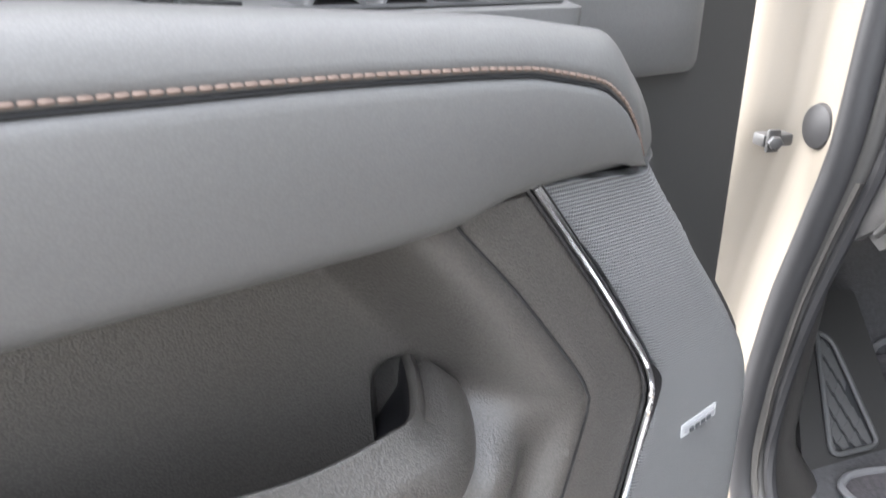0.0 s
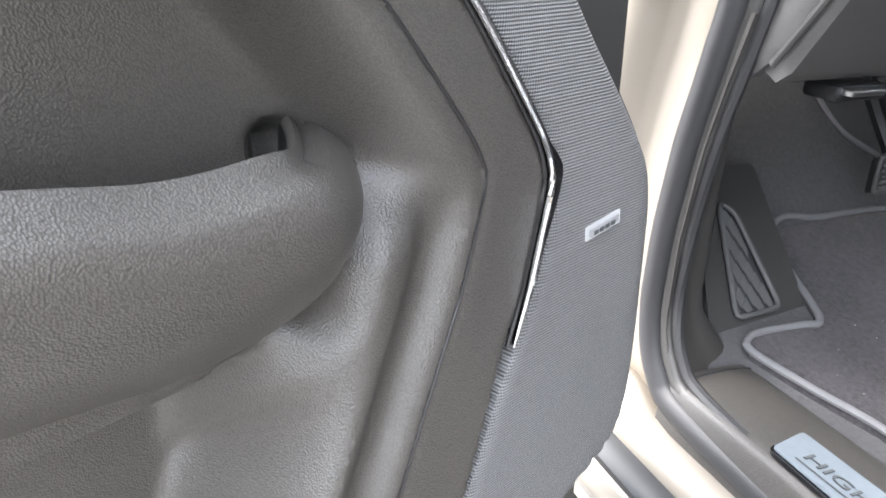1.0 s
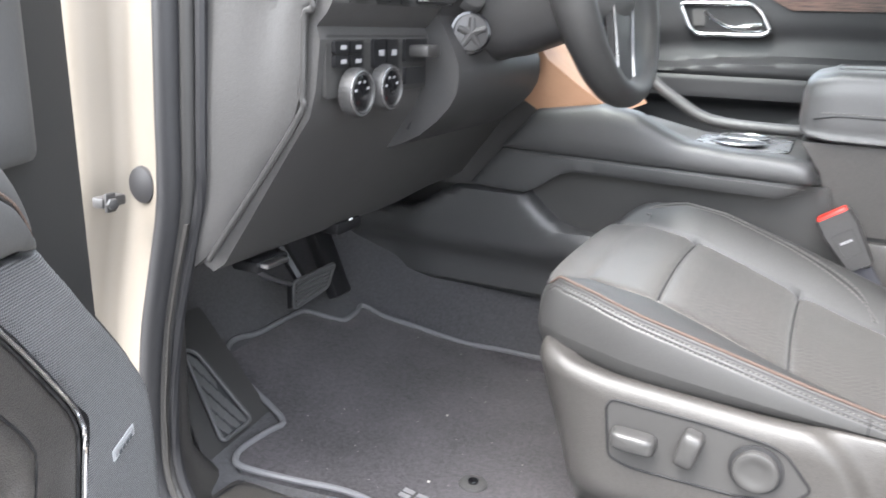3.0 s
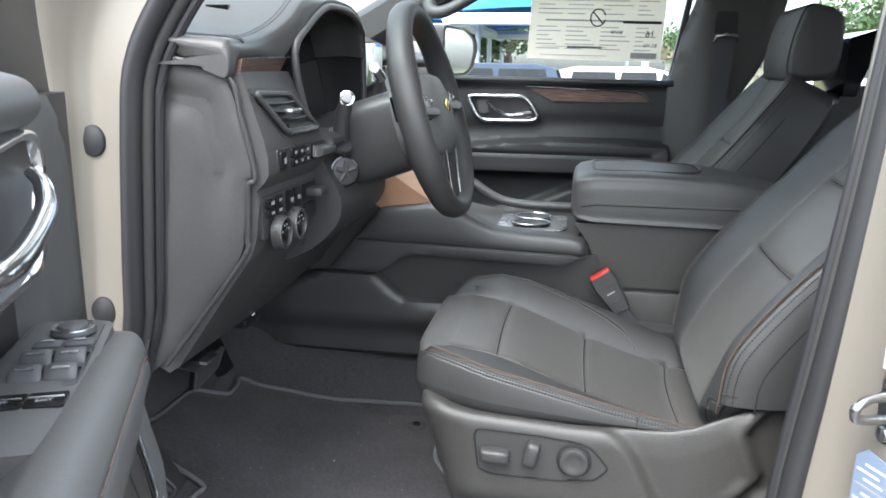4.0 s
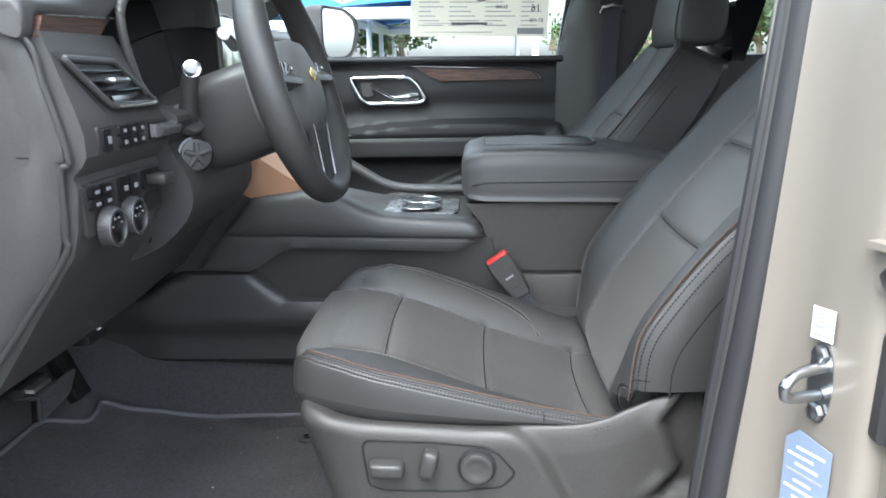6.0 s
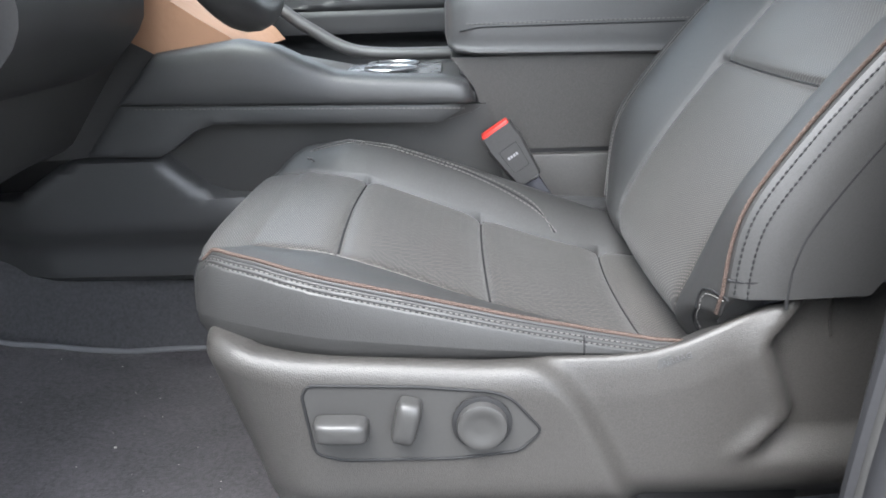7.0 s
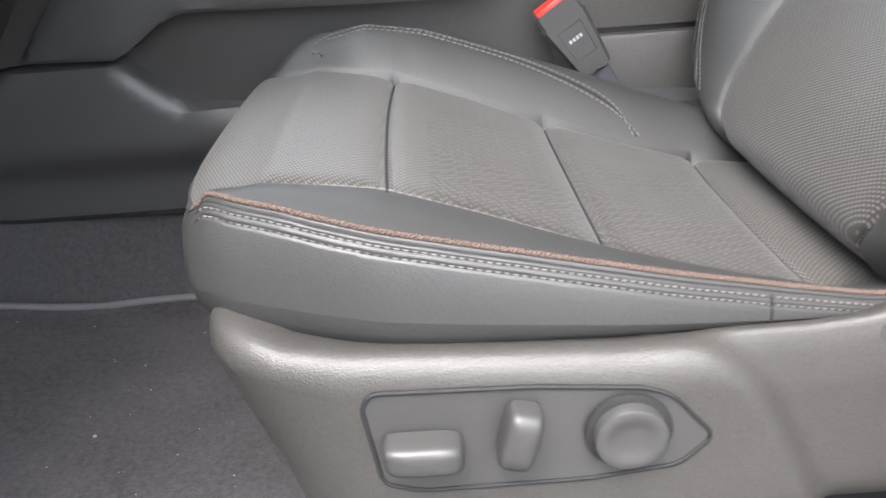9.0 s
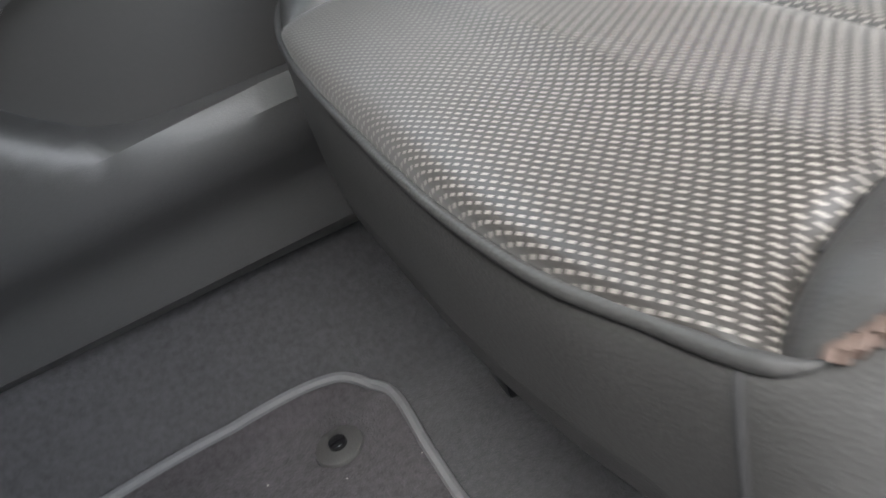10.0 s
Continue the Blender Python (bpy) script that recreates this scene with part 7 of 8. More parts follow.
# seat belt buckle beside the driver's seat
buckle = thing("seat_belt_buckle", (0.05, 0.645, 0.86), "black seat belt buckle with red release button", "seat belt buckle")
bm4 = Matrix.Translation((0.058, 0.640, 0.975)) @ Euler((0, radians(-34), 0)).to_matrix().to_4x4()
body = part("body", loft([[tuple(bm4 @ Vector((q * w, d, z))) for q, d in ((-1, -0.007), (-0.85, -0.011), (0.85, -0.011), (1, -0.007), (1, 0.009), (0.85, 0.012), (-0.85, 0.012), (-1, 0.009))] for z, w in ((-0.050, 0.0165), (-0.047, 0.0185), (-0.015, 0.0225), (0.010, 0.0255), (0.014, 0.0260), (0.016, 0.0245), (0.030, 0.0245), (0.033, 0.0235))]), SHROUD, buckle, "black moulded buckle body", 30)
part("release_button", box((-0.021, -0.0100, 0.028), (0.021, 0.0105, 0.0385), 0.003, bm4), RED, buckle, "red push button")
for k in range(4):
    part("pressed_mark", box((-0.008 + 0.0042 * k, -0.0116, -0.010), (-0.0052 + 0.0042 * k, -0.0108, -0.0062), 0, bm4), GREY_MARK, body)
part("frame_line", tube([tuple(bm4 @ Vector(q)) for q in ((-0.014, -0.0111, 0.006), (0.014, -0.0111, 0.006), (0.012, -0.0111, -0.030), (-0.012, -0.0111, -0.030))], 0.0005, 5, True), PLASTIC_BLACK, body)
part("strap", box((-0.013, -0.004, -0.16), (0.013, 0.004, -0.048), 0.002, bm4), BELT_WEB, buckle)
part("rivet", box((0.002, -0.0085, -0.053), (0.013, -0.004, -0.046), 0.001, bm4), SATIN_METAL, buckle)

# ---- centre console ----
console = thing("center_console", (-0.1, 0.83, 0.62), "black leather-trimmed centre console with cup holders", "center console")
upper = [(-0.476, 1.049), (-0.418, 1.116), (-0.309, 1.131), (-0.257, 1.121), (-0.215, 1.100), (-0.177, 1.084), (-0.12, 1.078), (-0.02, 1.074), (0.004, 1.066), (0.012, 1.050)]
rings = []
for x in sorted(list(np.linspace(-0.474, 0.004, 60)) + [0.008, 0.011, 0.013, 0.014]):
    tuck = bumpstep(-0.004, 0.014, x) ** 2
    zb = 1.0475 - 0.012 * (x + 0.476) / 0.49
    h = max(along(upper, x) - zb, 0.003) * (1 - 0.30 * tuck)
    back = 0.020 * tuck
    prof = [(0.664, zb + 0.0006), (0.6485, zb + 0.0015), (0.6450, zb + 0.0055), (0.6440, zb + 0.35 * h), (0.6455, zb + 0.70 * h), (0.6490, zb + 0.88 * h), (0.6550, zb + 0.965 * h), (0.6640, zb + h), (0.700, zb + h - 0.001), (0.705, zb + 0.2 * h)]
    rings.append([(x, y + back, z) for y, z in prof])
part("upper_side", loft(rings), LEATHER_CONSOLE, console, "soft stitched upper side", 50)
lower = [(-0.535, 0.977), (-0.432, 0.974), (-0.412, 0.984), (-0.375, 1.010), (-0.350, 1.018), (-0.036, 1.012), (-0.004, 1.030), (0.010, 1.046), (-0.476, 1.046)]
part("lower_side", panel(lower, face_y(0.654), 0.014, None, 0.004, 0.05), LEATHER_CONSOLE, console, "soft lower side panel")
stitches([(x, 0.6485, 1.0435 - 0.012 * (x + 0.476) / 0.48) for x in np.linspace(-0.455, 0.0, 60)], STITCH_GREY, console, 0.0062, 0.0044, 0.0007, "stitching")
part("front_side", panel([(-0.72, 0.965), (-0.533, 0.974), (-0.470, 1.050), (-0.420, 1.112), (-0.47, 1.14), (-0.72, 1.14)], face_y(0.667), 0, None, 0.003, 0.03), SHROUD, console)
part("pocket_back", panel([(-0.46, 0.86), (0.065, 0.86), (0.030, 1.03), (-0.46, 1.03)], face_y(0.695), 0, None, 0, 0.02), PLASTIC_SMOOTH, console)
kick = [(-0.86, 0.775), (0.30, 0.765), (0.30, 0.88), (-0.05, 0.905), (-0.305, 0.911), (-0.345, 0.914), (-0.375, 0.924), (-0.400, 0.943), (-0.432, 0.972), (-0.534, 0.975), (-0.585, 0.962), (-0.66, 0.915), (-0.80, 0.90), (-0.88, 0.90)]


def kick_relief(u, w):
    return -0.030 * bumpstep(0.875, 0.825, w) - 0.02 * bumpstep(-0.62, -0.72, u)


part("lower_panel", panel(kick, face_y(0.662), 0.014, kick_relief, 0.015, 0.05), LEATHER_CONSOLE, console, "dark grained lower panel")
part("core", box((-0.85, 0.745, 0.70), (0.55, 0.955, 1.045), 0.01), PLASTIC_BLACK, console)
# deck between the rails, ramp and far rail
rings = []
for x, z in ((-0.46, 1.07), (-0.30, 1.085), (-0.24, 1.072), (-0.19, 1.062), (-0.02, 1.062), (-0.006, 1.06)):
    rings.append([(x, 0.672, z - 0.03), (x, 0.676, z), (x, 0.70, z), (x, 0.96, z), (x, 0.995, z), (x, 1.0, z - 0.03)])
part("deck", loft(rings), PLASTIC_SMOOTH, console)
rail = spline([(-0.42, 0.985, 1.14), (-0.33, 0.985, 1.165), (-0.27, 0.985, 1.13), (-0.18, 0.985, 1.085), (-0.02, 0.985, 1.078)], 30)
part("far_rail", tube(rail, 0.011, 10), LEATHER_CONSOLE, console)
tray = part("cup_tray", panel(rounded([(-0.185, 0.765), (-0.035, 0.765), (-0.035, 0.925), (-0.185, 0.925)], 0.015), face_z(1.070), 0, None, 0.003, 0.01), SATIN_METAL, console, "satin silver cup holder surround")
for y in (0.805, 0.882):
    # almost flat black disc; its colour stands in for the well's shaded depth
    shade_disc = loft([[(-0.112 + r * math.cos(a), y + r * 0.92 * math.sin(a), z) for a in np.linspace(0, 2 * math.pi, 32, endpoint=False)] for r, z in ((0.040, 1.0725), (0.036, 1.0715), (0.002, 1.0712))], caps=False)
    part("cup_shade_disc", shade_disc, PLASTIC_BLACK, tray)
    part("cup_rim", tube([(-0.112 + 0.041 * math.cos(a), y + 0.038 * math.sin(a), 1.0725) for a in np.linspace(0, 2 * math.pi, 32, endpoint=False)], 0.0017, 8, True), SATIN_METAL, tray)
# armrest box behind
box_t = thing("armrest_box", (0.2, 0.84, 1.0), "black leather armrest bin with stitched lid", "armrest")
rings = []
for x, w, z0, z1 in ((-0.026, 0.120, 1.125, 1.165), (-0.022, 0.138, 1.108, 1.180), (-0.010, 0.147, 1.100, 1.190), (0.02, 0.150, 1.096, 1.197), (0.12, 0.150, 1.094, 1.199), (0.26, 0.150, 1.092, 1.193), (0.34, 0.148, 1.09, 1.180), (0.42, 0.14, 1.09, 1.16)):
    mid = (z0 + z1) / 2
    prof = [(-w + 0.01, z0), (-w, z0 + 0.014), (-w, mid), (-w + 0.004, z1 - 0.018), (-w + 0.022, z1), (0, z1 + 0.002), (w - 0.022, z1), (w - 0.004, z1 - 0.018), (w, mid), (w, z0 + 0.014), (w - 0.01, z0), (0, z0)]
    rings.append([(x, 0.845 + a, z) for a, z in spline(prof, 48, True)])
lid = part("lid", loft(rings), LEATHER_CONSOLE, box_t, "padded black leather lid", 60)
part("recess", panel(rounded([(0.022, 0.755), (0.215, 0.755), (0.235, 0.80), (0.235, 0.925), (0.022, 0.925)], 0.02), face_z(1.1985), 0, None, 0.001, 0.004), PLASTIC_BLACK, lid, "dark recess in the lid")
part("recess_rim", tube([(x, y, 1.199) for x, y in rounded([(0.018, 0.750), (0.218, 0.750), (0.240, 0.80), (0.240, 0.930), (0.018, 0.930)], 0.022)], 0.0028, 8, True), LEATHER, lid)
part("seam", tube([(x, 0.6945, 1.1345 + 0.006 * bumpstep(0.03, -0.02, x) * -1) for x in np.linspace(-0.006, 0.40, 50)], 0.0012, 6), SEAM_BLACK, lid)
stitches([(x, 0.6938, 1.139) for x in np.linspace(0.0, 0.36, 40)], STITCH_GREY, lid, 0.0065, 0.0047, 0.0008, "stitching")
rings = []
for z, x0 in ((1.094, -0.018), (1.075, -0.004), (1.05, 0.014), (1.0, 0.030), (0.962, 0.040)):
    rings.append([(x0, 0.705, z), (x0, 0.99, z), (0.46, 0.99, z), (0.46, 0.705, z)])
part("bin", loft(rings), PLASTIC, box_t, "", 20)
part("gap", box((0.03, 0.708, 0.954), (0.46, 0.985, 0.963)), PLASTIC_BLACK, box_t)
part("lower_bin", box((0.028, 0.700, 0.78), (0.46, 0.99, 0.955), 0.006), PLASTIC, box_t)
brace = [(-0.06, 1.000), (0.010, 1.020), (0.028, 1.03), (0.05, 0.90), (0.02, 0.87), (-0.10, 0.88)]
part("front_brace", panel(brace, face_y(0.690), 0, None, 0.004, 0.02), PLASTIC_SMOOTH, box_t)

# ---- passenger side (structure and fittings) ----
pdoor = thing("passenger_door", (-0.05, 1.68, 0.66), "closed dark passenger door panel with wood strip and chrome handle", "car door")
PD = [(-0.60, 0.70), (0.262, 0.70), (0.262, 1.368), (-0.60, 1.378)]


LEDGE = [(-0.60, 1.150), (-0.41, 1.160), (-0.25, 1.178), (-0.07, 1.187), (0.10, 1.185), (0.27, 1.178)]


def pd_relief(u, w):
    top = along(LEDGE, u)
    h = 0.040 * bumpstep(top + 0.008, top - 0.014, w) * bumpstep(1.064, 1.082, w)
    h -= 0.006 * math.exp(-((w - 1.137) / 0.004) ** 2)
    h += 0.014 * bumpstep(1.345, 1.362, w)
    h -= 0.022 * bumpstep(1.08, 1.05, w)
    h -= 0.010 * math.exp(-((w - top - 0.045) / 0.030) ** 2)
    h += 0.030 * bumpstep(0.0, 0.03, 0.955 + 0.42 * max(u + 0.24, 0) - w)
    return h


part("inner_panel", panel(PD, face_y(1.665), 0.008, pd_relief, 0.006, 0.05), PANEL_BLACK, pdoor, "soft dark inner panel")
part("belt_rail", tube([(-0.60, 1.650, 1.374), (0.262, 1.650, 1.366)], 0.010, 10), RUBBER, pdoor)
wood = [(-0.190, 1.350), (0.10, 1.338), (0.165, 1.332), (0.190, 1.318), (0.200, 1.307), (0.10, 1.306), (-0.105, 1.305), (-0.135, 1.318)]
part("wood_strip", panel(wood, face_y(1.656), 0, None, 0.002, 0.02), WOOD, pdoor, "dark wood trim strip")
part("bright_strip", tube(spline([(-0.195, 1.653, 1.3515), (-0.05, 1.653, 1.346), (0.10, 1.653, 1.3405), (0.160, 1.653, 1.335), (0.198, 1.653, 1.309)], 30), 0.0028, 8), CHROME, pdoor)
bez = rounded([(-0.384, 1.318), (-0.205, 1.320), (-0.180, 1.300), (-0.152, 1.252), (-0.170, 1.242), (-0.330, 1.240), (-0.352, 1.255)], 0.014)
pb = part("handle_bezel", tube([(u, 1.650, w) for u, w in bez], 0.0068, 10, True), CHROME, pdoor, "chrome handle surround")
part("bowl", panel(bez, face_y(1.656), 0, lambda u, w: -0.004, 0.002, 0.01), PLASTIC_BLACK, pdoor)
part("lever", tube(spline([(-0.318, 1.645, 1.298), (-0.285, 1.642, 1.275), (-0.245, 1.640, 1.259), (-0.205, 1.642, 1.260), (-0.176, 1.648, 1.262)], 20), [0.006 + 0.008 * bumpstep(8, 15, k) for k in range(20)], 10, flat=0.8), CHROME, pb, "chrome pull lever")
part("lock_button", panel(rounded([(-0.345, 1.262), (-0.315, 1.262), (-0.315, 1.305), (-0.352, 1.305)], 0.006), face_y(1.652), 0, None, 0.002, 0.004), PLASTIC_SMOOTH, pb)
win = [(-0.62, 1.374), (0.250, 1.366), (0.315, 1.74), (-0.20, 1.76)]
pane = part("pane", panel(win, face_y(1.715), 0, None, 0, 0.004), GLASS, pdoor)
pane.visible_shadow = False
part("window_frame", panel([(0.244, 1.36), (0.262, 1.36), (0.335, 1.82), (-0.12, 1.85), (-0.16, 1.82), (0.312, 1.775)], face_y(1.672), 0, None, 0.003, 0.04), RUBBER, pdoor)
part("outer_skin", box((-0.60, 1.73, 0.55), (0.27, 1.80, 1.355), 0.02), PAINT, pdoor)
# A pillar trim with grab handle
rings = []
for k, (x, y, z) in enumerate(spline([(-1.02, 1.56, 1.36), (-0.74, 1.585, 1.50), (-0.46, 1.61, 1.665), (-0.15, 1.62, 1.84)], 24)):
    rings.append([(x - 0.045 + 0.02, y - 0.02, z + 0.05), (x - 0.01, y - 0.045, z + 0.035), (x + 0.035, y - 0.035, z - 0.02), (x + 0.055, y + 0.02, z - 0.055), (x + 0.04, y + 0.06, z - 0.05), (x - 0.05, y + 0.06, z + 0.06)])
structure(part("trim_pillar", loft(rings), PLASTIC_SMOOTH), "dark plastic windscreen pillar trim", "pillar trim")
grab = thing("grab_handle", (-0.40, 1.53, 1.62), "dark plastic grab handle on the windscreen pillar", "grab handle")
part("grip", tube(spline([(-0.50, 1.575, 1.615), (-0.485, 1.535, 1.575), (-0.44, 1.52, 1.572), (-0.36, 1.52, 1.612), (-0.27, 1.525, 1.672), (-0.23, 1.545, 1.715), (-0.235, 1.575, 1.745)], 40), [0.024 - 0.006 * math.sin(k / 39 * math.pi) for k in range(40)], 12), PLASTIC_SMOOTH, grab)
part("base", tube(spline([(-0.54, 1.585, 1.60), (-0.46, 1.575, 1.64), (-0.34, 1.57, 1.70), (-0.22, 1.575, 1.775)], 24), 0.034, 10), PLASTIC_SMOOTH, grab)
# B pillar trim with seat belt
pill = [(0.240, 0.72), (0.245, 1.36), (0.276, 1.506), (0.306, 1.595), (0.341, 1.70), (0.385, 1.84), (0.60, 1.84), (0.582, 1.68), (0.571, 1.619), (0.548, 1.50), (0.50, 1.40), (0.456, 1.33), (0.45, 1.10), (0.50, 0.72)]
structure(part("trim_pillar", panel(pill, face_y(1.640), 0.03, lambda u, w: 0.012 * bumpstep(0.28, 0.34, u), 0.014, 0.06), PLASTIC_SMOOTH), "dark plastic centre pillar trim on the passenger side", "pillar trim")
belt = thing("seat_belt", (0.40, 1.61, 1.0), "grey-blue seat belt webbing hanging from its pillar guide", "seat belt")
part("webbing", strip([(0.402, 1.612, 1.512), (0.394, 1.602, 1.40), (0.386, 1.598, 1.265), (0.372, 1.60, 1.0), (0.36, 1.61, 0.75)], 0.025, 0.0012, (1, 0, 0.1)), BELT_WEB, belt)
part("guide", tube([(0.368, 1.612, 1.492), (0.370, 1.604, 1.508), (0.398, 1.598, 1.512), (0.430, 1.604, 1.508), (0.434, 1.612, 1.494)], 0.0048, 8), SATIN_METAL, belt)
part("guide_cover", panel(rounded([(0.364, 1.515), (0.432, 1.515), (0.430, 1.58), (0.368, 1.58)], 0.01), face_y(1.618), 0, None, 0.004, 0.02), PLASTIC_BLACK, belt)
# box added to block the daylight gap between door and pillar
structure(part("trim_gap_fill", box((0.235, 1.674, 0.70), (0.31, 1.70, 1.372), 0.004), RUBBER), "black filler box closing the gap between door and centre pillar", "weatherstrip")
# far rear side: window with frame, low wall
structure(part("wall_far_rear", box((0.58, 1.66, 0.60), (2.6, 1.72, 1.37), 0.01), PLASTIC_DASH), "dark inner panel of the far rear door", "cabin wall")
rearpane = part("window_2", panel([(0.56, 1.36), (1.50, 1.37), (1.40, 1.78), (0.62, 1.78)], face_y(1.70), 0, None, 0, 0.004), GLASS)
rearpane.visible_shadow = False
structure(rearpane, "clear far rear side window", "window")
structure(part("wall_quarter", panel([(1.42, 1.36), (2.6, 1.36), (2.6, 1.86), (1.36, 1.86)], face_y(1.67), 0, None, 0.002, 0.05), PLASTIC_SMOOTH), "dark rear quarter trim", "cabin wall")
# outer mirror
mirror = thing("door_mirror", (-0.47, 1.90, 1.40), "passenger door mirror with bright glass and dark shell", "mirror")
ALONG = Vector((0.57, 0.82, 0))
NORM = Vector((0.82, -0.57, 0))


def on_mirror(u, w, h):
    """u outwards across the mirror, w height, h towards the eye."""
    return Vector((-0.464, 1.95, 0)) + ALONG * u + NORM * h + Vector((0, 0, w))


prof = rounded([(-0.088, 1.555), (0.030, 1.548), (0.088, 1.515), (0.098, 1.470), (0.075, 1.400), (0.040, 1.376), (-0.070, 1.372), (-0.090, 1.42)], 0.02)
shell_rings = []
for h, k in ((0.004, 0.93), (0.008, 0.97), (0.0, 1.0), (-0.05, 1.02), (-0.11, 0.90), (-0.14, 0.6)):
    shell_rings.append([on_mirror(u * k, 1.465 + (w - 1.465) * k, h) for u, w in prof])
part("shell", loft(shell_rings), PLASTIC_SMOOTH, mirror)
part("mirror_glass", panel([(-0.006 + u * 0.80, 1.465 + (w - 1.465) * 0.86) for u, w in prof], lambda u, w, h: on_mirror(u, w, 0.0075 + h), 0, None, 0, 0.003), MIRROR, mirror, "mirror glass")
part("arm", tube([(-0.56, 1.76, 1.40), (-0.57, 1.86, 1.41), on_mirror(-0.05, 1.41, -0.06)], [0.045, 0.04, 0.035], 12), PLASTIC_SMOOTH, mirror)
# price sheet on the window
sheet = thing("window_sticker", (0.01, 1.70, 1.45), "cream printed price sheet on the passenger window", "price sticker")
part("paper", panel([(-0.200, 1.440), (0.220, 1.432), (0.234, 1.695), (-0.186, 1.700)], face_y(1.708), 0, None, 0, 0.0015), PAPER, sheet)


def on_sheet(u, w, h):
    """u 0 to 1 from left to right as seen from inside, w 0 to 1 upwards."""
    return (-0.200 + 0.42 * u + 0.014 * w, 1.7055 - h, 1.440 - 0.008 * u + 0.26 * w)


def sheet_bar(u0, u1, w0, w1, mat=GREY_MARK):
    part("print_bar", panel([(u0, w0), (u1, w0), (u1, w1), (u0, w1)], on_sheet, 0, None, 0, 0.0004), mat, sheet)


for k in range(17):
    w = 0.955 - 0.052 * k
    for c, (a, b) in enumerate(((0.06, 0.24), (0.28, 0.50), (0.54, 0.76), (0.80, 0.95))):
        if 0.42 < w < 0.50 or (c == 0 and k in (3, 4, 5)) or (0.40 < w < 0.62 and c in (1, 2) and k % 2):
            continue
        sheet_bar(a, b - 0.03 * ((k * 7 + c * 3) % 4), w, w + 0.010)
sheet_bar(0.12, 0.97, 0.455, 0.475, GREY_MARK)
sheet_bar(0.70, 0.98, 0.440, 0.470, BLACK_MARK)
sheet_bar(0.30, 0.56, 0.135, 0.160, BLACK_MARK)
sheet_bar(0.78, 0.97, 0.03, 0.10, GREY_MARK)
sheet_bar(0.86, 0.98, 0.885, 0.90, BLACK_MARK)
for w0 in (0.05, 0.60):
    part("print_frame", tube([on_sheet(a, b, 0.0006) for a, b in ((0.10, w0), (0.60, w0), (0.60, w0 + 0.10), (0.10, w0 + 0.10))], 0.0008, 4, True), GREY_MARK, sheet)
part("print_ring", tube([on_sheet(0.51 + 0.055 * math.cos(a), 0.50 + 0.10 * math.sin(a), 0.0008) for a in np.linspace(0.3, 2 * math.pi - 0.2, 30)], 0.0020, 6), BLACK_MARK, sheet)
part("print_slash", tube([on_sheet(0.47, 0.57, 0.0008), on_sheet(0.55, 0.43, 0.0008)], 0.0020, 6), BLACK_MARK, sheet)
for body, u, w, size in (("16", 0.905, 0.32, 0.030), ("$2,000", 0.66, 0.335, 0.0135), ("$3,400", 0.915, 0.185, 0.0150)):
    tm = text_mesh(body, size, 0.0002)
    bmesh.ops.transform(tm, matrix=Matrix.Translation(on_sheet(u, w, 0.0008)) @ Matrix(((-1, 0, 0, 0), (0, 0, 1, 0), (0, 1, 0, 0), (0, 0, 0, 1))), verts=tm.verts[:])
    part("figure", tm, BLACK_MARK, sheet)
# second row seat, seen past the passenger seat
row2 = thing("rear_seat", (1.15, 1.2, 0.65), "dark leather second row seat behind the front seats", "car seat")
part("cushion", box((0.85, 0.98, 0.86), (1.35, 1.50, 1.00), 0.05, None, 4), LEATHER, row2)
part("backrest", box((-0.07, 0.98, 0.0), (0.07, 1.50, 0.62), 0.05, Matrix.Translation((1.33, 0, 0.95)) @ Euler((0, radians(20), 0)).to_matrix().to_4x4(), 4), LEATHER, row2)
part("headrest", box((-0.05, 1.12, 0.0), (0.05, 1.36, 0.20), 0.04, Matrix.Translation((1.55, 0, 1.57)) @ Euler((0, radians(22), 0)).to_matrix().to_4x4(), 4), LEATHER, row2)
# windscreen
ws = part("window_1", loft([[(-1.02, 0.06, 1.44), (-1.02, 1.60, 1.44), (-0.20, 1.58, 1.86), (-0.20, 0.10, 1.86)], [(-1.026, 0.06, 1.445), (-1.026, 1.60, 1.445), (-0.206, 1.58, 1.865), (-0.206, 0.10, 1.865)]]), GLASS)
ws.visible_shadow = False
structure(ws, "clear windscreen above the dashboard", "windscreen")

# ---- outside: car park, cars, shade canopy, trees ----
# asphalt, in a grey chosen to send little light up under the car
ground = part("ground", panel([(-400, -400), (400, -400), (400, 400), (-400, 400)], face_z(GROUND), 0, None, 0, 0.05), PAVING)
tagged(ground, "grey asphalt car park paving", "ground", kind="structure")
lawn = part("ground_lawn", panel([(-300, 30), (300, 30), (300, 300), (-300, 300)], face_z(GROUND + 0.05), 0, None, 0, 0.08), GRASS)
tagged(lawn, "dry yellow-green grass beyond the car park", "lawn", kind="structure")


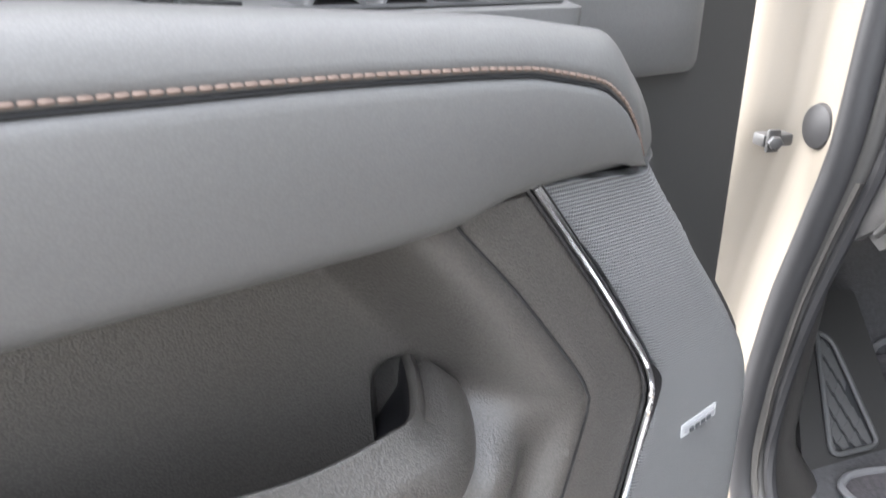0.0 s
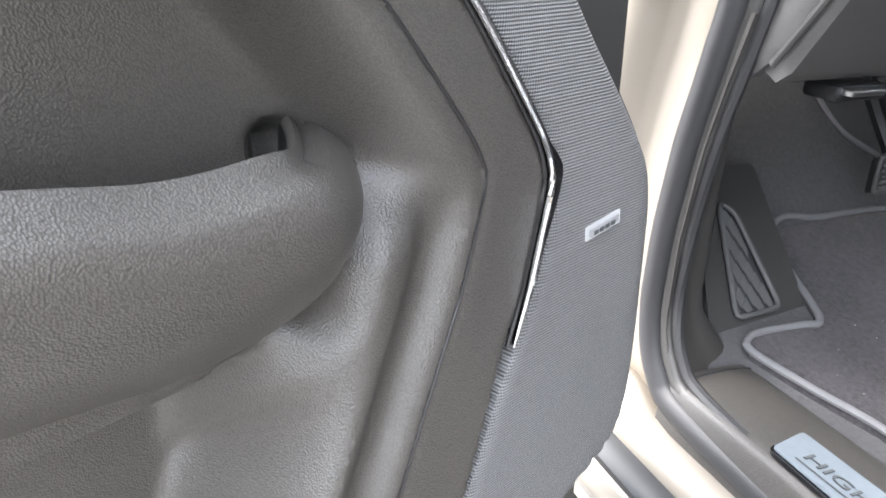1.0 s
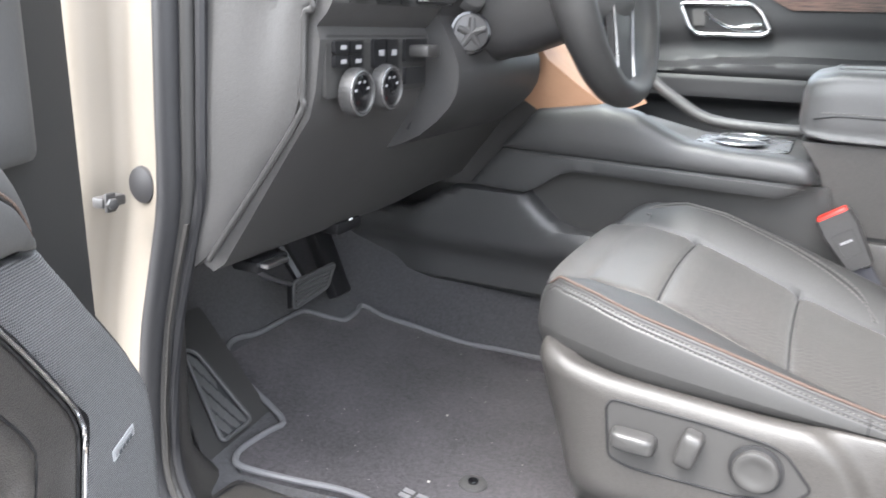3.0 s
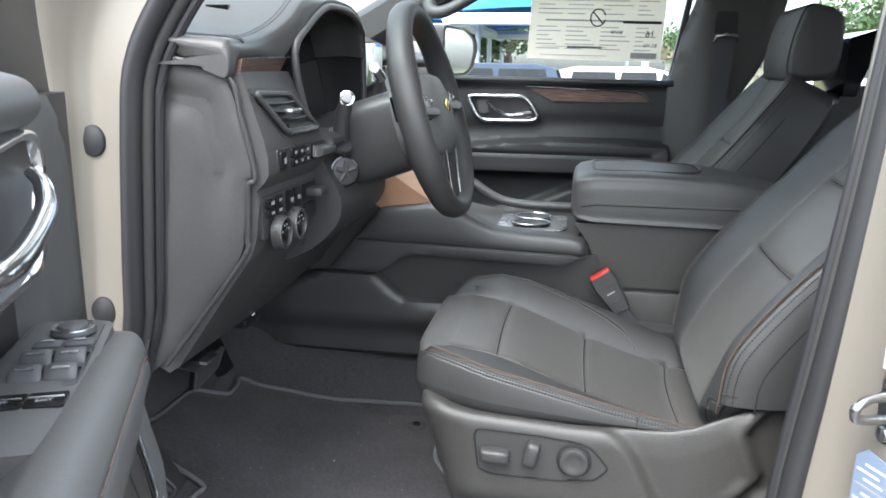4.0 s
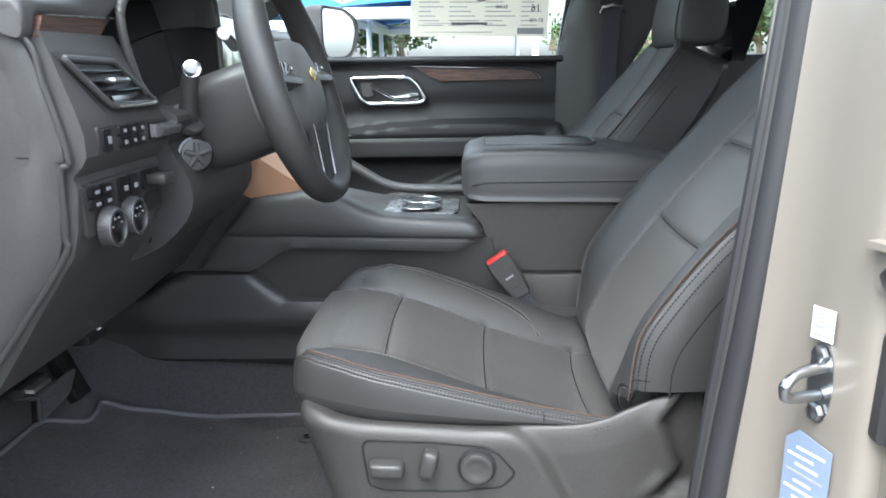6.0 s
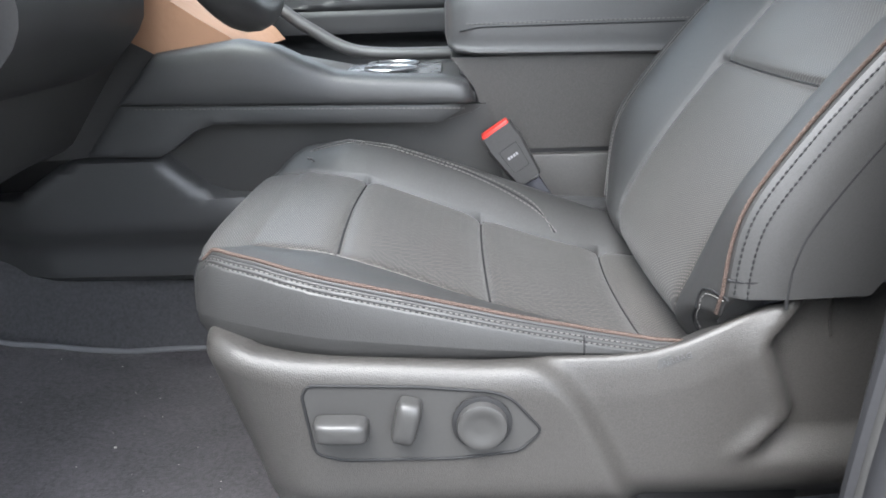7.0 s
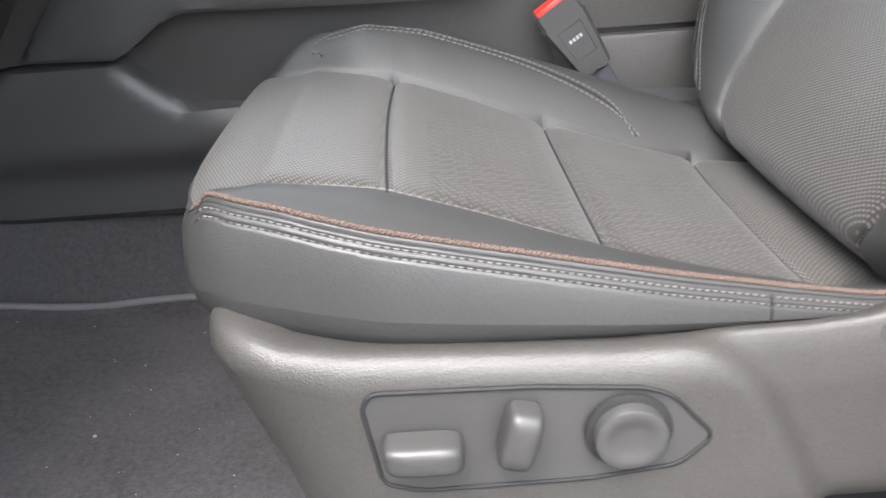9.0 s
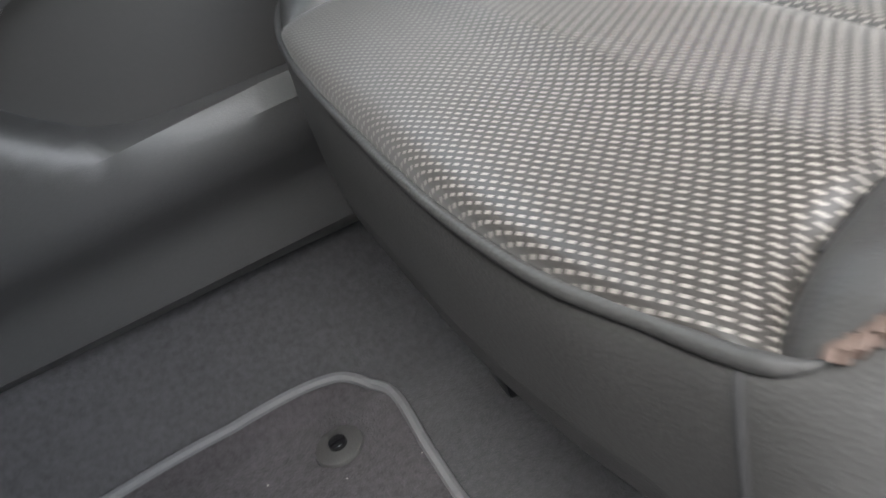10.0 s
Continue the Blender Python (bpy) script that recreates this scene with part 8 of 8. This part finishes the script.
def car(name, at, turn, paint, label, length=4.6, width=1.86, height=1.60):
    """A parked car: body, cabin glass, wheels, lamps. Its nose points along +x before the turn."""
    m = Matrix.Translation(at) @ Euler((0, 0, radians(turn))).to_matrix().to_4x4()
    t = thing(name, at, label, "car", "parked cars")
    L, W, H = length / 2, width / 2, height
    rings = []
    for x, z0, z1, w in ((-L, 0.45, 0.95, 0.80), (-L + 0.06, 0.30, 1.02, 0.90), (-L + 0.5, 0.22, 1.05, 0.98), (0, 0.20, 1.02, 1.0), (L - 1.2, 0.22, 0.98, 0.98), (L - 0.3, 0.26, 0.86, 0.92), (L, 0.40, 0.70, 0.75)):
        prof = [(-w * W, z0 + 0.1), (-w * W * 1.0, (z0 + z1) / 2), (-w * W * 0.96, z1 - 0.05), (-w * W * 0.88, z1), (w * W * 0.88, z1), (w * W * 0.96, z1 - 0.05), (w * W, (z0 + z1) / 2), (w * W, z0 + 0.1), (w * W * 0.9, z0), (-w * W * 0.9, z0)]
        rings.append([m @ Vector((x, y, z)) for y, z in spline(prof, 40, True)])
    part("body", loft(rings), paint, t)
    rings = []
    for x, z0, z1, w in ((-L + 0.10, 1.00, 1.06, 0.86), (-L + 0.30, 1.00, H - 0.10, 0.80), (-L + 0.75, 1.00, H, 0.78), (0.2, 1.00, H, 0.78), (0.75, 1.0, H - 0.12, 0.78), (L - 1.05, 0.95, 1.0, 0.86)):
        rings.append([m @ Vector((x, y, z)) for y, z in ((-w * W - 0.10, z0 - 0.04), (-w * W, z1 - 0.04), (-w * W + 0.08, z1), (w * W - 0.08, z1), (w * W, z1 - 0.04), (w * W + 0.10, z0 - 0.04))])
    part("roof", loft(rings), paint, t)
    for s in (-1, 1):
        for a, b in ((-L + 0.42, -0.60), (-0.585, 0.44), (0.455, 0.98)):
            q = [Vector((a + 0.04, s * (0.78 * W + 0.084), 1.15)), Vector((b, s * (0.78 * W + 0.084), 1.15)), Vector((b - (0.16 if b > 0.5 else 0.03), s * (0.78 * W + 0.028), H - (0.30 if b > 0.5 else 0.13))), Vector((a + 0.12, s * (0.78 * W + 0.028), H - 0.13))]
            part("side_window", loft([[m @ (p + Vector((0, s * d, 0))) for p in q] for d in (0.0, 0.018)]), CAR_GLASS, t)
        part("tail_lamp", box((-L - 0.015, s * 0.60 - 0.20, 0.86), (-L + 0.16, s * 0.60 + 0.24, 1.00), 0.03, m), TAIL, t)
        part("head_lamp", box((L - 0.26, s * 0.62 - 0.16, 0.66), (L - 0.06, s * 0.62 + 0.16, 0.78), 0.03, m), CAR_GLASS, t)
        part("side_mirror", box((0.78, s * (W + 0.04) - 0.09, 1.00), (0.92, s * (W + 0.04) + 0.09, 1.12), 0.03, m), paint, t)
        for x in (-L + 0.85, L - 0.9):
            wh = part("wheel", disc(m @ Vector((x, s * (W - 0.20), 0.34)), m.to_3x3() @ Vector((0, s, 0)), 0.34, 0.22, 0.04, 28), RUBBER, t)
            part("rim", disc(m @ Vector((x, s * (W + 0.005), 0.34)), m.to_3x3() @ Vector((0, s, 0)), 0.22, 0.03, 0.01, 24), SATIN_METAL, wh)
    rw = [Vector((-L + 0.06, -0.62, 1.08)), Vector((-L + 0.06, 0.62, 1.08)), Vector((-L + 0.24, 0.58, H - 0.14)), Vector((-L + 0.24, -0.58, H - 0.14))]
    part("rear_window", loft([[m @ (p + Vector((-d, 0, d * 0.4))) for p in rw] for d in (0.0, 0.03)]), CAR_GLASS, t)
    fw = [Vector((0.80, -0.62, H - 0.12)), Vector((0.80, 0.62, H - 0.12)), Vector((L - 1.10, 0.70, 1.02)), Vector((L - 1.10, -0.70, 1.02))]
    part("windscreen", loft([[m @ (p + Vector((d, 0, d))) for p in fw] for d in (0.01, 0.04)]), CAR_GLASS, t)
    return t


car("parked_car", (1.3, 20.5, GROUND), 8, CAR_WHITE, "white parked hatchback seen from behind in the car park", 4.5, 1.85, 1.62)
car("parked_car", (-2.7, 18.3, GROUND), 188, CAR_BLUE, "dark blue parked crossover in the car park", 4.5, 1.85, 1.66)
car("parked_car", (4.7, 17.5, GROUND), 172, CAR_WHITE, "white parked saloon car in the car park", 4.6, 1.82, 1.42)


def canopy(at, size, label, rim=3.05, peak=5.0):
    """A shade sail on posts: four sloping blue panels to a ridge point, with a pale beam round the rim."""
    t = thing("shade_canopy", at, label, "shade canopy", "shade canopies")
    x, y, z = at
    a, b = size
    rings = []
    for k, (s, h) in enumerate(((1.0, rim), (0.75, rim + (peak - rim) * 0.21), (0.5, rim + (peak - rim) * 0.46), (0.25, rim + (peak - rim) * 0.74), (0.02, peak))):
        ring = []
        for q in range(40):
            u = q / 10
            side, f = int(u), u - int(u)
            cx, cy = ((-1 + 2 * f, -1), (1, -1 + 2 * f), (1 - 2 * f, 1), (-1, 1 - 2 * f))[side]
            sag = -0.22 * math.sin(f * math.pi) * s
            ring.append((x + cx * a * s, y + cy * b * s, z + h - sag * 0.6))
        rings.append(ring)
    part("sail", loft(rings, caps=False), CANVAS, t, "bright blue canvas")
    for (ax, ay), (bx, by) in (((-1, -1), (1, -1)), ((1, -1), (1, 1)), ((1, 1), (-1, 1)), ((-1, 1), (-1, -1))):
        part("beam", tube([(x + ax * a, y + ay * b, z + rim - 0.20), (x + bx * a, y + by * b, z + rim - 0.20)], 0.17, 6), CANVAS_PALE, t)
        part("post", tube([(x + ax * a, y + ay * b, z), (x + ax * a, y + ay * b, z + rim - 0.05)], 0.09, 10), CANVAS_PALE, t)
    return t


canopy((-1.1, 26.0, GROUND), (2.7, 5.0), "blue fabric shade canopy on pale posts over parked cars", 3.05, 5.0)
canopy((-6.3, 30.0, GROUND), (2.7, 4.0), "small blue fabric shade canopy farther off", 3.05, 4.35)


def tree(at, h, spread, seed, label):
    rnd = random.Random(seed)
    t = thing("tree", at, label, "tree", "trees beyond the car park")
    base = Vector(at)
    trunk = bmesh.new()
    top = base + Vector((rnd.uniform(-0.3, 0.3), rnd.uniform(-0.3, 0.3), h * 0.55))
    tube_into(trunk, [base, base.lerp(top, 0.5) + Vector((0.1, 0, 0)), top], [h * 0.035, h * 0.026, h * 0.016], 8)
    tips = [top]
    for k in range(9):
        a = k * 2.4 + rnd.random()
        start = base.lerp(top, rnd.uniform(0.55, 1.0))
        end = start + Vector((math.cos(a) * spread * rnd.uniform(0.4, 0.9), math.sin(a) * spread * rnd.uniform(0.4, 0.9), h * rnd.uniform(0.12, 0.42)))
        tube_into(trunk, [start, start.lerp(end, 0.5) + Vector((0, 0, 0.1 * h * rnd.random())), end], [h * 0.012, h * 0.008, h * 0.003], 6)
        tips += [end, start.lerp(end, 0.6)]
    part("trunk", trunk, BARK, t)
    verts, faces = [], []
    for tip in tips:
        for _ in range(150):
            d = Vector((rnd.gauss(0, 1), rnd.gauss(0, 1), rnd.gauss(0, 0.8)))
            p = tip + d * spread * 0.20
            s = rnd.uniform(0.10, 0.22) * h / 6
            u = Vector((rnd.gauss(0, 1), rnd.gauss(0, 1), rnd.gauss(0, 1))).normalized() * s
            w = u.cross(Vector((rnd.gauss(0, 1), rnd.gauss(0, 1), rnd.gauss(0, 1)))).normalized() * s * 0.6
            i = len(verts)
            verts += [tuple(p - u), tuple(p + w), tuple(p + u), tuple(p - w)]
            faces.append((i, i + 1, i + 2, i + 3))
    me = bpy.data.meshes.new("crown")
    me.from_pydata(verts, [], faces)
    me.materials.append(LEAF)
    ob = new("crown", me)
    ob.parent = t
    ob.matrix_parent_inverse = Matrix.Translation(-t.location)
    tagged(ob, kind="stuff")
    return t


tree((-3.2, 34, GROUND), 5.5, 2.6, 1, "broad green tree beside the shade canopy")
tree((6.2, 46, GROUND), 4.6, 2.2, 2, "distant green tree beyond the grass")
tree((17.0, 48, GROUND), 7.0, 3.2, 3, "large green tree beyond the car park")
tree((21.5, 50, GROUND), 6.5, 3.0, 4, "large green tree beyond the car park")
tree((-16.0, 40, GROUND), 5.0, 2.2, 5, "distant slim green tree")
tree((-20.0, 44, GROUND), 6.0, 2.4, 6, "distant green tree beside a canopy")
tree((11.0, 60, GROUND), 5.0, 3.0, 7, "distant green tree beyond the grass")
house = thing("house", (9.5, 62, GROUND), "distant low house with a brown roof beyond the grass", "house")
part("wall", box((6.5, 60, GROUND), (13, 66, GROUND + 2.6)), CONCRETE, house)
part("roof", loft([[(x, 59.5, GROUND + 2.5), (x, 63, GROUND + 4.3), (x, 66.5, GROUND + 2.5)] for x in (6, 13.5)]), BARK, house)
pole = thing("lamp_post", (-14.8, 33, GROUND), "tall slim pale lamp post in the car park", "lamp post")
part("post", tube([(-14.8, 33, GROUND), (-14.8, 33, 9)], [0.09, 0.06], 8), CANVAS_PALE, pole)
part("arm", tube([(-14.8, 33, 8.9), (-14.0, 33, 9.1)], 0.05, 6), CANVAS_PALE, pole)
